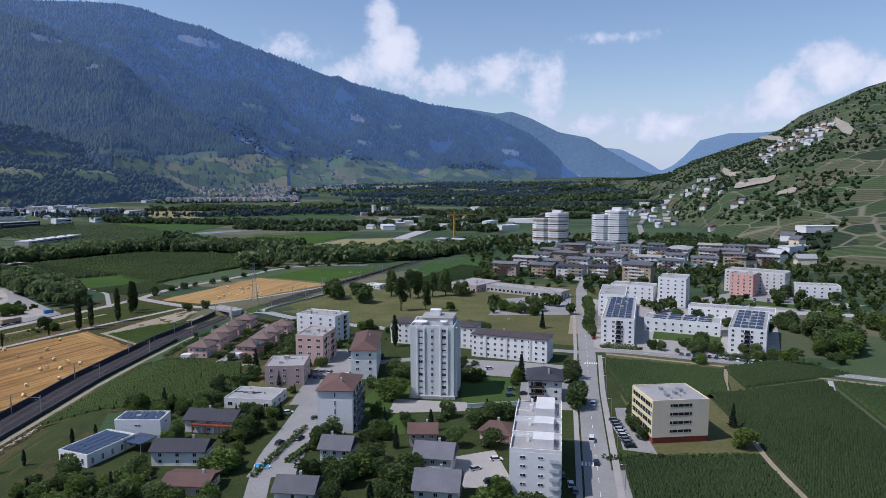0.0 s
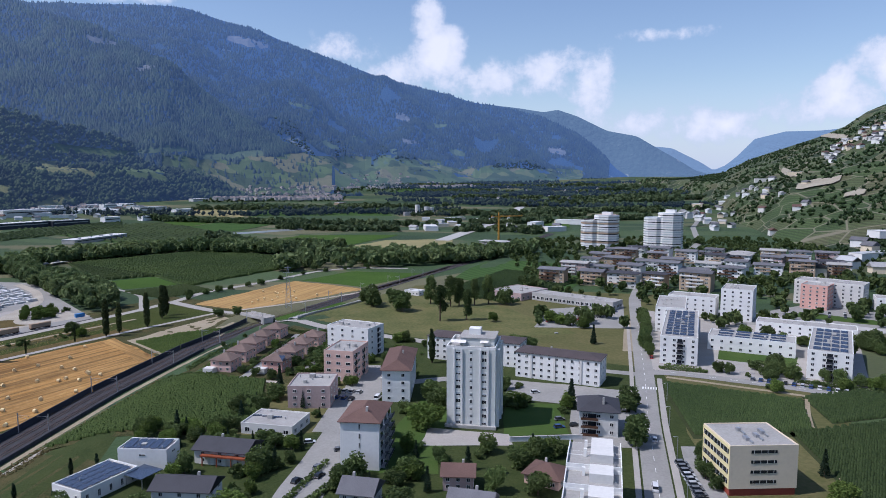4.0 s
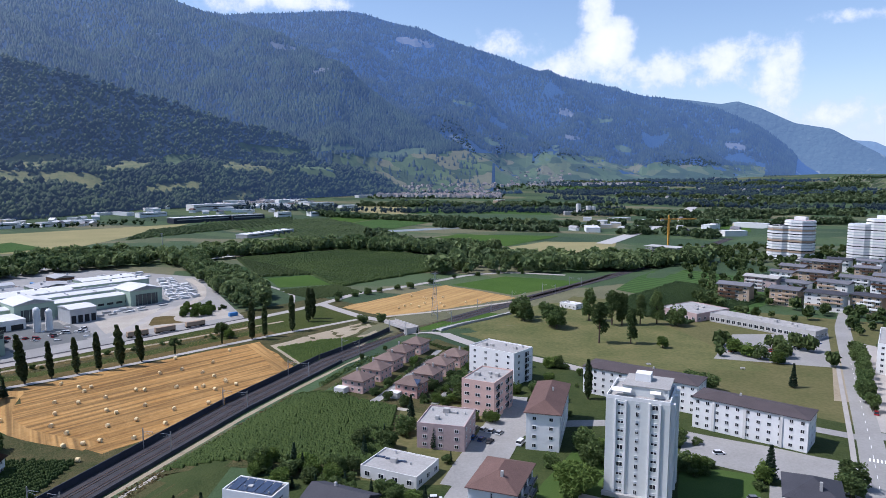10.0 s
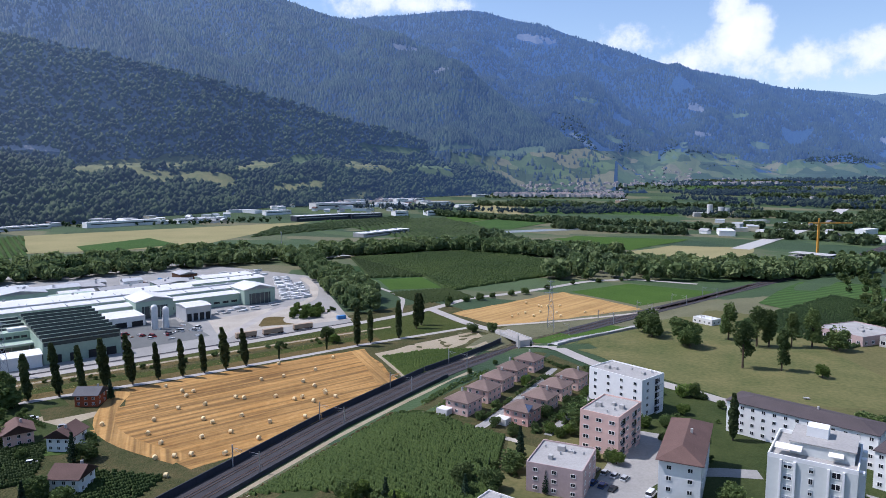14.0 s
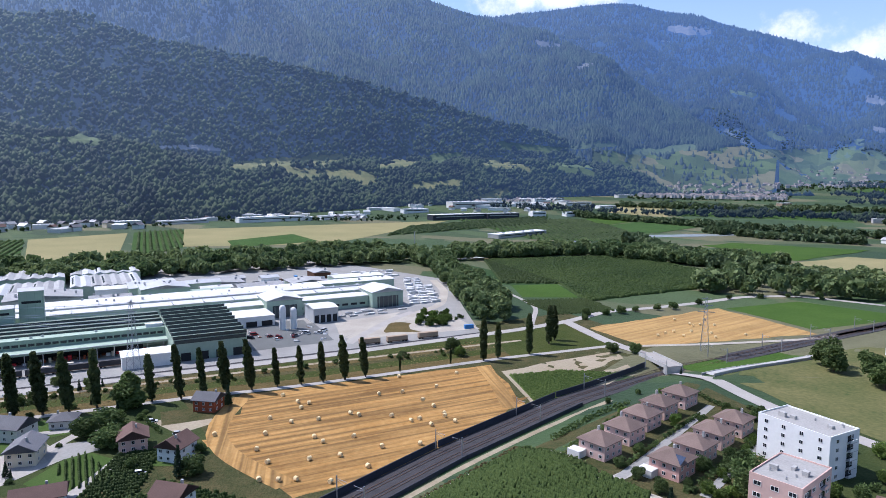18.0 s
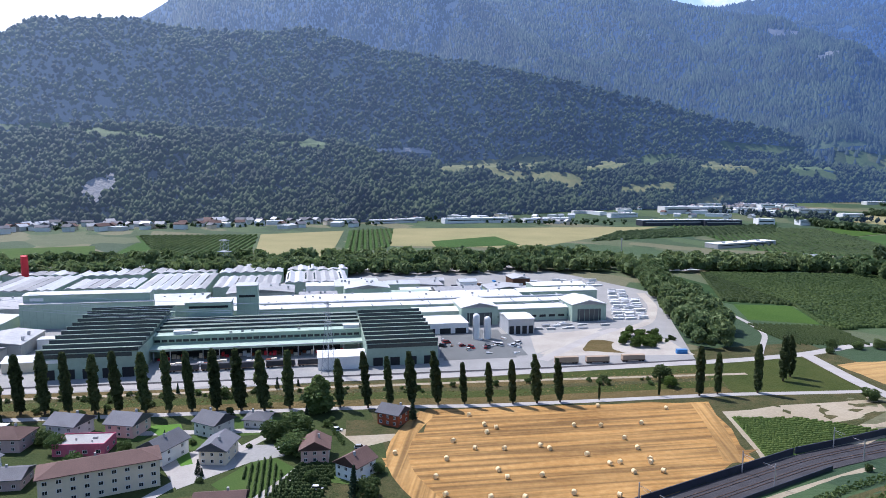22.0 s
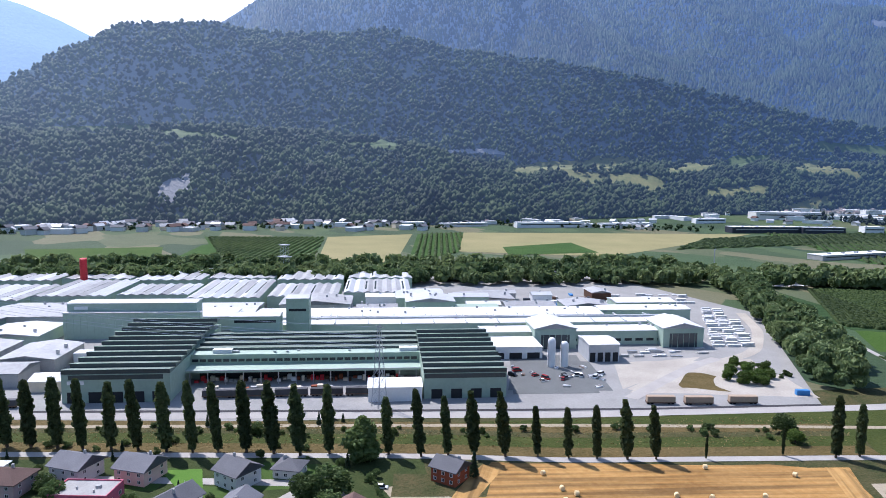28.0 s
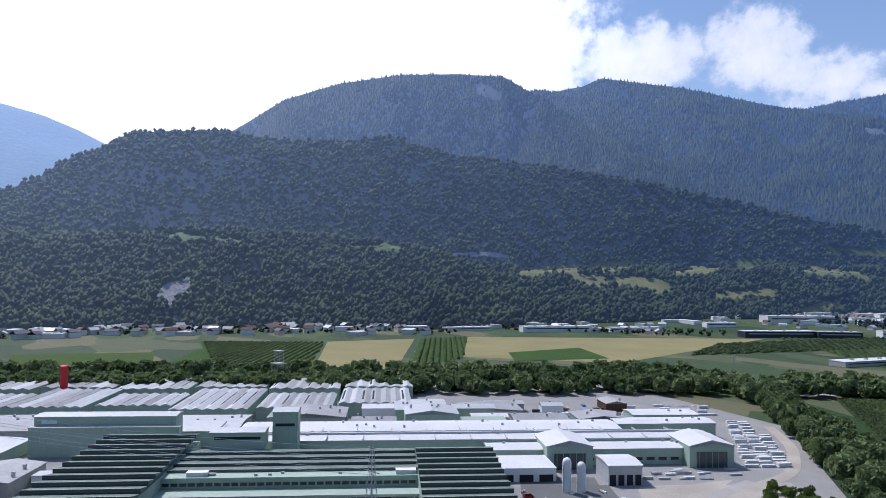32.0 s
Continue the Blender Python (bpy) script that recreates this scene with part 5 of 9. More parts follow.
patch("park_meadow_north", ((-118, 455), (-10, 545), (-60, 575), (-114, 525)), "parkgrass", "dry park meadow towards the railway", "meadow", 0.07, 10, wob=3)
patch("park_meadow", ((-118, 455), (-30, 402), (55, 425), (-10, 545)), "parkgrass", "worn dry park meadow with scattered trees", "meadow", 0.06, 15, wob=3)
patch("bank_meadow", ((-384, 150), (-368, 150), (-228, 437), (-262, 470)), "bankgreen", "rough grassy bank below the poplars", "meadow", 0.07, 10)
patch("bank_meadow_far", ((-262, 470), (-226, 437), (-190, 490), (-246, 528)), "bankgreen", "rough grassy bank beside the road", "meadow", 0.07, 10)
patch("pale_field_a", ((-823, 402), (-789, 484), (-1105, 650), (-1107, 505)), "palefield", "mown pale field in front of the hill", "field", 0.3, 60)
patch("pale_field_b", ((-863, 597), (-735, 753), (-894, 1215), (-1103, 747)), "palefield", "wide straw-coloured meadows across the river", "field", 0.3, 80)
patch("row_field_a", ((-789, 500), (-850, 600), (-1100, 745), (-1105, 660)), "orchard_far", "green orchard rows across the river", "orchard", 0.35, 60)
patch("row_field_b", ((-820, 300), (-823, 395), (-1107, 500), (-1180, 330)), "orchard_far", "green vine rows across the river", "orchard", 0.35, 60)
patch("green_field_a", ((-870, 120), (-860, 240), (-1050, 260), (-1080, 100)), "lawn", "bright green sports meadow", "field", 0.4, 60)
patch("green_field_b", ((-560, 1000), (-380, 1080), (-700, 1450), (-900, 1250)), "orchard_far", "long green fields on the plain", "field", 0.4, 80)
patch("green_field_e", ((-30, 640), (60, 560), (120, 720), (0, 800)), "orchard_far", "green vineyard slope above the railway", "vineyard", 0.3, 30)
patch("factory_yard", ((-440, 130), (-400, 130), (-270, 470), (-420, 620)), "paleasphalt", "wide pale concrete factory yard", "yard", 0.1, 20)
patch("factory_yard_back", ((-900, 80), (-440, 130), (-420, 620), (-640, 640)), "paleasphalt", "paved works area between the halls", "yard", 0.08, 30)
patch("gravel_lot", ((-321, 403), (-348, 470), (-336, 506), (-277, 479)), "gravel", "pale gravel lot with tyre tracks", "yard", 0.16, 10, wob=2)
patch("asphalt_yard", ((-342, 352), (-326, 390), (-384, 422), (-401, 388)), "asphalt", "dark asphalt truck yard", "yard", 0.17, 8)
strip("yard_track", [(-314, 398), (-326, 428), (-340, 466), (-345, 490)], 6.5, "paving", "pale curving gravel track across the lot", "track", 0.24)
patch("town_ground", ((-60, 150), (60, 150), (85, 350), (-60, 420)), "gardengreen", "shaded grass and shrubs between the blocks", "lawn", 0.05, 10, wob=2)
patch("house_lot", ((-60, 196), (-45, 196), (-46.5, 262), (-58, 262)), "paleasphalt", "asphalt lane with parked cars between houses", "yard", 0.125, 8, wob=1)
patch("office_lot", ((67.5, 257), (75, 257), (70, 212), (60, 216)), "paleasphalt", "pale asphalt parking beside the office block", "yard", 0.12, 8, wob=0.5)
patch("block_yard", ((-62, 262), (-46, 262), (-44, 350), (-60, 350)), "paleasphalt", "asphalt yard between the apartment blocks", "yard", 0.13, 8, wob=1)
patch("long_block_yard", ((8, 305), (56, 292), (60, 318), (12, 330)), "paleasphalt", "asphalt parking yard before the long block", "yard", 0.12, 8, wob=1)
patch("tower_forecourt", ((-22, 252), (10, 254), (9, 264), (-20, 269)), "paving", "pale paved forecourt below the tower", "yard", 0.12, 6, wob=1)
patch("house_yard", ((31, 256), (56, 254), (60, 290), (34, 292)), "paleasphalt", "asphalt forecourt with parked cars", "yard", 0.115, 6, wob=1)
patch("street_edge", ((36, 150), (50, 150), (58, 200), (44, 200)), "paleasphalt", "asphalt edge of the street", "yard", 0.11, 8)
patch("tower_lawn", ((7, 262), (31, 266), (31, 298), (9, 300)), "lawn", "mown lawn beside the tower block", "lawn", 0.1, 6, wob=1)
patch("garden_lawn_a", ((-120, 180), (-56, 180), (-60, 262), (-118, 250)), "gardengreen", "garden ground with dry grass between houses", "lawn", 0.07, 8, wob=2)
patch("garden_lawn_b", ((-55, 160), (22, 160), (20, 228), (-20, 228)), "gardengreen", "garden ground with hedges and paths", "lawn", 0.09, 8, wob=2)
patch("garden_lawn_c", ((-40, 230), (-14, 230), (-14, 300), (-26, 300)), "lawn", "green garden strip beside the blocks", "lawn", 0.11, 8, wob=1)
patch("meadow_by_railway", ((-158, 200), (-110, 180), (-112, 226), (-155, 246)), "bankgrass", "rough meadow beside the railway", "meadow", 0.06, 8)
patch("houses_ground", ((-370, 128), (-290, 110), (-235, 262), (-300, 285)), "gardengreen", "garden ground and lanes between family houses", "yard", 0.05, 10)
for i, q in enumerate((((-262, 208), (-275, 232), (-248, 238), (-238, 214)), ((-300, 196), (-312, 204), (-300, 224), (-290, 214)), ((-300, 222), (-318, 232), (-302, 258), (-288, 250)),
                       ((-275, 262), (-290, 270), (-274, 300), (-262, 290)), ((-320, 180), (-336, 188), (-326, 205), (-312, 196)), ((-246, 238), (-262, 258), (-250, 262), (-232, 252)))):
    patch("garden", q, "lawn" if i != 3 else "bankgrass", "small green garden lawn beside family houses", "lawn", 0.11, 6, wob=1)
strip("farm_track", [(-344, 604), (-310, 582), (-285, 563), (-262, 519), (-250, 497)], 3.4, "paving", "pale farm track between the crop fields", "track", 0.2)
patch("straw_field_valley", ((-730, 1610), (-579, 1592), (-638, 1790), (-780, 1808)), "palefield", "pale straw field in front of the village", "field", 0.5, 40)
patch("row_gardens", ((-150, 328), (-85, 318), (-80, 410), (-130, 440)), "bankgrass", "small gardens between terraced houses", "lawn", 0.08, 8)
patch("school_forecourt", ((30, 440), (85, 440), (100, 520), (45, 500)), "paleasphalt", "school car park", "yard", 0.12, 10)
patch("dirt_strip", ((73, 385), (80, 385), (97, 462), (90, 466)), "earth", "bare orange dirt beside the road", "ground", 0.14, 8)

strip("road_poplars", [(-390, 100), (-365.8, 149), (-296.6, 288.7), (-273, 329), (-223.6, 437), (-192, 488)], 4.2, "paving", "pale concrete farm road along the field", "road", 0.14)
strip("road_works", [(-432, 90), (-409.7, 144.4), (-351, 271), (-310, 357), (-257, 490), (-243, 537), (-239, 583), (-216, 619), (-193, 670), (-178, 712), (-143, 744), (-84, 742)], 7, "paving", "pale works road below the factory", "road", 0.18)
BANK = [(-390, 100), (-365.8, 149), (-296.6, 288.7), (-273, 329), (-223.6, 437)]


def beside(pts, off):
    """A line moved sideways by so many metres, to its left."""
    out = []
    for i, p in enumerate(pts):
        q, r = pts[max(0, i - 1)], pts[min(len(pts) - 1, i + 1)]
        d = Vector((r[0] - q[0], r[1] - q[1])).normalized()
        out.append((p[0] - d.y * off, p[1] + d.x * off))
    return out


strip("bank_grass_dry", beside(BANK, 6.6), 8.5, "drygrass", "dry yellowed grass under the poplars", "meadow", 0.12)
strip("bank_grass_green", beside(BANK, 15.5), 9.5, "bankgreen", "green grass strip along the bank", "meadow", 0.13)
strip("bank_grass_rough", beside(BANK, 23.0), 6.0, "bankgrass", "rough darker grass along the ditch", "meadow", 0.12)
strip("bank_grass_tan", beside(BANK, 29.5), 8.0, "drygrass", "mown dry grass beside the earth track", "meadow", 0.13)
strip("straw_headland_east", [(-226, 411), (-204, 393), (-180, 368)], 7, "stubble3", "trampled straw along the field's end", "field", 0.12)
strip("straw_headland_west", [(-280, 303), (-262, 278), (-250, 268), (-226, 262), (-196, 262)], 8, "stubble3", "trampled straw along the field's edge", "field", 0.12)
strip("track_bank", [(-396, 146), (-338, 271), (-297, 357), (-240, 470)], 3, "earth", "dry earth track on the bank", "road", 0.15)
strip("road_bridge", [(-244, 533), (-189, 494), (-172, 482), (-152, 468), (-88, 424), (-34, 400), (10, 372)], 7.6, "paving", "pale concrete road leading over the railway", "road", 0.2)
strip("road_town", [(20, 60), (44.5, 182), (61.5, 277), (74, 338), (96, 455), (112, 540), (140, 640), (200, 760)], 8.5, "paleasphalt", "grey town street with worn lanes", "road", 0.16)
strip("pavement_town", [(26.5, 60), (50.5, 182), (67.5, 277), (80, 336)], 2.2, "paving", "raised pale pavement along the street", "pavement", 0.3, 0.2)
strip("pavement_town_west", [(14, 60), (38.6, 182), (55.6, 277), (68, 338), (90, 456)], 1.8, "paving", "raised pale pavement along the street", "pavement", 0.3, 0.2)
strip("road_cross", [(74, 346), (83, 349), (138, 325), (198, 292), (300, 230)], 7.5, "paleasphalt", "grey street in front of the white apartment blocks", "road", 0.19)
strip("verge_cross", [(84, 339), (136, 315), (196, 282)], 2.6, "earth", "dry verge between street and vineyard", "ground", 0.13)
strip("road_cross_west", [(74, 342), (40, 352), (-10, 385), (-34, 400)], 6, "paleasphalt", "grey lane between apartment blocks", "road", 0.17)
strip("lane_blocks", [(-16, 330), (-46, 320), (-52, 290), (-54, 250), (-58, 210), (-50, 160)], 6.5, "paleasphalt", "grey lane between the apartment blocks", "road", 0.15)
strip("lane_rows", [(-112, 322), (-104, 360), (-100, 412)], 4, "paving", "narrow lane between terraced houses", "road", 0.15)
strip("lane_houses", [(-232, 200), (-262, 246), (-290, 252), (-318, 200), (-345, 150)], 4.5, "paving", "pale lane between family houses", "road", 0.13)
strip("lane_houses_south", [(-300, 252), (-275, 208), (-250, 170), (-240, 120)], 4, "paving", "pale lane between family houses", "road", 0.15)
strip("track_vineyard", [(-155, 215), (-154, 300), (-148, 338), (-120, 322), (-92, 320)], 3, "gravel", "gravel track round the vineyard", "road", 0.13)
strip("road_field_far", [(-177, 499), (-140, 545), (-105, 588), (-80, 645), (-56, 712), (-40, 760)], 4, "gravel", "pale farm track along the far stubble field", "road", 0.25)
strip("road_valley", [(200, 760), (300, 1000), (380, 1300), (520, 1700)], 9, "paleasphalt", "valley road leading away", "road", 0.4)
strip("river_water", [(-960, -100), (-860, 160), (-720, 460), (-560, 760), (-470, 900), (-520, 1080), (-300, 1350)], 38, "water", "pale grey river between tree belts", "water", 0.2)

RAIL = [(-166, 40), (-168, 150), (-170, 240), (-170.5, 314), (-165, 392), (-151, 458), (-104, 586), (-60, 700), (-1, 850), (113, 1212)]
strip("railway_bed", RAIL, 13, "ballast", "dark ballast bed of a double railway", "railway", 0.25, 0.5)
for off in (-3.1, -1.7, 1.7, 3.1):
    pts = []
    for i, p in enumerate(RAIL):
        q, r = RAIL[max(0, i - 1)], RAIL[min(len(RAIL) - 1, i + 1)]
        d = Vector((r[0] - q[0], r[1] - q[1])).normalized()
        pts.append((p[0] - d.y * off, p[1] + d.x * off))
    strip("rail", pts, 0.16, "rust", "rusty steel rail on dark ballast", "rail", 0.42, 0.15)


def along(pts, off, step, start=0.0):
    """Places beside a line: x, y and bearing, every so many metres."""
    out, left = [], start
    for (x0, y0), (x1, y1) in zip(pts, pts[1:]):
        L = math.hypot(x1 - x0, y1 - y0)
        dx, dy = (x1 - x0) / L, (y1 - y0) / L
        while left <= L:
            out.append((x0 + dx * left - dy * off, y0 + dy * left + dx * off, math.degrees(math.atan2(dy, dx))))
            left += step
        left -= L
    return out


def wall_line(name, pts, off, h, key, label, thick=0.35, step=4.0, zadd=0.0):
    """A wall or fence of panels, one object each, along a line."""
    wall = new(name)
    tagged(wall, label, "wall", "", "structure")
    for x, y, a in along(pts, off, step):
        box("panel", key, wall, x, y, gz(x, y) - 0.5 + zadd, step * 1.01, thick, h + 0.5, a)


wall_line("noise_barrier_field", RAIL[1:6], 7.2, 2.6, "darkwall", "dark noise barrier along the railway")
wall_line("noise_barrier_vineyard", RAIL[1:5], -7.2, 1.5, "darkwall", "low dark retaining wall along the railway")


RAMP = [(-124, 455), (-112, 487), (-100, 512), (-92, 527)]
strip("ramp_floor", RAMP, 6.5, "concrete", "pale concrete ramp beside the railway", "road", 0.16)
wall_line("ramp_wall_west", RAMP, 3.6, 1.1, "concrete", "low concrete wall beside the ramp")
wall_line("ramp_wall_east", RAMP, -3.6, 1.4, "concrete", "low concrete wall beside the ramp")
patch("ramp_verge", ((-146, 476), (-128, 462), (-98, 535), (-122, 545)), "crop", "green strip between ramp and railway", "meadow", 0.1, 8)


def catenary_mast(x, y, rot):
    ob = base("catenary_mast", x, y, rot, "galvanised railway mast with a bracket arm", "mast", "railway masts")
    box("post", "steel", ob, 0, 0, -0.3, 0.3, 0.3, 8.3)
    box("arm", "steel", ob, 0, -2.2, 6.9, 0.12, 4.4, 0.12)
    box("brace", "steel", ob, 0, -1.6, 6.2, 0.08, 3.4, 0.08, 0, "", 14)
    box("insulator", "rust", ob, 0, -4.2, 6.4, 0.15, 0.15, 0.5)


for x, y, a in along(RAIL[1:8], 6.0, 48, 20):
    catenary_mast(x, y, a)
for x, y, a in along(RAIL[1:8], -6.0, 48, 20):
    catenary_mast(x, y, a + 180)

bridge = base("road_bridge_deck", -154, 469, -35, "concrete road bridge over the railway with solid parapets", "bridge", "", -3.0)
box("deck", "concrete", bridge, 0, 0, 3.2, 26, 9, 0.9)
box("roadway", "paving", bridge, 0, 0, 4.1, 26, 7.4, 0.35)
for s in (-1, 1):
    box("parapet", "concrete", bridge, 0, s * 4.3, 4.1, 26, 0.35, 1.0)
    box("abutment", "concrete", bridge, s * 11.5, 0, -1, 3, 9, 4.2)


def bale(x, y, rot):
    if "bale" not in CUBES:
        bm = bmesh.new()
        bmesh.ops.create_cone(bm, cap_ends=True, segments=16, radius1=0.82, radius2=0.82, depth=1.35)
        bmesh.ops.bevel(bm, geom=[e for e in bm.edges if len(e.link_faces) == 2 and e.calc_face_angle(0) > 1], offset=0.09, segments=2, affect="EDGES")
        bmesh.ops.rotate(bm, verts=bm.verts, cent=(0, 0, 0), matrix=Matrix.Rotation(math.pi / 2, 3, "X"))
        me = bpy.data.meshes.new("straw_bale")
        bm.to_mesh(me)
        bm.free()
        me.materials.append(M["straw"])
        CUBES["bale"] = me
    ob = new("straw_bale", CUBES["bale"])
    ob.matrix_basis = pose(x, y, gz(x, y) + 0.86, 0, 0, rot)
    tagged(ob, "round golden straw bale lying on the stubble", "bale", "straw bales")


for row in ("-250,270 -248,294 -238,297 -232,306 -227,319 -223,320 -212,328 -202,329 -201,333 -193,331", "-197,344 -195,342 -219,293 -213,292 -208,303 -193,303 -184,314 -205,279 -199,288 -255,314",
            "-248,310 -267,315 -250,316 -235,344 -229,353 -215,351 -206,348 -246,369 -222,369 -188,340", "-190,250 -205,258 -196,266 -186,272 -214,268 -226,272 -200,262 -185,288 -236,283 -228,392"):
    for p in row.split():
        bx, by = map(float, p.split(","))
        bale(bx, by, rnd.uniform(0, 180))
for i in range(14):
    u, v = rnd.uniform(0.1, 0.9), rnd.uniform(0.15, 0.85)
    p = Vector((-205, 525)).lerp(Vector((-165, 510)), u).lerp(Vector((-195, 625)).lerp(Vector((-120, 590)), u), v)
    bale(p.x, p.y, rnd.uniform(0, 180))


def marking(x, y, rot, length, width=0.15):
    m = box("road_marking", "white", None, x, y, gz(x, y) + 0.19, length, width, 0.012, rot)
    tagged(m, "worn white painted line on the street", "road marking", "road markings", "structure")


for x, y, a in along([(44.5, 182), (61.5, 277), (74, 338), (96, 455)], 0, 9, 2):
    marking(x, y, a, 3.4)
for x, y, a in along([(83, 349), (138, 325), (198, 292)], 0, 9, 6):
    marking(x, y, a, 3.4)
for i in range(6):
    marking(69.5 + i * 1.1, 322 - i * 0.2, 76, 3.2, 0.5)
    marking(44 + i * 1.1, 205 - i * 0.2, 78, 3.2, 0.5)


# ---- vineyards ----
def vineyard(name, corners, angle, label, gap=1.7, tall=1.35, seg=0.75, key="leaf_vine", thick=0.42):
    """Leafy rows along one bearing inside a four-sided plot; every clump is its own small body."""
    rng = np.random.default_rng(len(name) + int(abs(corners[0][0])))
    ca, sa = math.cos(radians(angle)), math.sin(radians(angle))
    Q = np.array(corners, float)
    uv = np.stack([Q @ [ca, sa], Q @ [-sa, ca]], 1)
    pts = []
    v = uv[:, 1].min() + gap / 2
    while v < uv[:, 1].max():
        xs = []
        for i in range(4):
            a, b = uv[i], uv[(i + 1) % 4]
            if (a[1] - v) * (b[1] - v) < 0:
                xs.append(a[0] + (b[0] - a[0]) * (v - a[1]) / (b[1] - a[1]))
        if len(xs) == 2:
            us = np.arange(min(xs), max(xs), seg)
            us = us[rng.random(len(us)) > 0.03]
            pts += [(u * ca - v * sa, u * sa + v * ca) for u in us]
        v += gap
    P = np.array(pts)
    n = len(P)
    Z = np.array([gz(x, y) for x, y in P])
    shape = np.array([(-1, -1, 0.1), (1, -1, 0.1), (1, 1, 0.1), (-1, 1, 0.1), (-0.8, -0.6, 0.9), (0.8, -0.6, 0.9), (0.8, 0.6, 0.9), (-0.8, 0.6, 0.9)], float)
    V = np.repeat(shape[None], n, 0) * rng.uniform(0.75, 1.25, (n, 8, 3))
    V[..., 0] *= seg * 0.6
    V[..., 1] *= thick
    V[..., 2] *= (tall * rng.uniform(0.85, 1.12, n))[:, None]
    x = V[..., 0] * ca - V[..., 1] * sa + P[:, 0, None]
    y = V[..., 0] * sa + V[..., 1] * ca + P[:, 1, None]
    V = np.stack([x, y, V[..., 2] + Z[:, None]], -1).reshape(-1, 3)
    F = np.array([(4, 5, 6, 7), (0, 1, 5, 4), (1, 2, 6, 5), (2, 3, 7, 6), (3, 0, 4, 7)])
    F = (F[None] + 8 * np.arange(n)[:, None, None]).reshape(-1, 4)
    me = bpy.data.meshes.new(name)
    me.vertices.add(len(V))
    me.vertices.foreach_set("co", V.ravel())
    me.loops.add(F.size)
    me.loops.foreach_set("vertex_index", F.ravel())
    me.polygons.add(len(F))
    me.polygons.foreach_set("loop_start", np.arange(0, F.size, 4))
    me.update()
    me.materials.append(M[key])
    tagged(new(name, me), label, "vineyard", "", "stuff")


for nm, q in (("vine_ground_railway", ((-158, 248), (-153, 335), (-98, 323), (-80, 262))), ("vine_ground_street", ((74, 264), (78, 332), (133, 310), (120, 270))),
              ("vine_ground_front", ((46, 140), (56, 212), (104, 212), (98, 140))), ("vine_ground_east", ((100, 140), (110, 272), (170, 293), (142, 140))), ("vine_ground_upper", ((142, 140), (172, 292), (225, 262), (205, 140)))):
    patch(nm, q, "bankgrass" if "railway" in nm else "vineground", "shaded grass and soil under vine rows", "ground", 0.09, 12)
vineyard("vineyard_by_railway", ((-156, 252), (-152, 333), (-99, 321), (-84, 268)), -12, "green vine rows beside the railway", 2.0, 1.5, 0.75, "leaf_row", 0.55)
vineyard("vineyard_street", ((76, 268), (80, 330), (131, 309), (119, 274)), -18, "dense green vine rows beside the street", 1.8, 1.5, 0.75, "leaf_vine", 0.55)
vineyard("vineyard_street_front", ((48, 142), (58, 209), (102, 210), (97, 142)), -10, "dense green vine rows in front of the office block", 1.8, 1.5, 0.75, "leaf_vine", 0.55)
patch("vineyard_ground_corner", ((133, 315), (130, 282), (190, 303), (163, 326)), "vineground", "shaded grass and soil under vine rows", "ground", 0.1, 12)
vineyard("vineyard_corner", ((134, 313), (131, 283), (187, 302), (163, 323)), -18, "dense green vine rows above the road", 1.8, 1.5, 0.8, "leaf_vine", 0.55)
vineyard("vineyard_east", ((102, 142), (112, 272), (168, 290), (140, 142)), -14, "dense green vine rows on the slope", 1.8, 1.5, 0.8, "leaf_vine", 0.55)
vineyard("vineyard_east_upper", ((144, 142), (173, 289), (222, 262), (202, 142)), -14, "dense green vine rows on the slope", 1.8, 1.5, 0.8, "leaf_vine", 0.55)
strip("vine_path_east", [(172.5, 292), (152, 250), (142, 210), (141, 140)], 2.2, "concrete", "narrow pale path between vineyards", "path", 0.14)
strip("vine_path_front", [(134, 311), (121, 281), (104, 212), (99.5, 140)], 1.8, "earth", "narrow dirt path between vineyards", "path", 0.14)
vineyard("vineyard_houses", ((-232, 210), (-262, 240), (-252, 250), (-226, 228)), 60, "small vineyard between family houses", 2.4, 1.5, 0.75, "leaf_row")
vineyard("vineyard_houses_south", ((-200, 206), (-230, 238), (-190, 250), (-178, 212)), 60, "vine rows between houses and railway", 2.4, 1.5, 0.75, "leaf_row")
vineyard("vineyard_park", ((-40, 560), (20, 520), (90, 640), (20, 700)), 60, "vine rows above the railway", 2.6, 1.6, 1.6)

patch("far_meadow_a", ((-335, 1085), (-312, 1145), (-150, 1172), (-196, 985)), "crop", "bright green meadow beyond the tree belt", "field", 0.42, 40, wob=8)
patch("far_meadow_b", ((-199, 949), (-157, 1070), (-52, 1090), (-58, 935)), "palefield", "pale mown meadow beyond the tree belt", "field", 0.43, 40, wob=8)
patch("far_orchard_c", ((-559, 1566), (-199, 1553), (-296, 1907), (-602, 1801)), "orchard_far", "green orchard rows across the plain", "field", 0.44, 60)
for i, q in enumerate((((-686, 1085), (-700, 1230), (-560, 1180), (-560, 1085)), ((-700, 1240), (-708, 1560), (-600, 1500), (-590, 1200)), ((-555, 1095), (-590, 1195), (-460, 1210), (-454, 1100)), ((-588, 1210), (-590, 1480), (-445, 1430), (-458, 1225)))):
    patch("strip_field", q, ("orchard_far", "crop", "crop", "orchard_far")[i], "long green field strips on the plain", "field", 0.5 + i * 0.03, 60)
patch("far_orchard_e", ((65, 1487), (161, 1353), (191, 1632), (126, 1814)), "crop", "green meadow beside the motorway", "field", 0.47, 60)
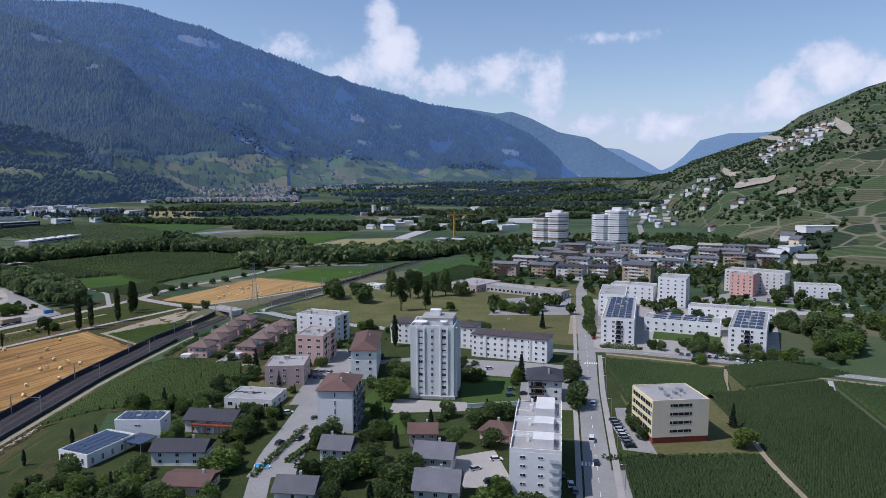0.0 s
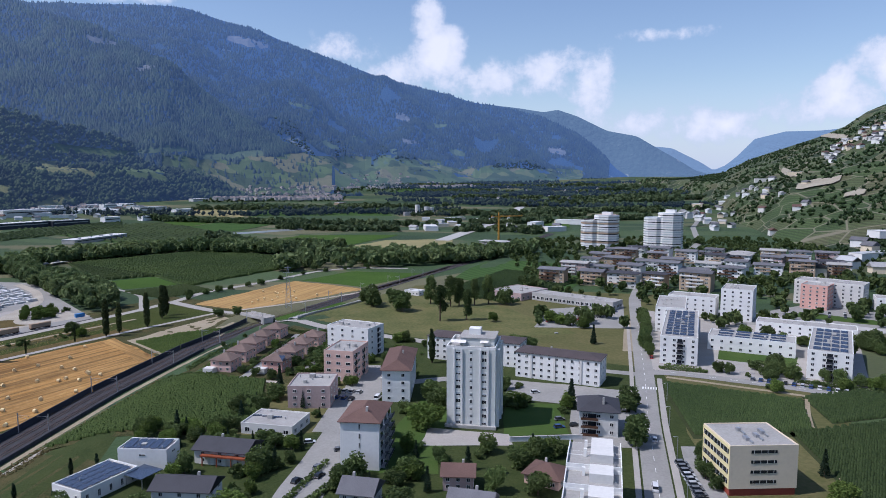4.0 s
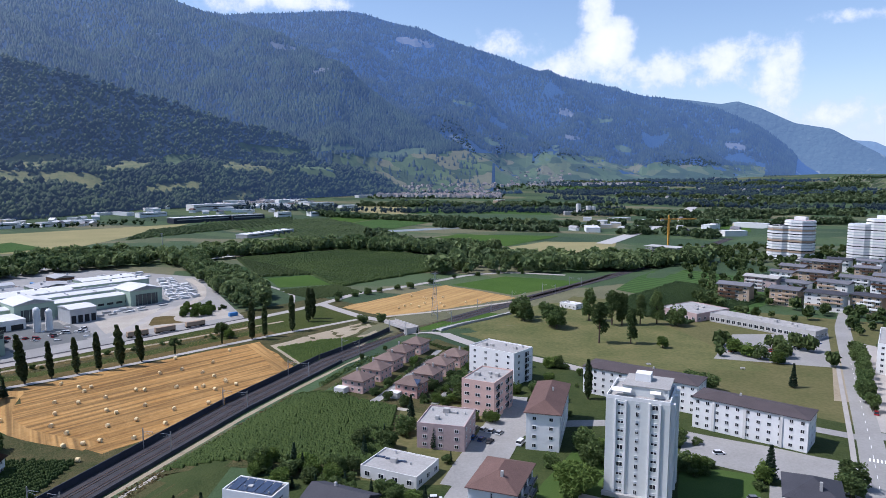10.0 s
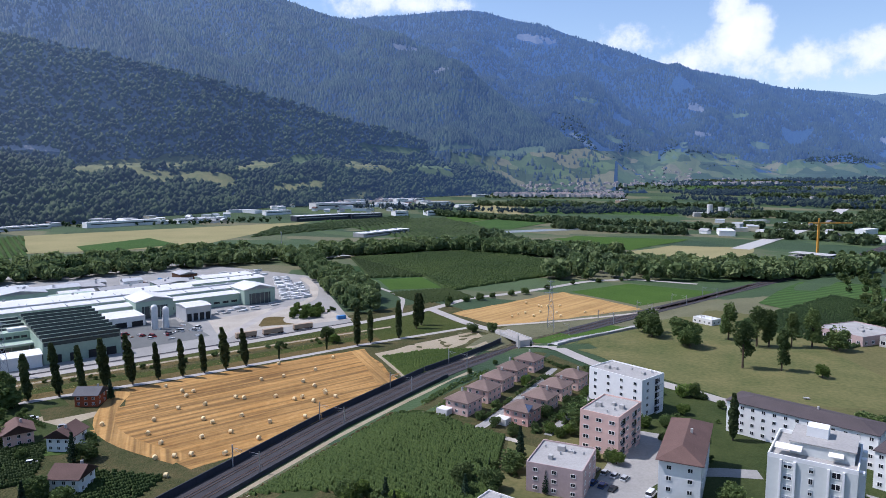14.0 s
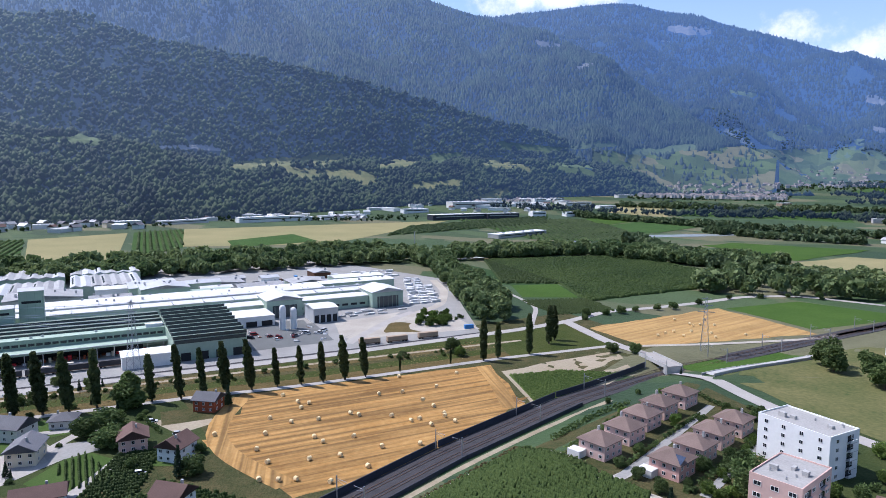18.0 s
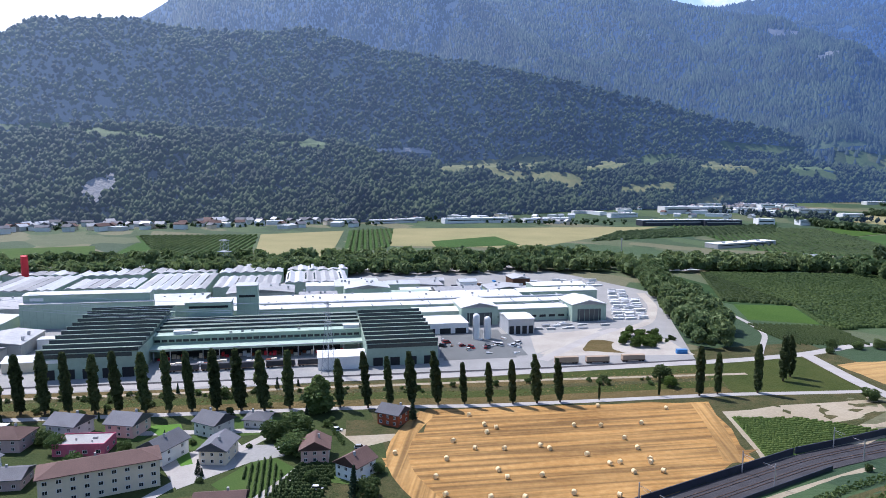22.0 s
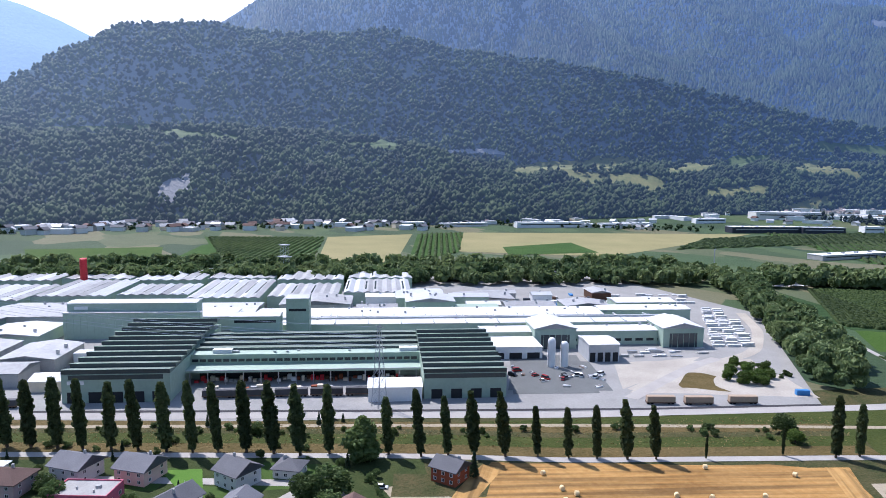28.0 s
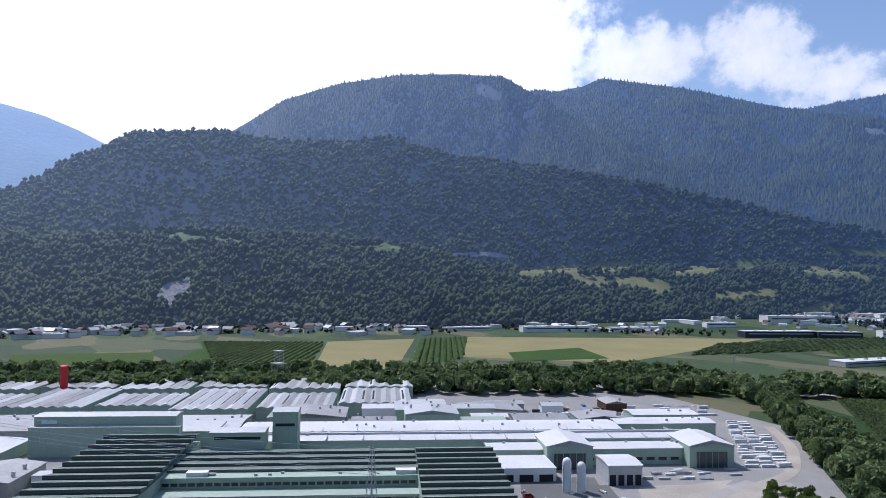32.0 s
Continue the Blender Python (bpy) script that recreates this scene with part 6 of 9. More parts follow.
patch("far_orchard_f", ((-375, 2540), (-37, 2425), (-45, 3029), (-343, 2818)), "orchard_far", "green orchard strips towards the valley end", "field", 0.48, 60)
patch("far_orchard_g", ((-763, 899), (-708, 1292), (-825, 1499), (-856, 1059)), "orchard_far", "long orchard rows beside the works plain", "field", 0.49, 60)
patch("far_orchard_h", ((-798, 643), (-774, 768), (-894, 815), (-879, 685)), "orchard_far", "orchard rows beside the river", "field", 0.50, 60)
patch("far_orchard_i", ((-900, 254), (-922, 402), (-1079, 478), (-1058, 312)), "orchard_far", "dark orchard rows across the river", "field", 0.52, 60)
strip("motorway", [(-70, 1065), (-30, 1266), (25, 1556), (105, 2009)], 24, "concrete", "pale motorway crossing the plain", "road", 0.6)
# The river's glint between the trees, put in as a white strip.
strip("river", [(-510, 735), (-496, 782), (-474, 817), (-457, 848)], 26, "whiteroof", "pale stretch of river water with its glint in the colour", "river", 0.5)
patch("quarter_ground", ((78, 352), (166, 322), (212, 420), (110, 500)), "paving", "paved courts between the white apartments", "yard", 0.09, 10)
patch("quarter_ground_east", ((150, 470), (205, 420), (300, 470), (235, 530)), "paleasphalt", "parking courts before the pink apartments", "yard", 0.08, 12)
patch("quarter_lawn", ((118, 372), (150, 358), (160, 378), (126, 394)), "lawn", "shaded green court beside the white wing", "lawn", 0.13, 8)
patch("sports_lawn", ((205, 482), (255, 452), (262, 466), (215, 500)), "lawn", "narrow green lawn beside the car park", "lawn", 0.14, 10)
strip("quarter_road", [(160, 500), (202, 470), (240, 440), (300, 428), (420, 420)], 12, "concrete", "pale street past the white apartments", "road", 0.16)
strip("terrace_path_a", [(-111, 326), (-110, 350), (-110, 412)], 3.2, "paleasphalt", "lane between the terraced houses", "path", 0.16)
strip("terrace_path_b", [(-86, 330), (-84, 372), (-82, 402)], 3.2, "paleasphalt", "lane beside the terraced houses", "path", 0.16)
patch("apartment_forecourt", ((6, 188), (21, 190), (17, 216), (2, 210)), "paving", "pale paved forecourt with parked cars", "yard", 0.15, 6)
patch("rail_meadow", ((-157, 110), (-112, 110), (-112, 190), (-155, 340)), "gardengreen", "rough grass beside the railway cutting", "meadow", 0.045, 10)
strip("rail_path", [(-159.5, 120), (-160, 200), (-160.3, 310), (-157, 360), (-151, 405)], 2.4, "earth", "pale worn path along the railway", "path", 0.13)
vineyard("vineyard_village", ((-267, 220), (-271, 231), (-239, 229), (-247, 215)), -22, "young vine rows between lanes and houses", 2.0, 1.5, 0.8, "leaf_row", 0.4)
patch("village_yard", ((-292, 197), (-291, 226), (-272, 226), (-264, 198)), "paving", "pale paved yard between family houses", "yard", 0.125, 6)
patch("village_lane_head", ((-290, 222), (-280, 240), (-270, 236), (-272, 220)), "paleasphalt", "asphalt lane head between family houses", "yard", 0.135, 6)
patch("bright_lawn", ((-327, 199), (-322, 212), (-306, 210), (-309, 203)), "brightlawn", "bright artificial lawn between family houses", "lawn", 0.14, 6)
patch("bright_lawn_strip", ((-309, 203), (-306, 210), (-281, 207), (-281, 203)), "brightlawn", "bright artificial lawn strip with a pale fence", "lawn", 0.145, 6)
patch("red_house_lot", ((-282, 262), (-262, 262), (-262, 280), (-280, 278)), "earth", "dry lot in front of the red timber house", "yard", 0.1, 6)
vineyard("far_orchard_rows_a", ((-792, 505), (-850, 600), (-1095, 740), (-1100, 662)), 153, "orchard rows across the river", 8, 3.0, 6.0, "leaf_row", 2.0)
vineyard("far_orchard_rows_b", ((-822, 305), (-825, 395), (-1100, 498), (-1170, 335)), 153, "vine rows across the river", 8, 2.6, 6.0, "leaf_row", 1.8)
vineyard("far_orchard_rows_c", ((-763, 899), (-708, 1292), (-825, 1490), (-856, 1059)), 100, "long orchard rows beside the works plain", 9, 3.0, 7.0, "leaf_vine", 2.4)
vineyard("far_orchard_rows_d", ((-560, 1005), (-385, 1080), (-700, 1445), (-895, 1250)), 130, "long orchard rows on the plain", 10, 3.0, 8.0, "leaf_vine", 2.6)
patch("asphalt_yard_south", ((-389, 382), (-371, 420), (-326, 398), (-348, 353)), "asphalt", "dark asphalt truck yard before the works", "yard", 0.18, 14)
strip("works_track", [(-322, 407), (-332, 435), (-340, 466), (-340, 498), (-346, 524), (-382, 572), (-426, 609)], 7, "gravel", "curving gravel track round the slab yard", "road", 0.22)
patch("weed_patch", ((-316, 428), (-331, 452), (-320, 462), (-301, 446)), "drygrass", "weedy ground beside the gravel lot", "meadow", 0.2, 4, wob=7)
patch("gravel_apron", ((-361, 429), (-351, 484), (-340, 461), (-326, 403)), "gravel", "pale gravel apron before the portal halls", "yard", 0.17, 12, wob=3)
patch("orchard_ground", ((-470, 758), (-364, 905), (-190, 795), (-258, 632)), "orchard", "dark ground under the orchard rows", "orchard", 0.1, 20)
vineyard("orchard_rows", ((-470, 758), (-364, 905), (-190, 795), (-258, 632)), 62, "netted orchard in dark green rows", 3.6, 2.4, 2.2, "leaf_row", 1.45)
vineyard("orchard_rows_west", ((-470, 754), (-366, 637), (-326, 668), (-260, 630)), 62, "netted orchard in dark green rows", 3.6, 2.4, 2.2, "leaf_row", 1.45)
vineyard("orchard_rows_south", ((-324, 668), (-279, 621), (-264, 613), (-258, 630)), 62, "netted orchard in dark green rows", 3.6, 2.4, 2.2, "leaf_row", 1.45)
patch("orchard_ground_west", ((-480, 720), (-366, 634), (-264, 611), (-256, 634)), "orchard", "dark ground under the orchard rows", "orchard", 0.13, 16)
patch("orchard_lawn", ((-354, 632), (-326, 665), (-280, 619), (-315, 590)), "crop", "small green plot beside the orchard", "field", 0.15, 12)
vineyard("young_orchard_rows", ((-309, 576), (-272, 619), (-234, 588), (-261, 547)), 153, "young vines on posts beside the wood", 3.4, 1.4, 1.2, "leaf_row", 0.45)
vineyard("crop_rows", ((-206, 408), (-175, 381), (-164, 441), (-190, 430)), 66, "bright green crop in rows beside the stubble", 1.8, 0.9, 0.7, "leaf_light", 0.5)

# ---- town blocks ----
tower = base("tower_block", -3.5, 279, -7, "pale eleven-storey concrete apartment tower with roof terrace", "apartment block")
box("wall", "bluewhite", tower, 0, 0, -1.5, 18, 18, 31)
for x0 in (-6.2, 3.4):
    box("facade_bay", "white", tower, x0, -9.25, 0.5, 0.5, 0.5, 29)
    box("facade_bay", "white", tower, x0 + 2.9, -9.25, 0.5, 0.5, 0.5, 29)
for k in range(11):
    for x0 in (-4.7, 0.0, 4.9):
        w = new("window", window_mesh("blind" if rnd.random() < 0.65 else "plain"))
        w.parent = tower
        w.matrix_basis = pose(x0, -9.03, 1.4 + k * 2.62) @ Matrix.Diagonal((1.9 if x0 else 0.9, 1.6, 1.45, 1))
    for y0 in (-5.5, 0, 5.5):
        w = new("window", window_mesh("plain"))
        w.parent = tower
        w.matrix_basis = pose(9.03, y0, 1.4 + k * 2.62, 0, 0, 90) @ Matrix.Diagonal((1.7, 1.6, 1.5, 1))
        w2 = new("window", window_mesh("plain"))
        w2.parent = tower
        w2.matrix_basis = pose(-9.03, y0, 1.4 + k * 2.62, 0, 0, -90) @ Matrix.Diagonal((1.7, 1.6, 1.5, 1))
for y0 in (-6, 2.5, 7.5):
    box("stair_shaft", "white", tower, 9.5, y0, -1, 1.2, 1.6, 30.3)
box("attic", "bluewhite", tower, 1.5, 2, 29.5, 13, 12, 2.9)
box("attic_roof", "flatroof", tower, 1.5, 2, 32.4, 13.6, 12.6, 0.25)
box("lift_house", "white", tower, 0, 3, 32.65, 4.5, 4, 2.3)
box("terrace_floor", "flatroof", tower, 0, 0, 29.5, 17.4, 17.4, 0.1)
for px, py, sx, sy in ((0, -8.85, 18, 0.3), (0, 8.85, 18, 0.3), (-8.85, 0, 0.3, 17.4), (8.85, 0, 0.3, 17.4)):
    box("parapet", "white", tower, px, py, 29.5, sx, sy, 1.0)
box("awning", "awning", tower, -5.2, -5.5, 31.4, 5.6, 2.6, 0.1, 0, "cream striped awning", 12)
box("awning", "awning", tower, 4.4, -5.0, 31.4, 3.0, 2.0, 0.1, 0, "cream striped awning", 12)
box("ground_floor_wall", "concrete", tower, 0, -9.6, -1, 19, 1.4, 2.2)

b = building("apartment_block_brown_roof", -38, 241, -3, 12.5, 19, 15.5, "white", "hip", "browntile", "white five-storey block with a brown hipped roof", "apartment block", "", 5, 1, 4, 22, 0.7, (0.5, 1.9), sides="f")
windows(b, 12.5, 19, 15.5, 5, 3, 4, (1.3, 1.5), 1.0, "lb")
balconies(b, "r", 12.5, 19, 15.5, 5, (-5.5, 0.5, 6), 4.4, 1.6, "darkwall")
b = building("apartment_block_slope", -36.5, 314, 2, 11.5, 35, 13.2, "white", "hip", "browntile", "long white block with a dark brown tiled hip roof", "apartment block", "", 4, 2, 8, 24, 0.8, (1.4, 1.3))
b = building("long_block", 35, 335, -22, 39, 13, 11.6, "white", "hip", "purpletile", "long white four-storey block with a dark purple roof", "apartment block", "", 4, 11, 3, 12, 0.5, (1.3, 1.3))
for i in (-12, -1, 11):
    box("stair_bay", "offwhite", b, i, -6.6, 0, 1.0, 0.5, 11)
b = building("long_block", -4, 364, -18, 48, 14, 11.6, "white", "hip", "purpletile", "long white four-storey block with a dark purple roof", "apartment block", "", 4, 13, 3, 12, 0.5, (1.3, 1.3))
b = building("pink_block", -64, 333, -10, 14, 20, 13.6, "pink", "flat", "flatroof", "pink four-storey block with a flat gravel roof", "apartment block", "", 4, 3, 4, size=(2.2, 1.3), chimneys=3)
balconies(b, "r", 14, 20, 13.6, 4, (-6, 4), 4, 1.3, "pink")
b = building("white_block", -68, 375, -22, 25, 15.5, 14.6, "white", "flat", "flatroof", "white block with open stilts and a flat roof", "apartment block", "", 5, 4, 2, size=(1.4, 1.3), chimneys=3)
balconies(b, "r", 25, 15.5, 14.6, 5, (3,), 4, 1.4, "white")
b = building("mauve_block", -70, 296, 3, 17, 18.5, 8.6, "mauve", "flat", "flatroof", "mauve three-storey block with a flat gravel roof", "apartment block", "", 3, 3, 3, size=(1.5, 1.2), chimneys=3)
b = building("villa", -76, 265, -9, 20, 15, 3.6, "offwhite", "flat", "flatroof", "low pale villa with a flat roof and long skylights", "house", "", 1, 4, 3, size=(2, 1.6), chimneys=1)
for i in (-4, -2, 0):
    box("skylight", "solar", b, i * 2, 1, 3.75, 3.4, 0.8, 0.3, 12)
b = building("modern_house", -114, 214, -22, 12.5, 19, 3.8, "white", "flat", "flatroof", "white modern house with rooftop solar panels", "house", "", 1, 3, 5, size=(0.9, 2.2), floor0=0.7, chimneys=0)
for i in range(4):
    for j in range(5):
        box("solar_panel", "solar", b, -4.2 + i * 2.7, -7 + j * 3.4, 4.3, 2.4, 3.0, 0.08, 0, "", 4)
box("carport_roof", "solar", b, 9.5, 8.5, 3.4, 8, 8, 0.2)
for px, py in ((6.2, 5.2), (13, 5.2), (13, 11.8)):
    box("carport_post", "steel", b, px, py, -0.5, 0.2, 0.2, 3.9)
b2 = building("modern_house_upper", -107, 232, 0, 16, 9, 6.2, "white", "flat", "flatroof", "white modern two-storey house wing with solar roof", "house", "", 1, 1, 1, size=(2.2, 0.6), floor0=4.4, chimneys=1)
for i in range(5):
    box("solar_panel", "solar", b2, -5.6 + i * 2.8, 0, 6.7, 2.5, 6.5, 0.08, 0, "", 4)
HOUSES = [
    ("chalet", -84, 209, -1, 16.5, 9.5, 4.6, "white", "gable", "darktile", "white chalet with a dark slate roof and timber balcony", 24),
    ("chalet", -83, 237, -8, 18, 10.5, 4.6, "offwhite", "gable", "darktile", "pale chalet with timber trim and a black tiled roof", 22),
    ("garage_house", -74, 189, -5, 13, 10, 3.0, "cream", "gable", "browntile", "low cream garage with a brown tiled roof", 14),
    ("garden_house", -34, 210, -9, 9.5, 9, 4.6, "offwhite", "gable", "greytile", "small pale house with a grey tiled gable roof", 30),
    ("garden_house", -7, 223, 0, 9, 8, 4.5, "mauve", "gable", "browntile", "small brown house with a tiled roof", 26),
    ("garden_house", -2.5, 203, -11, 11.5, 9.5, 4.8, "offwhite", "gable", "greytile", "older house with a weathered grey tiled roof", 32),
    ("garden_house", -1.5, 182, -8, 12, 11, 4.8, "offwhite", "gable", "greytile", "older house with a weathered grey tiled roof", 32),
    ("garden_house", -41, 182, -6, 11, 9.5, 4.0, "offwhite", "gable", "greytile", "low house with a dark grey tiled roof", 28),
    ("bungalow", 19.8, 228, -27, 11, 10, 3.0, "pink", "hip", "browntile", "small pink bungalow with a brown hip roof", 24),
    ("family_house", -334, 174, 45, 12, 11, 5.2, "offwhite", "gable", "greytile", "pale family house with a grey tiled roof", 26),
    ("family_house", -281, 216, 53, 9.5, 12, 5.2, "cream", "gable", "greytile", "cream family house with a light grey tiled roof", 28),
    ("family_house", -292, 200, 36, 10, 13, 5.4, "white", "gable", "greytile", "white family house with a grey tiled roof", 28),
    ("family_house", -306, 221, 30, 10.5, 10.5, 5.2, "offwhite", "gable", "greytile", "pale family house with a grey gable roof", 28),
    ("family_house", -305, 238, 53, 9, 8, 3.2, "offwhite", "hip", "greytile", "small low house with a grey hip roof", 24),
    ("family_house", -263, 245, 64, 9.5, 10, 5.0, "pink", "gable", "browntile", "pale pink house with a brown tiled roof", 28),
    ("family_house", -243, 251, 24, 9, 10, 5.2, "white", "gable", "browntile", "white house with a brown tiled roof", 30),
    ("timber_house", -278, 285, 30, 9.5, 9, 5.0, "redtimber", "gable", "greytile", "red timber house on a white base beside the field", 26),
    ("family_house", -324, 193, 47, 11.5, 11.5, 5.0, "pink", "gable", "greytile", "pinkish family house with a grey roof", 26),
    ("family_house", -346, 142, 62, 20, 12, 4.0, "offwhite", "hip", "whiteroof", "wide pale house with a light flat-pitched roof", 8),
    ("family_house", -332, 154, 58, 14, 11, 5.0, "mauve", "hip", "browntile", "house with a brown hipped tile roof", 24),
    ("family_house", -308, 143, 56, 12, 13, 5.2, "white", "gable", "greytile", "white family house with a grey roof", 26),
    ("family_house", -297, 153, 66, 12, 10, 3.6, "mauve", "gable", "greytile", "low brown house with a grey roof", 18),
    ("family_house", -242, 206, 64, 14, 9, 4.0, "offwhite", "gable", "browntile", "long pale house with a brown tiled roof", 24),
    ("family_house", -210, 231, 24, 9.5, 9, 5.0, "white", "gable", "browntile", "white house with a brown tiled roof", 30),
    ("family_house", -360, 120, 60, 12, 11, 5.0, "offwhite", "gable", "browntile", "pale house with a brown roof", 26),
]
for nm, x, y, rot, w, d, h, wall, roof, rk, words, pitch in HOUSES:
    building(nm, x, y, rot, w, d, h, wall, roof, rk, words, "house", "family houses", 2 if h > 4.4 else 1, 3, 2, pitch, 0.8, (1.2, 1.2), 0.9, chimneys=1)
for cx, cy, rot, w, d in ((-83, 237, -8, 18, 10.5),):
    ch = base("chalet_porch", cx + 1.2, cy - d / 2 - 1.1, rot, "dark red timber porch with white shutters on the chalet", "porch")
    box("beam", "redtimber", ch, 0, 0, 3.2, w * 0.9, 1.6, 0.5)
    for k in range(4):
        box("post", "redtimber", ch, -w * 0.42 + k * w * 0.28, -0.5, -0.5, 0.3, 0.3, 3.8)
    for k in range(3):
        box("shutter", "white", ch, -w * 0.25 + k * w * 0.22, 0.4, 0.2, 1.3, 0.12, 2.4)
b = building("pink_flat_house", -314, 177, 62, 18, 11, 4.0, "redhouse", "flat", "flatroof", "low pink-red house with a flat roof", "house", "", 1, 4, 2, size=(1.6, 1.3))
b = building("long_tenement", -277, 178, 84, 34, 11, 9.0, "cream", "hip", "browntile", "long cream tenement with dormers and brown roof", "apartment block", "", 3, 9, 2, 20, 0.8, (1.5, 1.3))
for i, (x, y, rot) in enumerate(((-124, 339, -8), (-123, 356.5, -8), (-123.5, 373, -8), (-123, 389, -8), (-121, 406, -8), (-99.5, 340, -8), (-98, 357, -8), (-97, 373.5, -8), (-94.7, 389.5, -8))):
    b = building("terraced_house", x, y, rot, 10.4, 10.4, 5.4, "pink" if i != 5 else "salmon", "hip", "tantile", "pink terraced house with a faded brown tiled roof", "house", "terraced pink houses", 2, 3, 3, 26, 0.7, (1.2, 1.2))
    box("annex", "offwhite", b, -4.5, -7.2, -0.5, 5, 4.0, 3.0)
    if i == 5:
        box("solar_panel", "solar", b, 2.5, -3.6, 6.6, 6, 4, 0.1, 0, "", 26)

# the terraced white apartment house by the street
t = base("terraced_apartments", 29, 200, -10, "white stepped apartment house with roof terraces", "apartment block")
for k, (dy, dz) in enumerate(((-13, 13.6), (-2, 14.4), (8, 15.4), (16, 14.6))):
    box("wing_wall", "white", t, 0, dy, -1.5, 14.5, 11.4, dz + 1.5)
    box("roof", "flatroof", t, 0, dy, dz, 13.9, 10.6, 0.12)
    for px, py, sx, sy in ((0, dy - 5.5, 14.5, 0.25), (-7.1, dy, 0.25, 11), (7.1, dy, 0.25, 11)):
        box("parapet", "white", t, px, py, dz, sx, sy, 1.0)
    box("penthouse", "offwhite", t, 2, dy + 1, dz + 0.12, 6, 6, 2.4)
    box("chimney", "white", t, -2.5, dy + 2, dz + 0.12, 0.8, 0.8, 2.2)
    box("vent", "steel", t, 5.5, dy - 3, dz + 0.12, 0.5, 0.5, 1.2)
windows(t, 14.5, 37, 13, 5, 3, 8, (1.3, 1.1), 1.0, "rl")
for k in range(5):
    for x0 in (-3.5, 1.5):
        w = new("window", window_mesh("plain"))
        w.parent = t
        w.matrix_basis = pose(x0, -18.75, 1.4 + k * 2.6) @ Matrix.Diagonal((1.6, 1.6, 0.7, 1))
    bl = new("balcony")
    bl.parent = t
    bl.matrix_basis = pose(5.3, -19.3, 0.8 + k * 2.6)
    box("slab", "concrete", bl, 0, 0, 0, 2.6, 1.2, 0.2)
    box("rail", "shutter", bl, 0, -0.55, 0.2, 2.6, 0.1, 0.9)

b = building("hip_roof_block", 42, 272, -8, 13.5, 15, 9.0, "offwhite", "hip", "darktile", "three-storey house with brown timber balconies", "apartment block", "", 3, 3, 3, 24, 0.9, (1.4, 1.3))
balconies(b, "f", 13.5, 15, 9.0, 3, (-3.2,), 6, 1.6, "timber")

o = base("office_block", 80, 231, -84, "cream office block with a red base and gravel roof", "office")
box("wall", "cream", o, 0, 0, 2.2, 18, 20, 12.6)
box("base_wall", "redbase", o, 0, 0, -1.5, 17.4, 19.4, 3.7)
box("yellow_face", "yellow", o, 0, -10.06, 2.2, 18, 0.1, 12.6)
box("roof", "flatroof", o, 0, 0, 14.8, 17.4, 19.4, 0.12)
for px, py, sx, sy in ((0, -9.85, 18, 0.3), (0, 9.85, 18, 0.3), (-8.85, 0, 0.3, 19.4), (8.85, 0, 0.3, 19.4)):
    box("parapet", "cream", o, px, py, 14.8, sx, sy, 0.4)
for k in range(4):
    box("window_band", "glass", o, 0, -10.14, 3.4 + k * 3.0, 16.5, 0.1, 1.5)
    for i in range(8):
        box("mullion", "frame", o, -7.6 + i * 2.17, -10.2, 3.4 + k * 3.0, 0.12, 0.12, 1.5)
    for s in (-1, 1):
        box("window_strip", "glass", o, 9.04 * s, 0, 3.8 + k * 3.0, 0.1, 7.6, 0.9)
        for i in range(4):
            box("mullion", "frame", o, 9.08 * s, -3 + i * 2, 3.8 + k * 3.0, 0.1, 0.1, 0.9)
for i, (px, py) in enumerate(((-3, -2), (2, 1), (4, -3), (-1, 4))):
    box("roof_housing", "steel", o, px, py, 14.92, 1.6 + i * 0.4, 1.2, 1.0)
    box("duct", "steel", o, px + 1.8, py + 0.4, 14.92, 3.0, 0.5, 0.5)

# white apartment quarter
def white_block(x, y, rot, w, d, h, st, nw, nd, words="white apartment block with a flat roof", solar=0, bal=(), key="white"):
    b = building("white_apartments", x, y, rot, w, d, h, key, "flat", "flatroof", words, "apartment block", "white apartment quarter", st, nw, nd, size=(1.4, 1.3), chimneys=3)
    for i in range(solar):
        for j in range(4):
            box("solar_panel", "solar", b, -w * 0.3 + j * w * 0.2, -d * 0.4 + i * d * 0.8 / max(1, solar - 1), h + 0.5, w * 0.17, d * 0.4 / solar, 0.08, 0, "", 8)
    if bal:
        balconies(b, "f", w, d, h, st, bal, 3.0, 1.2, "darkwall")
    return b


white_block(106, 396, -17, 17.5, 74, 13.5, 5, 4, 16, "long white apartment block covered with solar panels", 10, (0.5,))
white_block(116, 452, -17, 17, 42, 14.5, 5, 4, 9, solar=0)
white_block(168, 362, -27, 18, 54, 13, 5, 4, 11, "white apartment block with solar roof and stair tower", 6, (0,))
white_block(142, 392, -24, 42, 17, 7.5, 2, 9, 4, "long low white wing with flat roof", 3)
white_block(166, 478, -26, 19, 24, 20, 7, 4, 5, "seven-storey white apartment block")
white_block(140, 488, -26, 30, 16, 13, 4, 6, 3)
white_block(188, 432, -26, 52, 15, 6, 2, 10, 3, "low white building with a pale roof")
b = white_block(250, 530, -38, 44, 20, 17, 6, 9, 5, "long pink and white apartment block", key="offwhite")
b = building("pink_apartments", 236, 520, -38, 17, 22, 16.5, "salmon", "flat", "flatroof", "pink six-storey apartment block end", "apartment block", "", 6, 4, 5, size=(1.4, 1.3), chimneys=2)
white_block(285, 507, -20, 30, 16, 9, 3, 6, 3, "white school with red fins")
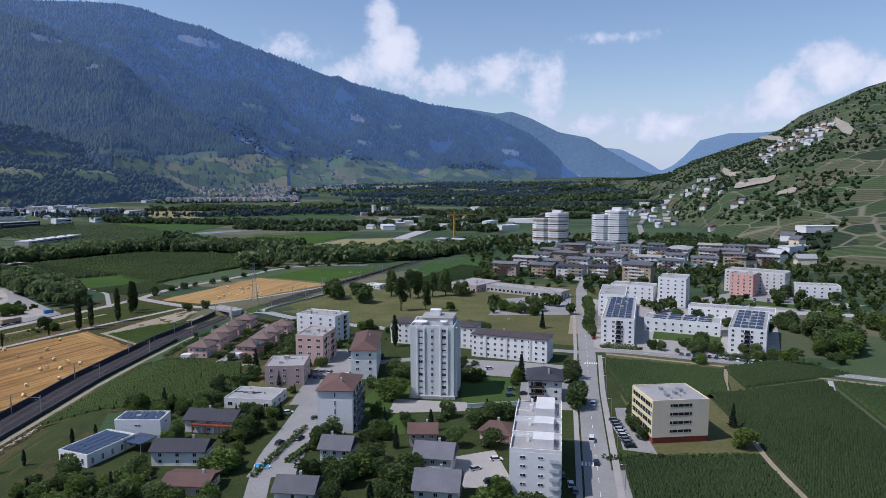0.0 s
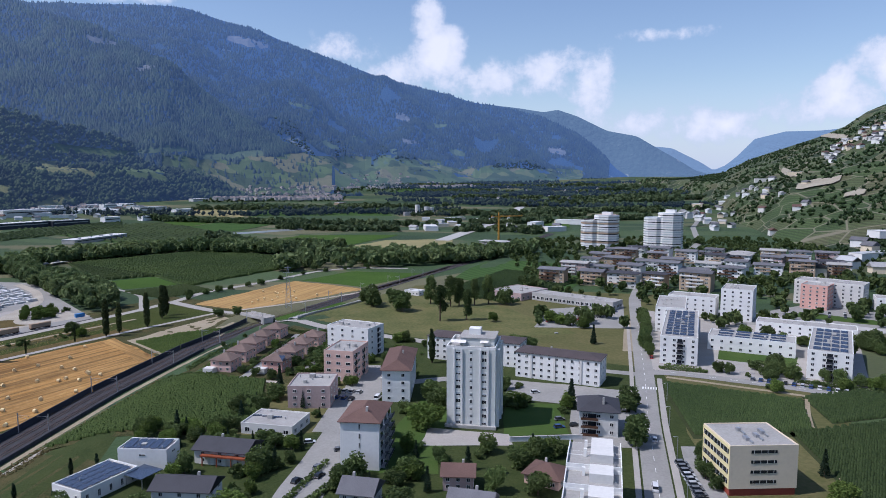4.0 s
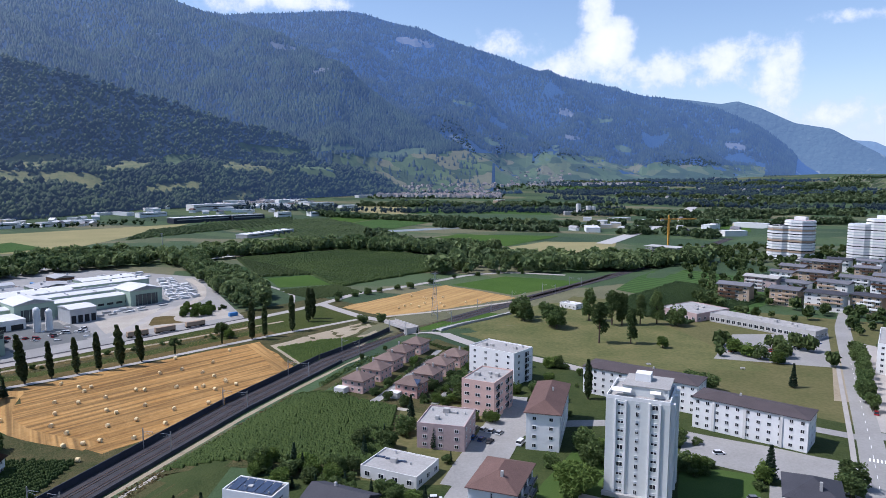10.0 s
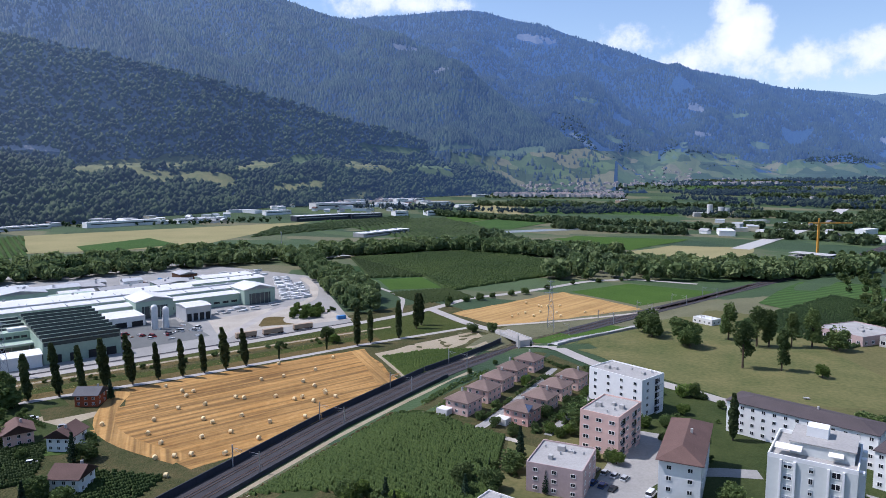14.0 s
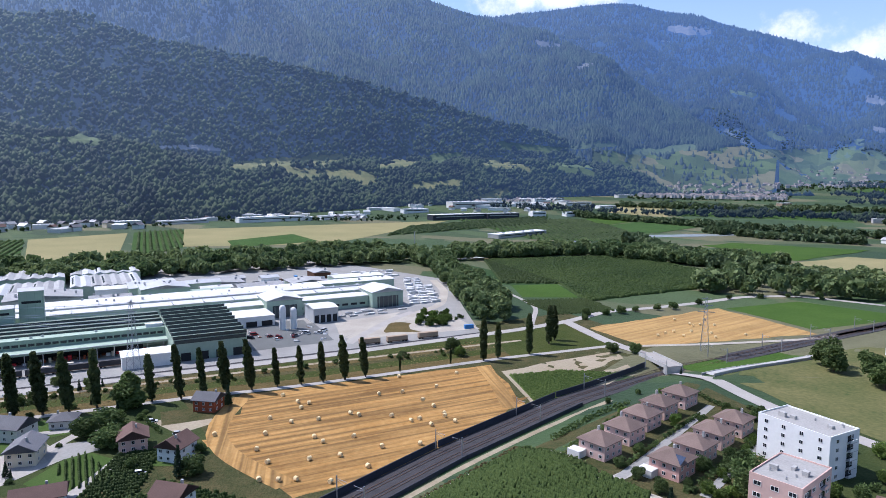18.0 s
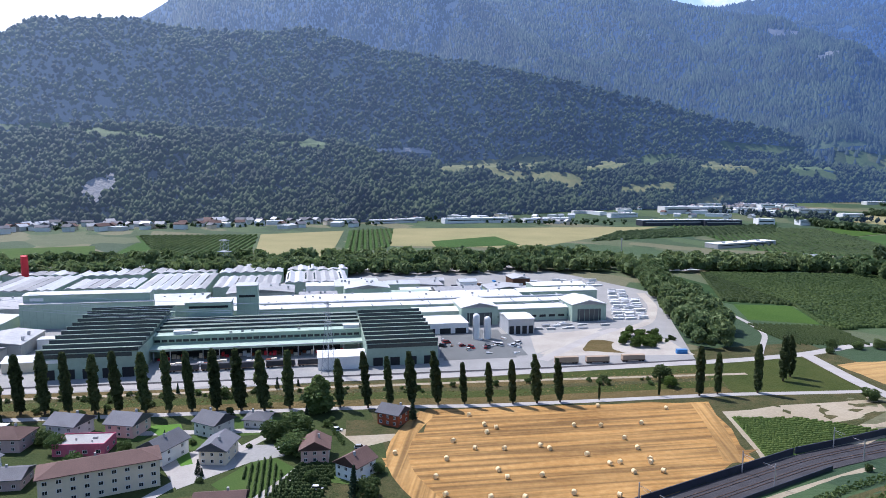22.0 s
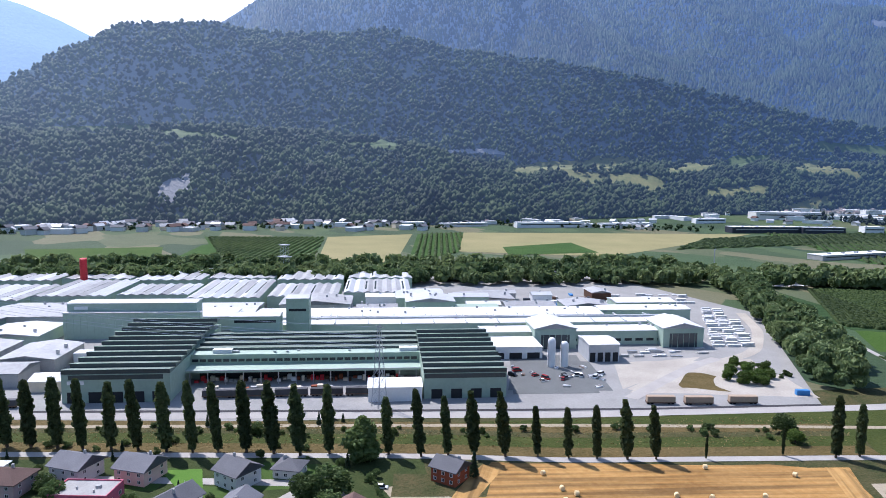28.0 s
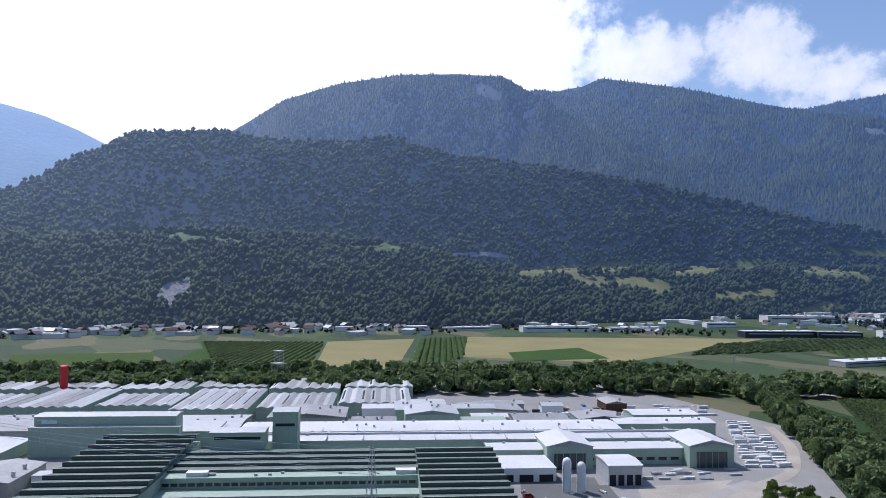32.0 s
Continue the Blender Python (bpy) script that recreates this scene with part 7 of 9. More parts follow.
for i, (x, y, rot, h, words) in enumerate(((146, 905, -28, 46, "stepped high-rise with brown and white balcony bands"), (226, 905, -28, 49, "white stepped high-rise with stacked balcony bands"))):
    hr = base("high_rise", x, y, rot, words, "tower block", "twin high-rises")
    for dx, dy, wide, hh in ((8, 0, 13.5, h), (-11, -3, 11.5, h - 7)):
        stretch = Matrix.Translation((dx, dy, 0)) @ Matrix.Diagonal((1.12, 0.95, 1, 1)) @ Matrix.Rotation(radians(22.5), 4, "Z")
        bm = bmesh.new()
        bmesh.ops.create_cone(bm, cap_ends=True, segments=8, radius1=wide, radius2=wide, depth=hh, matrix=stretch @ Matrix.Translation((0, 0, hh / 2 - 1)))
        part("wall", bm, M["mauve" if i == 0 else "offwhite"], hr)
        n = int(hh / 3)
        for k in range(n):
            for nm, key, r, dz, dep in (("balcony_band", "tan" if i == 0 and k % 4 == 3 else "white", wide + 0.9, 1.2, 1.75), ("window_band", "shutter" if (k + i) % 3 else "glass", wide + 0.1, 2.55, 0.95)):
                bm = bmesh.new()
                bmesh.ops.create_cone(bm, cap_ends=nm == "balcony_band", segments=8, radius1=r, radius2=r, depth=dep, matrix=stretch @ Matrix.Translation((0, 0, dz + k * 3)))
                part(nm, bm, M[key], hr)
    box("lift_house", "white", hr, 8, 2, h - 1, 12, 9, 3.5)
# low school buildings
b = building("school", 66, 522, -36, 66, 15, 5.2, "concrete", "flat", "flatroof", "long low school with a flat roof and glass front", "school", "", 1, 18, 3, size=(2.8, 2.2), chimneys=4)
b = building("pavilion", 26, 552, -40, 30, 34, 5, "mauve", "flat", "flatroof", "low brown pavilion with a dark flat roof", "school", "", 1, 6, 6, size=(2.2, 1.8), chimneys=3)
building("kiosk", -56, 553, -30, 14, 9, 3.2, "offwhite", "flat", "whiteroof", "small white hut beside the railway", "hut", "", 1, 4, 2, size=(1.6, 1.2))

# mid-town blocks in rows
TOWN = random.Random(21)
for row in range(5):
    for i in range(9):
        x = 62 + i * 27 + row * 22 + TOWN.uniform(-4, 4)
        y = 620 + row * 52 - i * 7 + TOWN.uniform(-6, 6)
        if (x > 190 and y < 640) or (130 < x < 250 and y > 860):
            continue
        w, d, st = TOWN.uniform(18, 25), TOWN.uniform(12, 15), TOWN.choice((3, 4, 4, 5))
        tb = building("town_block", x, y, -28 + TOWN.uniform(-6, 6), w, d, st * 2.9 + 0.5, TOWN.choice(("offwhite", "tan", "white", "tan", "offwhite", "white", "mauve")), TOWN.choice(("hip", "gable", "gable")),
                 TOWN.choice(("darktile", "greytile", "flatroof", "greytile")), "mid-rise town apartment block with balconies", "apartment block", "town blocks", st, 4, 2, 12, 1.3, (2.4, 1.4), sides="f", chimneys=1)
        rail = TOWN.choice(("white", "timber", "offwhite", "tan"))
        for k in range(1, st):
            box("balcony", rail, tb, TOWN.choice((-0.2, 0.0, 0.2)) * w, -d / 2 - 0.7, k * 2.9 + 0.1, w * 0.55, 1.4, 1.1)


def far_house(x, y, h, wall, roofkey, w, d, rot, words="small house in the distance", group="village houses", flat=False, category="house", tall=1.0):
    ob = base("village_house" if not flat else "works_hall", x, y, rot, words, category, group, None if h is None else h)
    hh = TOWN.uniform(4.5, 7) * tall if not flat else TOWN.uniform(5, 9)
    box("wall", wall, ob, 0, 0, -2, w, d, hh + 2)
    if flat:
        box("roof", roofkey, ob, 0, 0, hh, w + 0.4, d + 0.4, 0.5)
    else:
        key = ("farroof", roofkey)
        if key not in CUBES:
            v, f, _ = roof_mesh(1, 1, 32, 0.06, False, 0.03)
            me = bpy.data.meshes.new("roof")
            me.from_pydata(v, [], f)
            me.materials.append(M[roofkey])
            CUBES[key] = me
        r = new("roof", CUBES[key])
        r.parent = ob
        r.matrix_basis = pose(0, 0, hh) @ Matrix.Diagonal((w, d, d, 1))


def village(az0, az1, r0, r1, count, seed, hill=None, flat=0.15, big=1.0):
    rng = random.Random(seed)
    for i in range(count):
        az, r = rng.uniform(az0, az1), rng.uniform(r0, r1)
        x, y = at_polar(az, r)
        z = None
        if hill:
            hz = float(RIDGES[hill][0](az, r))
            z = max(hz, gz(x, y))
        fl = rng.random() < flat
        far_house(x, y, z, rng.choice(("white", "offwhite", "cream", "white")), rng.choice(("whiteroof", "metalroof")) if fl else rng.choice(("browntile", "greytile", "metalroof", "greytile", "greyroof")),
                  rng.uniform(24, 60) if fl else rng.uniform(10, 16) * big, rng.uniform(14, 24) if fl else rng.uniform(9, 12) * big ** 0.5, rng.uniform(0, 180), flat=fl,
                  words="pale works hall with a flat roof" if fl else "small pale house with a tiled roof", group="works halls" if fl else "village houses", category="hall" if fl else "house", tall=big)


village(62, 96, 1240, 1370, 96, 31, None, 0.12, 1.3)
village(44, 60, 1380, 1560, 34, 32, None, 0.55)


def far_village(name, spans, seed, label):
    """The farthest houses, too small to pick apart, as one mesh of gabled bodies."""
    rng = random.Random(seed)
    vs, fs, mi = [], [], []
    for az0, az1, r0, r1, count, hill in spans:
        for i in range(count):
            az, r = rng.uniform(az0, az1), rng.uniform(r0, r1)
            x, y = at_polar(az, r)
            z = max(float(RIDGES[hill][0](az, r)), gz(x, y)) if hill else gz(x, y)
            w, d, h, a = rng.uniform(8, 15), rng.uniform(7, 10), rng.uniform(4, 7), rng.uniform(0, 3.14)
            k = len(vs)
            for dx, dy, dz in ((-1, -1, -2), (1, -1, -2), (1, 1, -2), (-1, 1, -2), (-1, -1, h), (1, -1, h), (1, 1, h), (-1, 1, h), (-1, 0, h + d * 0.3), (1, 0, h + d * 0.3)):
                px, py = dx * w / 2, dy * d / 2
                vs.append((x + px * math.cos(a) - py * math.sin(a), y + px * math.sin(a) + py * math.cos(a), z + dz))
            for f, m in (((0, 1, 5, 4), 0), ((1, 2, 6, 9, 5), 0), ((2, 3, 7, 6), 0), ((3, 0, 4, 8, 7), 0), ((4, 5, 9, 8), 1), ((6, 7, 8, 9), 1)):
                fs.append(tuple(k + q for q in f))
                mi.append(m * (1 + i % 2) if m else 0)
    ob = mesh_object(name, vs, fs, [M["far_wall"], M["far_tile"], M["greytile"]])
    ob.data.polygons.foreach_set("material_index", mi)
    tagged(ob, label, "village", "", "stuff")


far_village("far_village_houses", ((11.2, 22, 2040, 2330, 440, SH), (0, 11.2, 2650, 2960, 180, MT), (27, 36, 1850, 2000, 40, None), (-12, 2, 2100, 2900, 50, None)), 33, "distant village of pale houses with tiled roofs")
village(28, 44, 1600, 1950, 44, 35, None, 0.45)
village(-33.2, -28.2, 1690, 1960, 50, 36, "backdrop_vineyard_hill", 0.02)
village(-25.5, -19.5, 1250, 1850, 34, 37, "backdrop_vineyard_hill", 0.1)
village(-38, -33, 640, 900, 10, 38, "backdrop_vineyard_hill", 0.2, 1.3)
village(-31, -22, 1100, 1700, 10, 40, "backdrop_vineyard_hill", 0.05)
village(-10, 4, 1150, 1500, 20, 39, None, 0.6)


def far_hall(x, y, rot, w, d, h, wall, roofkey, vents=4):
    """A large hall across the plain, with a window band and roof vents."""
    ob = base("works_hall", x, y, rot, "large pale hall across the plain" if wall != "darkwall" else "large dark-fronted hall across the plain", "hall", "works halls")
    box("wall", wall, ob, 0, 0, -2, w, d, h + 2)
    box("roof", roofkey, ob, 0, 0, h, w + 0.6, d + 0.6, 0.6)
    box("window_band", "glass" if wall != "darkwall" else "concrete", ob, 0, -d / 2 - 0.1, h * 0.55, w * 0.9, 0.25, h * 0.16)
    for i in range(vents):
        box("vent", "steel", ob, (i - 1.5) * w / 5, 0, h + 0.6, 4, 3, 1.6)


# ---- far halls and plant ----
far_hall(-911, 1267, 69, 133, 26, 11, "darkwall", "whiteroof")
far_hall(-859, 1357, 60, 75, 24, 11, "darkwall", "metalroof")
far_hall(-1149, 962, 76, 138, 22, 10, "white", "whiteroof")
far_hall(-1097, 1107, 77, 109, 22, 8, "white", "metalroof")
far_hall(-607, 1034, 84, 120, 22, 6, "concrete", "whiteroof")
far_hall(-1089, 1329, 70, 66, 20, 9, "white", "whiteroof")
far_hall(-1060, 1536, 64, 152, 40, 14, "offwhite", "metalroof")
far_hall(-940, 1615, 46, 74, 30, 9, "white", "whiteroof")
far_hall(-1223, 813, 87, 97, 18, 7, "offwhite", "whiteroof")
for x, y, rot, w, d, h, wall, roofkey in ((-1109, 1600, 60, 60, 22, 8, "white", "whiteroof"), (-985, 1650, 58, 70, 24, 9, "offwhite", "metalroof"), (-818, 1440, 60, 34, 20, 12, "white", "whiteroof"), (-765, 1503, 58, 40, 22, 10, "white", "metalroof"),
                                          (-1006, 1800, 62, 90, 24, 8, "white", "whiteroof"), (-881, 1738, 62, 80, 26, 8, "offwhite", "metalroof"), (-782, 1708, 64, 50, 20, 7, "white", "whiteroof"), (-887, 2050, 66, 60, 20, 7, "offwhite", "whiteroof"),
                                          (-437, 2010, 70, 40, 16, 6, "tan", "whiteroof")):
    far_hall(x, y, rot, w, d, h, wall, roofkey, 1)
plant = base("concrete_plant", -174, 1700, 20, "pale concrete mixing plant with silos and a conveyor", "plant")
for i, (dx, hh) in enumerate(((0, 27), (24, 22), (36, 20))):
    bm = bmesh.new()
    bmesh.ops.create_cone(bm, cap_ends=True, segments=14, radius1=6, radius2=6, depth=hh, matrix=Matrix.Translation((dx, 0, hh / 2)))
    part("silo", bm, M["offwhite"], plant)
box("conveyor", "steel", plant, 8, -8, 4, 46, 3, 2, 0, "", 0, -22)
box("shed", "concrete", plant, -18, 6, 0, 30, 16, 9)


def low_hedge(name, a, b, label):
    """A clipped hedge in front of a block."""
    x, y = (a[0] + b[0]) / 2, (a[1] + b[1]) / 2
    length, rot = math.hypot(b[0] - a[0], b[1] - a[1]), math.degrees(math.atan2(b[1] - a[1], b[0] - a[0]))
    rng = random.Random(int(length * 7))
    P = [(rng.uniform(-length / 2, length / 2), rng.choice((-0.8, 0.8, rng.uniform(-0.8, 0.8))), rng.uniform(0.1, 1.6)) for _ in range(int(length * 26))]
    vs, fs = clumps(P, [rng.uniform(0.25, 0.45) for _ in P], rng)
    ob = mesh_object(name, [tuple(v) for v in vs], fs, M["leaf"])
    ob.matrix_basis = pose(x, y, gz(x, y), 0, 0, rot)
    tagged(ob, label, "hedge", "garden hedges")


low_hedge("hedge", (84, 353), (105, 347), "clipped hedge in front of the white apartments")
low_hedge("hedge", (139, 335), (161, 323), "clipped hedge in front of the white apartments")
low_hedge("hedge", (-50, 206), (-43, 226), "clipped hedge beside a garden with a pool")
low_hedge("hedge", (13, 245), (37, 251), "tall clipped hedge below the lawn wall")
w = base("garden_wall", 22, 259.5, 9, "low white wall below the tower lawn", "wall")
box("wall", "white", w, 0, 0, -0.5, 26, 0.5, 2.2)
box("coping", "concrete", w, 0, 0, 1.7, 26.2, 0.7, 0.12)
pl = base("swimming_pool", -57, 203, -15, "small oval blue garden pool", "pool")
bm = bmesh.new()
bmesh.ops.create_cone(bm, cap_ends=True, segments=20, radius1=1, radius2=1, depth=0.6, matrix=Matrix.Translation((0, 0, 0.4)) @ Matrix.Diagonal((2.8, 1.5, 1, 1)))
part("basin", bm, M["white"], pl)
bm = bmesh.new()
bmesh.ops.create_circle(bm, cap_ends=True, segments=20, radius=1, matrix=Matrix.Translation((0, 0, 0.72)) @ Matrix.Diagonal((2.6, 1.35, 1, 1)))
part("water", bm, M["pool"], pl)


def join_windows(ob):
    """The windows of a block far from the camera's way, as one part."""
    vs, fs, mi = [], [], []
    for c in [c for c in ob.children if c.type == "MESH" and c.name.split(".")[0] == "window"]:
        k = len(vs)
        vs += [tuple(c.matrix_basis @ v.co) for v in c.data.vertices]
        fs += [tuple(i + k for i in p.vertices) for p in c.data.polygons]
        mi += [p.material_index for p in c.data.polygons]
        bpy.data.objects.remove(c)
    if vs:
        rows = mesh_object("window_rows", vs, fs, [M["frame"], M["glass"], M["shutter"]], ob)
        rows.data.polygons.foreach_set("material_index", mi)
        tagged(rows, "rows of small framed windows", "", "", "stuff")


for ob in [o for o in bpy.data.objects if o.parent is None and o.name.split(".")[0] in ("town_block", "school", "pavilion", "white_apartments", "pink_apartments")]:
    if ob.matrix_basis.translation.y > 470:
        join_windows(ob)

# ---- the aluminium works ----
WA = 68.0
WU, WV = Vector((math.cos(radians(WA)), math.sin(radians(WA)))), Vector((-math.sin(radians(WA)), math.cos(radians(WA))))


def works(u, v):
    p = Vector((-416.6, 166.5)) + WU * u + WV * v
    return p.x, p.y


def hall(name, u0, u1, v0, v1, h, wall, roofkey, label, ridge_along=True, rise=0.0, category="factory hall", bays=0, vents=0):
    """A works hall with walls, a low-pitched roof, trims, doors and vents."""
    u, v = (u0 + u1) / 2, (v0 + v1) / 2
    x, y = works(u, v)
    w, d = u1 - u0, v1 - v0
    ob = base(name, x, y, WA, label, category, "works halls", -3.0)
    box("wall", wall, ob, 0, 0, -1, w, d, h + 1)
    if rise:
        a, b = (w, d) if ridge_along else (d, w)
        vs = [(s * (a / 2 + 0.4), t * (b / 2 + 0.5), 0) for s in (-1, 1) for t in (-1, 1)] + [(s * (a / 2 + 0.4), 0, rise) for s in (-1, 1)]
        vs += [(p[0], p[1], p[2] + 0.3) for p in vs]
        fs = [(6, 8, 11, 10), (9, 7, 10, 11), (6, 10, 7), (8, 9, 11), (0, 6, 7, 1), (2, 3, 9, 8), (0, 2, 8, 6), (1, 7, 9, 3), (0, 4, 1), (2, 3, 5), (0, 2, 5, 4), (1, 4, 5, 3)]
        if not ridge_along:
            vs = [(-q, p, z) for p, q, z in vs]
        r = mesh_object("roof", vs, fs, M[roofkey], ob)
        r.location.z = h
    else:
        box("roof", roofkey, ob, 0, 0, h, w + 0.3, d + 0.3, 0.35)
    for i in range(bays):
        box("door", "darkopen", ob, -w / 2 + (i + 0.5) * w / bays, -d / 2 - 0.05, 0, w / bays * 0.7, 0.15, h * 0.55)
    for i in range(vents):
        box("vent", "steel", ob, rnd.uniform(-0.45, 0.45) * w, rnd.uniform(-0.3, 0.3) * d, h + rise * 0.5, 1.4, 1.0, 1.2 + rise * 0.4)
    return ob


def sawtooth(name, u0, u1, v0, v1, h, teeth, label, wall="fabgreen", climb=0.0, tall=2.5):
    """A shed-roofed hall: each tooth has a sheet slope and a dark glazed front."""
    x, y = works((u0 + u1) / 2, (v0 + v1) / 2)
    w, d = u1 - u0, v1 - v0
    ob = base(name, x, y, WA, label, "factory hall", "works halls", -3.0)
    box("wall", wall, ob, 0, 0, -1, w, d, h + 1)
    step = d / teeth
    for i in range(teeth):
        y0 = -d / 2 + i * step
        z0 = h + climb * i
        vs = [(s * w / 2, yy, zz) for s in (-1, 1) for yy, zz in ((y0, z0), (y0, z0 + tall), (y0 + step, z0 + climb + 0.1), (y0 + step, z0))]
        mesh_object("roof_tooth", vs, [(0, 1, 2, 3), (4, 7, 6, 5), (1, 5, 6, 2), (0, 3, 7, 4)], M["toothroof"], ob)
        box("tooth_glazing", "blueglass", ob, 0, y0 - 0.03, z0 + 0.15, w, 0.06, tall - 0.3)
        box("tooth_cap", "fabgreen", ob, 0, y0 + 0.05, z0 + tall - 0.06, w + 0.3, 0.34, 0.14)
    return ob


s1 = sawtooth("sawtooth_hall", 0, 46, 0, 96, 13.0, 11, "green sawtooth-roofed factory hall with dark glazing", "fabgreen2", 0.35, 2.1)
box("front_glazing", "blueglass", s1, 0, -48.1, 10.6, 40, 0.2, 2.0)
for i in range(5):
    box("gate", "darkopen", s1, -18 + i * 9, -48.1, 0, 5.5, 0.2, 5)
box("sign_panel", "white", s1, -17, -48.15, 8.4, 7, 0.2, 1.6)
s2 = sawtooth("sawtooth_hall", 158, 196, -3, 66, 12.0, 9, "green sawtooth-roofed factory hall with ribbed roof", "fabgreen2", 0.45, 2.0)
box("front_glazing", "blueglass", s2, 0, -34.6, 9.6, 37, 0.2, 2.0)
for i in range(4):
    box("gate", "darkopen", s2, -13 + i * 9, -34.6, 0, 5, 0.2, 4.5)
h3 = hall("dock_hall", 46, 158, 33, 41, 11.8, "fabgreen2", "fabgreen", "long green dock hall with a window band", vents=4)
box("canopy", "fabgreen", h3, 0, -9.5, 6.2, 112, 11, 1.1)
for i in range(44):
    dk = base("dock_crate", *works(50 + i * 2.3, rnd.uniform(26, 31)), WA, "packed crate standing in the loading dock", "crate", "dock crates", -2.9)
    box("body", rnd.choice(("cream", "redtimber", "concrete", "timber", "white", "red")), dk, 0, 0, 0, rnd.uniform(1.2, 2.1), 1.8, rnd.uniform(1.0, 2.6))
box("canopy_edge", "metalroof", h3, 0, -15.1, 7.2, 112, 0.3, 0.3)
box("dock_opening", "darkopen", h3, -4, -4.3, 0, 96, 0.6, 6.0)
for i in range(14):
    box("dock_post", "steel", h3, -54 + i * 8.3, -14, 0, 0.4, 0.4, 6.2)
for i in range(30):
    box("window", "glass", h3, -54 + i * 3.7, -4.2, 8.6, 2.9, 0.3, 1.3)
h3b = sawtooth("upper_sawtooth_hall", 46, 158, 41, 79, 11.9, 4, "long green upper hall with dark glazed roof bands", "fabgreen2", 0.15, 1.5)
for u in (56, 148):
    pl = hall("roof_plant", u, u + 9, 35, 38.5, 13.6, "white", "white", "white rooftop air plant with ducts")
    box("duct", "steel", pl, 6, 0, 12.4, 4, 1.2, 0.8)
twr = hall("works_tower", 84, 97, 91, 103, 28.8, "fabgreen", "metalroof", "tall pale green works tower with a dark slot", True, 1.2)
box("slot", "darkopen", twr, 0, -6.05, 21.5, 10, 0.15, 1.5)
for i in range(4):
    box("cladding_rib", "fabgreen2", twr, -6 + i * 4, -6.06, 0, 0.25, 0.12, 28)
pent = hall("works_penthouse", 55, 82, 79.2, 91, 21.0, "fabgreen", "metalroof", "green box hall above the sheds", True, 0.8)
box("slot", "darkopen", pent, 0, -5.95, 17.6, 23, 0.15, 1.4)
grn = hall("green_hall", -50, 26, 120, 133, 21.2, "fabgreen", "metalroof", "large pale green stepped hall with a metal roof", True, 0.6)
box("lower_front", "fabgreen", grn, 1, -8.5, -1, 80, 4, 17)
box("ledge", "metalroof", grn, 1, -8.6, 16, 80.6, 4.6, 0.4)
box("sign_panel", "white", grn, -30, -6.6, 17.6, 8, 0.2, 1.8)
for i in range(20):
    box("cladding_rib", "fabgreen2", grn, -37 + i * 4, -10.55, -1, 0.22, 0.14, 17)
w1 = hall("white_roof_hall", 62, 330, 104, 123, 10.5, "fabgreen", "whiteroof", "very long hall with a bright white roof", True, 1.2, vents=14)
box("roof_ridge_vent", "metalroof", w1, 0, 0, 11.8, 250, 1.6, 1.1)
w2 = hall("white_roof_hall", 198, 330, 88, 104, 8.5, "fabgreen", "whiteroof", "long hall with a bright white roof and green walls", True, 1.2, vents=6)
for i in range(18):
    box("window", "glass", w2, -58 + i * 6.8, -8.05, 2.4, 4.5, 0.2, 1.6)
w3 = hall("white_roof_hall", 60, 284, 124, 150, 11.0, "fabgreen", "whiteroof", "long white-roofed rear hall", True, 1.2, vents=12)
for w, n in ((w1, 13), (w3, 12)):
    for i in range(n):
        box("roof_seam", "metalroof", w, -125 + i * 20, 0, 11.1, 0.5, 24.5, 0.9)
for uu, hh in ((228, 12.0), (306, 11.5)):
    p = hall("portal_hall", uu, uu + 25, 80, 108, hh, "fabgreen", "whiteroof", "green portal hall with a gabled front and glazed gate", False, 3.0)
    box("gate", "blueglass", p, 0, -14.1, 0, 17, 0.2, 8.5)
    for i in range(5):
        box("gate_mullion", "fabgreen2", p, -7 + i * 3.5, -14.25, 0, 0.25, 0.15, 8.5)
hall("rear_white_hall", 288, 352, 142, 160, 10, "fabgreen", "whiteroof", "short hall with a bright white roof", True, 1.0, vents=4)
hall("rear_white_hall", 312, 358, 178, 198, 8, "fabgreen", "whiteroof", "short white-roofed store at the yard", True, 1.0, vents=2)
an = hall("white_annex", 198, 228, 60, 84, 6.5, "white", "whiteroof", "low white annex with a dark gate", bays=3)
sh = hall("open_shed", 252, 269, 52, 72, 9.5, "metalroof", "whiteroof", "pale open shed with dark arches", True, 1.0, bays=4)
for i in range(2):
    bm = bmesh.new()
    bmesh.ops.create_cone(bm, cap_ends=True, segments=18, radius1=2.1, radius2=2.1, depth=14 - i * 2)
    bmesh.ops.create_uvsphere(bm, u_segments=18, v_segments=8, radius=2.1, matrix=Matrix.Translation((0, 0, 7 - i)))
    x, y = works(229 + i * 7, 44)
    silo = base("silo", x, y, 0, "tall white cylindrical silo", "silo", "silos", -3.0)
    c = part("tank", bm, M["white"], silo)
    c.location.z = 7 - i
    box("ladder", "steel", silo, 0, -2.2, 0, 0.5, 0.1, 13)
hall("white_tent", 133, 157, -6, 8, 6.5, "white", "white", "white storage tent in front of the works", True, 1.5)
hall("canvas_shelter", -22, -6, 16, 30, 5.0, "cream", "whiteroof", "cream canvas shelter over pallets", True, 2.0)
hall("grey_hall", -92, -30, 24, 44, 6.5, "concrete", "greyroof", "grey works hall with a ridged roof", True, 2.0, vents=2)
hall("grey_hall", -96, -58, 52, 84, 7.5, "concrete", "greyroof", "grey works hall with skylights", False, 2.0, vents=2)
hall("grey_hall", -52, -24, 46, 80, 7.0, "concrete", "greyroof", "pale works hall with skylights", False, 2.0, vents=2)
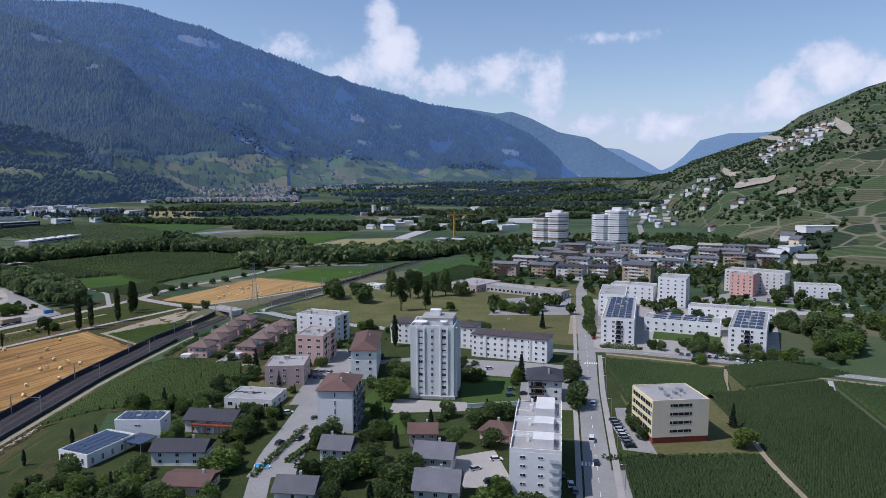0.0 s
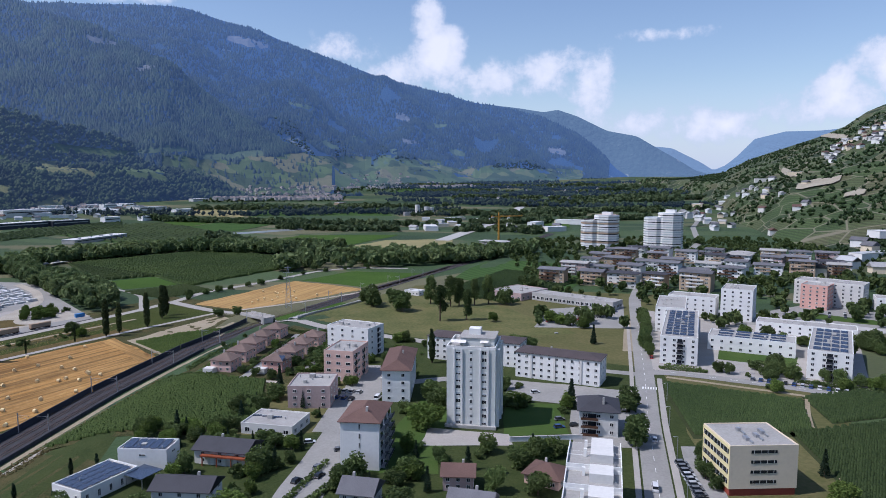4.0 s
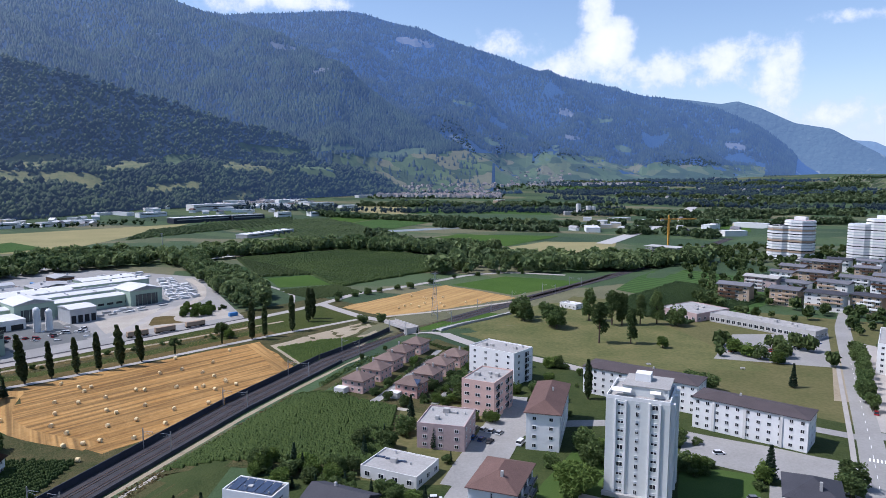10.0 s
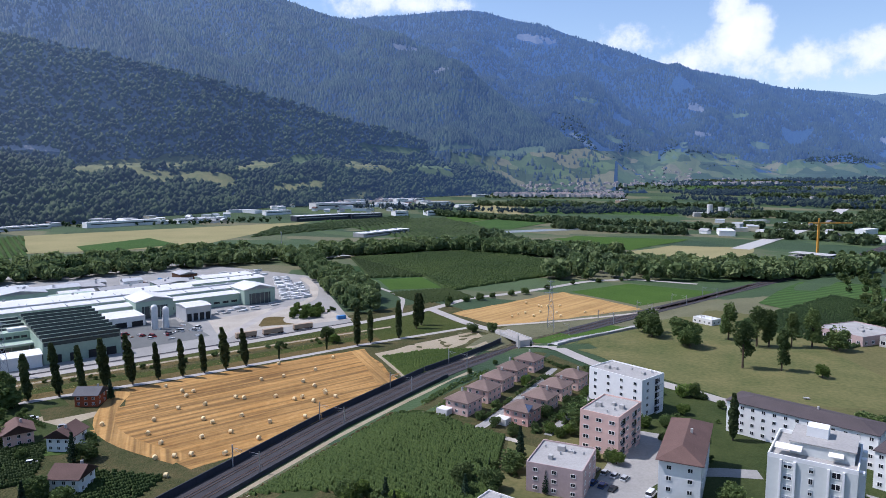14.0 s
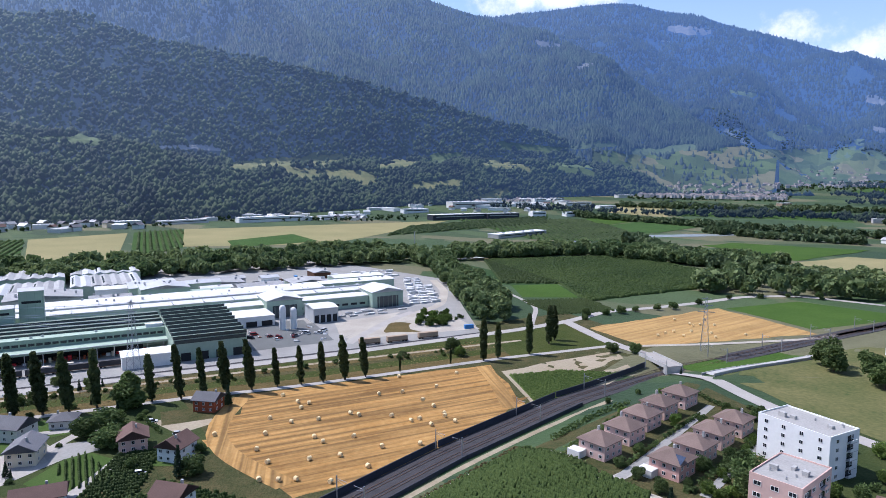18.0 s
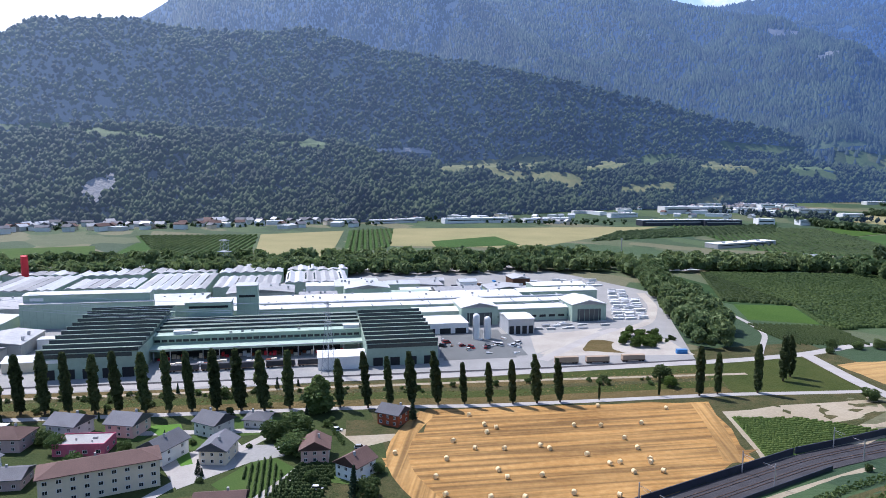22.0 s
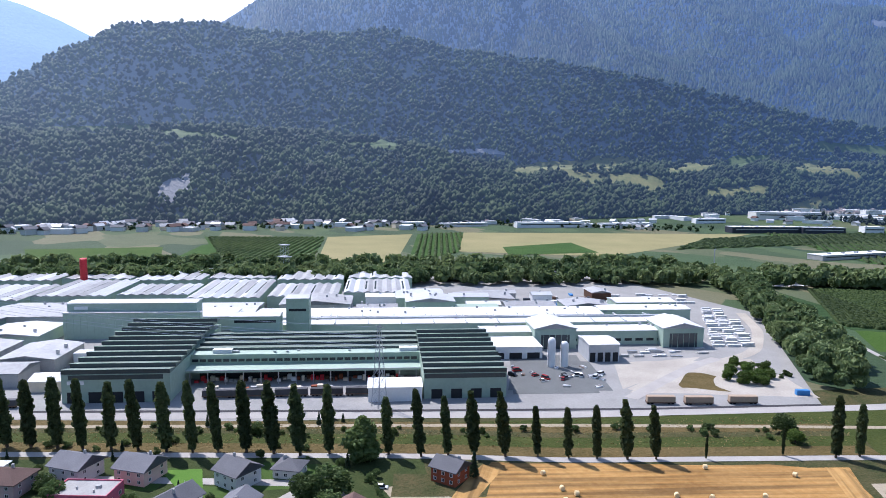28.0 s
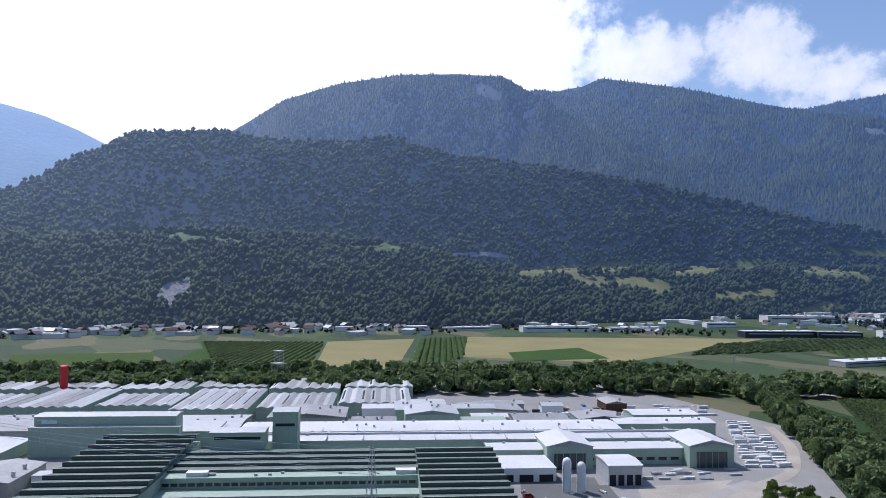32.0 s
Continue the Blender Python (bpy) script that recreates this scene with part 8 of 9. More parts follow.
hall("container_office", -22, 2, 62, 70, 5.6, "white", "metalroof", "white container office with windows")


def ridged(name, u0, u1, v0, v1, h, ridges, label, keys=("metalroof", "greyroof", "greyroof")):
    """A wide shed under many small parallel gables; each gable roof is its own part."""
    x, y = works((u0 + u1) / 2, (v0 + v1) / 2)
    w, d = u1 - u0, v1 - v0
    ob = base(name, x, y, WA, label, "factory hall", "works halls", -3.0)
    box("wall", "fabgreen2", ob, 0, 0, -1, w, d, h + 1)
    step = w / ridges
    for i in range(ridges):
        x0 = -w / 2 + i * step
        k = rnd.uniform(1.0, 1.5)
        vs = [(xx, yy, zz) for yy in (-d / 2 - 0.4, d / 2 + 0.4) for xx, zz in ((x0, 0), (x0 + step * 0.5, k), (x0 + step, 0))]
        r = mesh_object("gable_roof", vs, [(0, 1, 4, 3), (1, 2, 5, 4), (0, 2, 1), (3, 4, 5)], M[rnd.choice(keys)], ob)
        r.location.z = h + 0.02
        if rnd.random() < 0.5:
            box("skylight", "blueglass", ob, x0 + step * 0.25, 0, h + k * 0.5 + 0.1, 1.4, d * 0.6, 0.12, 0, "", 0, -math.degrees(math.atan2(k, step * 0.5)))
    return ob


for i in range(6):
    ridged("rear_shed", -170 + i * 56, -118 + i * 56, 196 + (i % 3) * 10, 262 + (i % 2) * 16, 9.0 + (i % 2), 7, "rear shed under rows of pale gable roofs")
    ridged("rear_shed", -190 + i * 60, -134 + i * 60, 282 + (i % 2) * 8, 340, 9.5, 6, "rear shed under rows of pale gable roofs")
for i, (u0, u1, v0, v1, h, rise) in enumerate(((-140, -96, 100, 150, 8, 2), (-90, -56, 96, 130, 7, 1.5), (-110, -58, 140, 186, 9, 2.2), (-52, 0, 136, 176, 10, 2), (6, 56, 136, 182, 9, 1.6), (70, 118, 158, 190, 12, 2.5), (122, 150, 156, 178, 8, 2.5), (156, 190, 160, 186, 13, 2.5), (226, 262, 158, 182, 9, 2), (268, 300, 156, 180, 10, 2), (150, 186, 196, 236, 9, 2), (196, 240, 200, 230, 7, 1.5))):
    hall("rear_hall", u0, u1, v0, v1, h, ("fabgreen2", "fabgreen", "concrete")[i % 3], ("greyroof", "metalroof", "greyroof")[i % 3], "rear works hall with a pale pitched roof", i % 2 == 0, rise, vents=4)
hall("vat_hall", 190, 222, 156, 176, 8, "fabgreen2", "fabgreen2", "dark green low hall")


def stack_yard():
    """Pale stacks of metal slabs beside the halls."""
    spots = []
    for r in range(20):
        v = 80 + r * 5.8
        u0 = 340 + (v - 78) * 0.42
        spots += [(u0 + k * 9 + rnd.uniform(-1, 1), v + rnd.uniform(-0.6, 0.6)) for k in range(3 if v < 150 else 2)]
    spots += [(rnd.uniform(322, 395), 214 + (i % 5) * 9) for i in range(26)]
    for u, v in spots:
        x, y = works(u, v)
        st = base("slab_stack", x, y, WA + rnd.uniform(-3, 3), "stack of pale aluminium slabs on the yard", "stack", "slab stacks", -2.9)
        for k in range(rnd.randrange(1, 4)):
            box("slab", "whiteroof", st, 0, 0, k * 0.75, rnd.uniform(6, 8.4), rnd.uniform(1.8, 2.6), 0.7)


stack_yard()


def wagon(x, y, rot, key="wagon", length=15.0, words="dark freight wagon standing on a siding"):
    ob = base("freight_wagon", x, y, rot, words, "wagon", "freight wagons", -2.9)
    box("underframe", "rust", ob, 0, 0, 0.7, length, 2.4, 0.5)
    box("body", key, ob, 0, 0, 1.2, length - 0.4, 2.7, 2.5)
    for s in (-0.36, 0.36):
        for t in (-0.9, 0.9):
            box("wheel", "tyre", ob, length * s + t, 0, 0, 0.9, 1.7, 0.9)


for u in (66, 82, 98, 114, 130):
    x, y = works(u, 4)
    wagon(x, y, WA)
for u in (-40, -24):
    x, y = works(u, -4)
    wagon(x, y, WA)
for x, y in ((-303, 405), (-295, 420), (-287, 439)):
    wagon(x, y, 64, "tan", 13, "flat wagon with a tan load on a siding")
strip("siding_rail", [(-412, 152), (-350, 285), (-300, 395), (-270, 470)], 2.4, "ballast", "dark railway siding along the works", "railway", 0.2)
for x, y in ((-352, 398), (-346, 404), (-349, 410)):
    car(x, y, rnd.uniform(0, 180), "white", True)
for u in range(9):
    x, y = works(rnd.uniform(205, 240), rnd.uniform(12, 40))
    car(x, y, rnd.uniform(0, 180), rnd.choice(("white", "grey", "red", "black")), rnd.random() < 0.5, -2.85)
for u in range(22):
    x, y = works(rnd.uniform(50, 150), rnd.uniform(10, 16))
    st = base("pallet_stack", x, y, WA, "stack of brown packed pallets on the yard", "stack", "pallet stacks", -2.9)
    box("pallet", "timber", st, 0, 0, 0, 3, 2, 0.2)
    box("load", rnd.choice(("cream", "redtimber", "concrete")), st, 0, 0, 0.2, 2.8, 1.9, rnd.uniform(0.8, 2))
for i in range(60):
    x, y = works(rnd.uniform(60, 330), rnd.uniform(196, 235))
    st = base("crate", x, y, WA, "stored crate or container behind the halls", "crate", "stored crates", -2.9)
    box("body", rnd.choice(("red", "blue", "concrete", "rust", "white", "darkwall")), st, 0, 0, 0, rnd.uniform(2, 6), 2.4, rnd.uniform(1, 2.6))
for i, (u, v, w, d, h, wall, roofk, words) in enumerate(((205, 206, 30, 14, 9, "fabgreen2", "metalroof", "sage hall with a pale gable roof"), (214, 184, 26, 12, 7, "white", "whiteroof", "white low store with a flat roof"), (140, 214, 26, 16, 8, "white", "whiteroof", "white gabled store hall"),
                                                (170, 206, 22, 14, 7, "concrete", "metalroof", "pale grey store hall"), (318, 240, 16, 22, 6, "timber", "greyroof", "brown open timber store"), (232, 236, 30, 12, 6, "concrete", "greyroof", "grey store hall beside the river woods"), (268, 232, 16, 12, 5, "white", "metalroof", "small white store hall beside the yard"))):
    hall("store_hall", u - w / 2, u + w / 2, v - d / 2, v + d / 2, h, wall, roofk, words, w > d, 1.8, vents=1)
for i in range(34):
    x, y = works(rnd.uniform(190, 330), rnd.uniform(196, 262))
    st = base("crate", x, y, WA + rnd.choice((0, 90)), "stored crate or container behind the halls", "crate", "stored crates", -2.9)
    box("body", rnd.choice(("rust", "blue", "concrete", "cream", "white", "white", "redtimber")), st, 0, 0, 0, rnd.uniform(3, 7), 2.4, rnd.uniform(1.2, 2.8))
box_c = base("container", -283, 475, 60, "blue steel container beside the works road", "container")
box("body", "blue", box_c, 0, 0, 0, 6, 2.4, 2.6)


def lattice(name, x, y, h, w0, w1, label, arms=True, key="steel", z=None):
    """A lattice mast: four legs, rings, diagonals and cross-arms."""
    ob = base(name, x, y, 20, label, "pylon", "", z)
    n = 8
    for sx in (-1, 1):
        for sy in (-1, 1):
            a, b = Vector((sx * w0 / 2, sy * w0 / 2, -0.5)), Vector((sx * w1 / 2, sy * w1 / 2, h))
            bm = bmesh.new()
            d = b - a
            bmesh.ops.create_cone(bm, cap_ends=True, segments=4, radius1=0.16, radius2=0.1, depth=d.length, matrix=Matrix.Translation((a + b) / 2) @ d.to_track_quat("Z", "Y").to_matrix().to_4x4())
            part("leg", bm, M[key], ob)
    bm = bmesh.new()
    for i in range(n):
        z0, z1 = h * i / n, h * (i + 1) / n
        r0, r1 = (w0 + (w1 - w0) * i / n) / 2, (w0 + (w1 - w0) * (i + 1) / n) / 2
        cs = [(-1, -1), (1, -1), (1, 1), (-1, 1)]
        for k in range(4):
            p, q = cs[k], cs[(k + 1) % 4]
            for a, b in (((p[0] * r0, p[1] * r0, z0), (q[0] * r1, q[1] * r1, z1)), ((q[0] * r0, q[1] * r0, z0), (p[0] * r1, p[1] * r1, z1))):
                a, b = Vector(a), Vector(b)
                d = b - a
                bmesh.ops.create_cone(bm, segments=3, radius1=0.06, radius2=0.06, depth=d.length, matrix=Matrix.Translation((a + b) / 2) @ d.to_track_quat("Z", "Y").to_matrix().to_4x4())
    part("bracing", bm, M[key], ob)
    if arms:
        for zz, l in ((h * 0.72, 9), (h * 0.84, 7), (h * 0.96, 5)):
            box("cross_arm", key, ob, 0, 0, zz, l, 0.35, 0.3)
    return ob


lattice("power_pylon", -354, 290, 37, 5, 0.8, "grey lattice power pylon beside the works")
lattice("power_pylon", -146, 514, 31, 4.5, 0.8, "grey lattice power pylon beside the railway")
lt = lattice("works_mast", -715, 339, 34, 7, 5.5, "grey lattice tower behind the sheds", False)
box("platform", "steel", lt, 0, 0, 22, 12, 9, 0.6)
box("platform", "steel", lt, 0, 0, 33, 8, 7, 0.8)
rs = base("red_silo", -728, 171.5, 0, "pair of red cylindrical silos behind the sheds", "silo")
for s in (-1, 1):
    bm = bmesh.new()
    bmesh.ops.create_cone(bm, cap_ends=True, segments=16, radius1=2.8, radius2=2.8, depth=27, matrix=Matrix.Translation((s * 3.0, 0, 13.5)))
    part("tank", bm, M["red"], rs)
lamp = base("light_mast", -551, 724, 0, "tall grey light mast at the yard's edge", "mast")
box("pole", "steel", lamp, 0, 0, 0, 0.6, 0.6, 30)
box("lamp_head", "steel", lamp, 0, 0, 30, 3, 0.6, 0.6)

crane = base("tower_crane", 17, 1000, 30, "yellow tower crane over a building site", "crane")
box("mast", "orange", crane, 0, 0, 0, 2.0, 2.0, 41)
box("jib", "orange", crane, 14, 0, 41, 52, 1.6, 1.6)
box("counterweight", "concrete", crane, -10, 0, 39.5, 4, 2, 2.5)
box("cab", "orange", crane, 1.6, 0, 38.5, 1.6, 1.6, 2)
box("tip", "orange", crane, 0, 0, 42.6, 1.2, 1.2, 5)
site = base("building_site", 12, 960, -25, "concrete building shell under construction", "building")
for k in range(3):
    box("slab", "concrete", site, 0, 0, k * 3.4 + 3, 44, 22, 0.5)
    for i in range(6):
        for s in (-1, 1):
            box("column", "concrete", site, -20 + i * 8, s * 9.5, k * 3.4 - (1 if k == 0 else 0), 0.7, 0.7, 3.4 + (1 if k == 0 else 0))

# ---- trees one by one ----
POPLARS = "-371.8,150.6,26.7 -367.5,158.5,25.5 -363,167,26.7 -357.6,175.3,26.5 -353,184.6,25.4 -348.2,193.3,26.5 -342.2,202.4,26.2 -337.4,210.8,26.8 -333.6,219.2,26.2 -329.6,228.3,26.7 -323.8,237,26.8 -318.4,245.2,26.2 -315,255,25.7"
POPLARS_EAST = "-305.4,274.2,21.5 -298.4,284,25.1 -295.4,293.4,22 -291,301.9,23.8 -285,311.4,24.2 -280,322,18.7 -274,331.3,19 -269.2,340.5,19.7 -263.8,349.8,22 -259.4,359.4,20"
for p in (POPLARS + " " + POPLARS_EAST).split():
    px, py, h = map(float, p.split(","))
    tree("poplar", px, py, h, rnd.uniform(0.85, 1.08), lean=rnd.uniform(2.5, 6))
for px, py, h in ((-251.6, 375.8, 9), (-241.4, 404, 10.5), (-231.6, 420, 23), (-228.4, 429, 19.6), (-219.4, 446.5, 23), (-223, 474, 23), (-225, 484, 21), (-26, 356, 17)):
    tree("poplar", px, py, h, 0.6 if h < 12 else 1.0)
tree("egg", -305, 264, 16, 1.9, label="very large dark round tree beside the poplars")
tree("broad", -255, 423, 9, 1.2)
tree("light", -247, 419, 6, 1.2)
for px, py, h, w, k in ((-85, 509, 15, 1, "broad"), (-80, 500, 14, 1, "broad"), (-62, 490, 15, 1, "broad"), (-57, 484, 14, 1, "broad"), (-29, 455, 24, 0.85, "park"), (-12, 459, 21, 0.7, "park"),
                        (-19, 507, 21, 0.85, "park"), (5, 455, 7, 1, "light"), (2, 516, 22, 0.85, "park"), (14, 515, 14, 1, "broad"), (18, 382, 9, 1.3, "broad"), (24, 384, 8, 1.2, "broad"), (-40, 513, 22, 0.85, "park"),
                        (-25, 504, 23, 0.85, "park"), (-8, 512, 20, 0.85, "park"), (41, 454, 9, 1, "light"), (47, 450, 8, 1.1, "light"), (53, 446, 9, 1, "broad"), (60, 440, 8, 1.1, "light"), (65, 452, 9, 1, "broad"),
                        (60, 400, 11, 1, "fir"), (-87, 305, 12, 1.0, "fir"), (-72, 287, 9, 0.8, "fir"), (35, 294, 12, 1.2, "fir"), (-20, 268, 9, 1.5, "light"), (-24, 273, 8, 1.4, "light"), (-35, 260, 7, 1.2, "broad"),
                        (101, 217, 7, 1.3, "light"), (105, 236, 9, 1, "fir"), (-78, 345, 10, 1.2, "broad"), (-83, 352, 9, 1.2, "broad"), (-76, 338, 9, 1.2, "broad"), (-19, 290, 8, 1.2, "broad"), (-22, 300, 9, 1.1, "broad"),
                        (52, 256, 10, 1.0, "broad"), (54, 263, 9, 1.0, "broad"), (58, 297, 9, 1.1, "broad"), (56, 290, 8, 1.1, "broad"), (68, 232, 6, 1.1, "broad"), (70, 240, 6, 1, "broad"), (69, 225, 5, 1, "broad"), (72, 248, 6, 1, "broad"),
                        (-124, 404, 4, 1, "fir"), (-139, 458, 4, 1, "fir"), (-183, 474, 6, 1.4, "broad"), (-171, 477, 6, 1.3, "broad"), (-144, 418, 3, 1, "broad"), (-150, 400, 3, 1, "broad"),
                        (-270, 240, 9, 1.6, "broad"), (-283, 246, 10, 1.4, "broad"), (-287, 238, 8, 1.4, "broad"), (-276, 293, 9, 1.2, "fir"), (-228, 243, 11, 1.0, "fir"), (-226, 247, 8, 1.2, "broad"), (-240, 258, 4, 1.3, "broad"),
                        (-316, 168, 7, 1.2, "broad"), (-300, 172, 6, 1.2, "broad"), (-328, 165, 6, 1.3, "broad"), (-208, 214, 10, 1, "fir"), (-212, 220, 8, 1.2, "broad"), (-202, 222, 6, 1.3, "broad"), (-214, 232, 7, 1.2, "broad")):
    tree(k, px, py, h, w)
for px, py in ((90.4, 408), (92, 416), (94, 424), (96, 433), (98, 442), (99, 452), (100, 460), (87, 398), (85, 386), (84.5, 375)):
    tree("broad", px, py, rnd.uniform(8, 11), 0.75)
GREEN = random.Random(5)


def scatter(n, x0, x1, y0, y1, kinds, lo, hi, keep=lambda x, y: True):
    k = 0
    while k < n:
        x, y = GREEN.uniform(x0, x1), GREEN.uniform(y0, y1)
        if keep(x, y):
            kind = GREEN.choice(kinds)
            tree(kind, x, y, GREEN.uniform(lo, hi) * (0.5 if kind == "bush" else 1), GREEN.uniform(0.9, 1.3))
            k += 1


BUILT = [(o.matrix_basis.translation.x, o.matrix_basis.translation.y, max([abs(c.matrix_basis[0][0]) + abs(c.matrix_basis[1][1]) for c in o.children if c.name.startswith("wall")] + [0]) * 0.36 + 2.5)
         for o in bpy.data.objects if o.type == "EMPTY" and o.parent is None and any(c.name.startswith("wall") for c in o.children)]


def clear(x, y):
    return all((x - a) ** 2 + (y - b) ** 2 > r * r for a, b, r in BUILT)


def off_road(x, y):
    return abs(x - float(np.interp(y, [60, 182, 277, 342, 455, 540], [20, 44.5, 61.5, 75, 96, 112]))) > 7 and abs(x + 52) > 10


scatter(104, -124, -62, 172, 262, ("broad", "broad", "bush", "light", "fir", "bush"), 4, 8, lambda x, y: clear(x, y) and not (-128 < x < -96 and 196 < y < 244))
scatter(84, -42, 26, 158, 252, ("broad", "broad", "broad", "light", "bush", "fir"), 5, 9, lambda x, y: clear(x, y) and off_road(x, y) and not (2 < x < 24 and 186 < y < 218))
scatter(34, -100, -60, 245, 300, ("broad", "broad", "bush", "fir"), 3, 7, clear)
scatter(26, -32, 34, 284, 330, ("broad", "bush", "light"), 3, 7, lambda x, y: clear(x, y) and off_road(x, y))
scatter(60, -134, -80, 322, 420, ("bush", "light", "bush", "broad"), 3, 5, lambda x, y: clear(x, y) and abs(x + 110) > 2.5)
scatter(26, -80, -30, 300, 400, ("bush", "broad", "light"), 3, 6.5, clear)
scatter(64, -366, -236, 125, 272, ("bush", "broad", "bush", "bush", "fir"), 3, 6, lambda x, y: clear(x, y) and not (-272 < x < -238 and 212 < y < 232) and (x < -262 or y < 252))
scatter(26, 108, 175, 318, 352, ("light", "bush", "broad"), 4, 6, lambda x, y: clear(x, y) and abs(y - (393 - 0.49 * x)) > 7)
scatter(46, 128, 215, 318, 420, ("broad", "broad", "bush", "light"), 5, 9, lambda x, y: clear(x, y) and abs(y - (393 - 0.49 * x)) > 9)
scatter(30, 190, 270, 330, 420, ("broad", "broad", "light"), 7, 13, clear)
scatter(24, -350, -300, 425, 520, ("bush", "light"), 4, 7, lambda x, y: clear(x, y) and (x + 310) ** 2 + (y - 480) ** 2 < 400)
scatter(60, -400, -250, 150, 480, ("bush",), 3, 6, lambda x, y: 17 < (x + 365.8) * -0.897 + (y - 149) * 0.442 < 27)
for p in ((-212, 612), (-204, 622), (-184, 690), (-166, 712), (-234, 572), (-227, 583), (-222, 596), (-196, 655), (-150, 732), (-128, 738), (-243, 560), (-238, 548)):
    tree("broad", *p, rnd.uniform(3.5, 6.5), 1.3)
for p in ((-139, 200), (-133, 205), (-127, 222), (-121, 226), (-144, 190), (-118, 200)):
    tree("cypress", *p, rnd.uniform(4, 6))


def hedge(pts, h, w, label="clipped dark green garden hedge"):
    line = along(pts, 0, 0.9)
    vs, fs = [], []
    rng = random.Random(len(pts) + int(pts[0][0]))
    P, S = [], []
    for x, y, a in line:
        for k in range(7):
            P.append((x + rng.uniform(-w, w) * 0.5, y + rng.uniform(-w, w) * 0.5, gz(x, y) + rng.uniform(0.2, h)))
            S.append(rng.uniform(0.35, 0.6))
    vs, fs = clumps(P, S, rng)
    tagged(mesh_object("hedge", [tuple(v) for v in vs], fs, M["leaf"]), label, "hedge", "garden hedges")


for pts in ([(88, 357), (104, 351)], [(148, 331), (166, 322), (182, 316)], [(10, 247), (34, 252)], [(-30, 222), (-20, 252)], [(10, 236), (24, 244)], [(-58, 196), (-50, 236)], [(-150, 332), (-122, 326)], [(-292, 262), (-268, 258)], [(52, 208), (100, 209)]):
    hedge(pts, 1.8, 1.4)


def poly_points(corners, count, seed):
    rng = random.Random(seed)
    a, b, c, d = (Vector(p) for p in corners)
    out = []
    for _ in range(count):
        u, v = rng.random(), rng.random()
        p = a.lerp(b, u).lerp(d.lerp(c, u), v)
        out.append((p.x, p.y, gz(p.x, p.y)))
    return out


river, copse = [], []
for i, q in enumerate((((-840, 60), (-800, 60), (-520, 700), (-560, 730)), ((-900, 100), (-880, 100), (-590, 730), (-620, 740)), ((-525, 690), (-486, 672), (-470, 690), (-520, 745)),
                       ((-480, 668), (-378, 571), (-359, 602), (-466, 684)), ((-372, 568), (-285, 490), (-269, 511), (-353, 598)), ((-500, 720), (-400, 870), (-430, 920), (-540, 780)),
                       ((-400, 870), (-210, 860), (-190, 920), (-420, 930)), ((-215, 700), (-20, 790), (10, 850), (-230, 850)), ((-60, 790), (60, 830), (60, 900), (-80, 860)))):
    if i in (3, 4):
        copse += poly_points(q, (84, 76)[i - 3], 40 + i)
    else:
        river += poly_points(q, (520, 330, 70, 0, 0, 170, 200, 240, 110)[i], 40 + i)
woods("far_woods_copse", copse, "leaf_copse", "loose copse of light broadleaf trees beside the works", 10, (8, 19), 420, 0.28, 0.36)
woods("far_woods_river", river, "leaf_mid", "belts of riverside trees along the plain", 11, (8, 20), 100, 0.27, 0.68)
plain = []
BELTS = [([(-439, 1072), (-317, 926), (-218, 838), (-162, 822), (-102, 792), (-35, 858)], 26), ([(-690, 1841), (-455, 1818), (-288, 1935)], 40), ([(-400, 1300), (-282, 1248), (-160, 1255)], 26),
         ([(-490, 775), (-445, 858), (-395, 940)], 20), ([(-60, 1240), (20, 1260), (90, 1200)], 30)]
for i in range(40):
    az, r = GREEN.uniform(-18, 24), GREEN.uniform(1350, 2900)
    if az > 8:
        if i % 3:
            continue
        r = 1250 + (r - 1350) * 0.4
    x, y = at_polar(az, r)
    L, a = GREEN.uniform(180, 520), GREEN.uniform(-0.4, 0.3)
    BELTS.append(([(x - math.cos(a) * L / 2, y - math.sin(a) * L / 2), (x + math.cos(a) * L / 2, y + math.sin(a) * L / 2)], GREEN.uniform(12, 26)))
for pts, wide in BELTS:
    for (x0, y0), (x1, y1) in zip(pts, pts[1:]):
        L = math.hypot(x1 - x0, y1 - y0)
        for k in range(int(L * wide / 85)):
            s, t = GREEN.random(), GREEN.uniform(-0.5, 0.5) * wide
            px, py = x0 + (x1 - x0) * s - (y1 - y0) / L * t, y0 + (y1 - y0) * s + (x1 - x0) / L * t
            plain.append((px, py, gz(px, py)))
woods("far_woods_plain", plain, "leaf_plain", "hedgerows and copses across the plain", 12, (7, 15), 26, 0.36, 0.9)
valley = []
for i in range(46):
    az, r = GREEN.uniform(-19, 24), GREEN.uniform(1750, 3300)
    if az > 9:
        if i % 4:
            continue
        r = 1600 + (r - 1750) * 0.25
    x, y = at_polar(az, r)
    L, a = GREEN.uniform(200, 650), GREEN.uniform(-0.35, 0.35)
    for k in range(int(L / 4)):
        s, t = GREEN.uniform(-0.5, 0.5) * L, GREEN.uniform(-22, 22)
        px, py = x + math.cos(a) * s - math.sin(a) * t, y + math.sin(a) * s + math.cos(a) * t
        valley.append((px, py, gz(px, py)))
woods("far_woods_valley", valley, "leaf_valley", "tree belts towards the end of the valley", 69, (8, 15), 3, 0.5)
woods("far_woods_foot", hill_woods(MT, -11, 30, 3000, 67, 0.26, 0.34), "leaf_valley", "orchards and copses at the mountain's foot", 68, (7, 12), 3, 0.5)
town = []
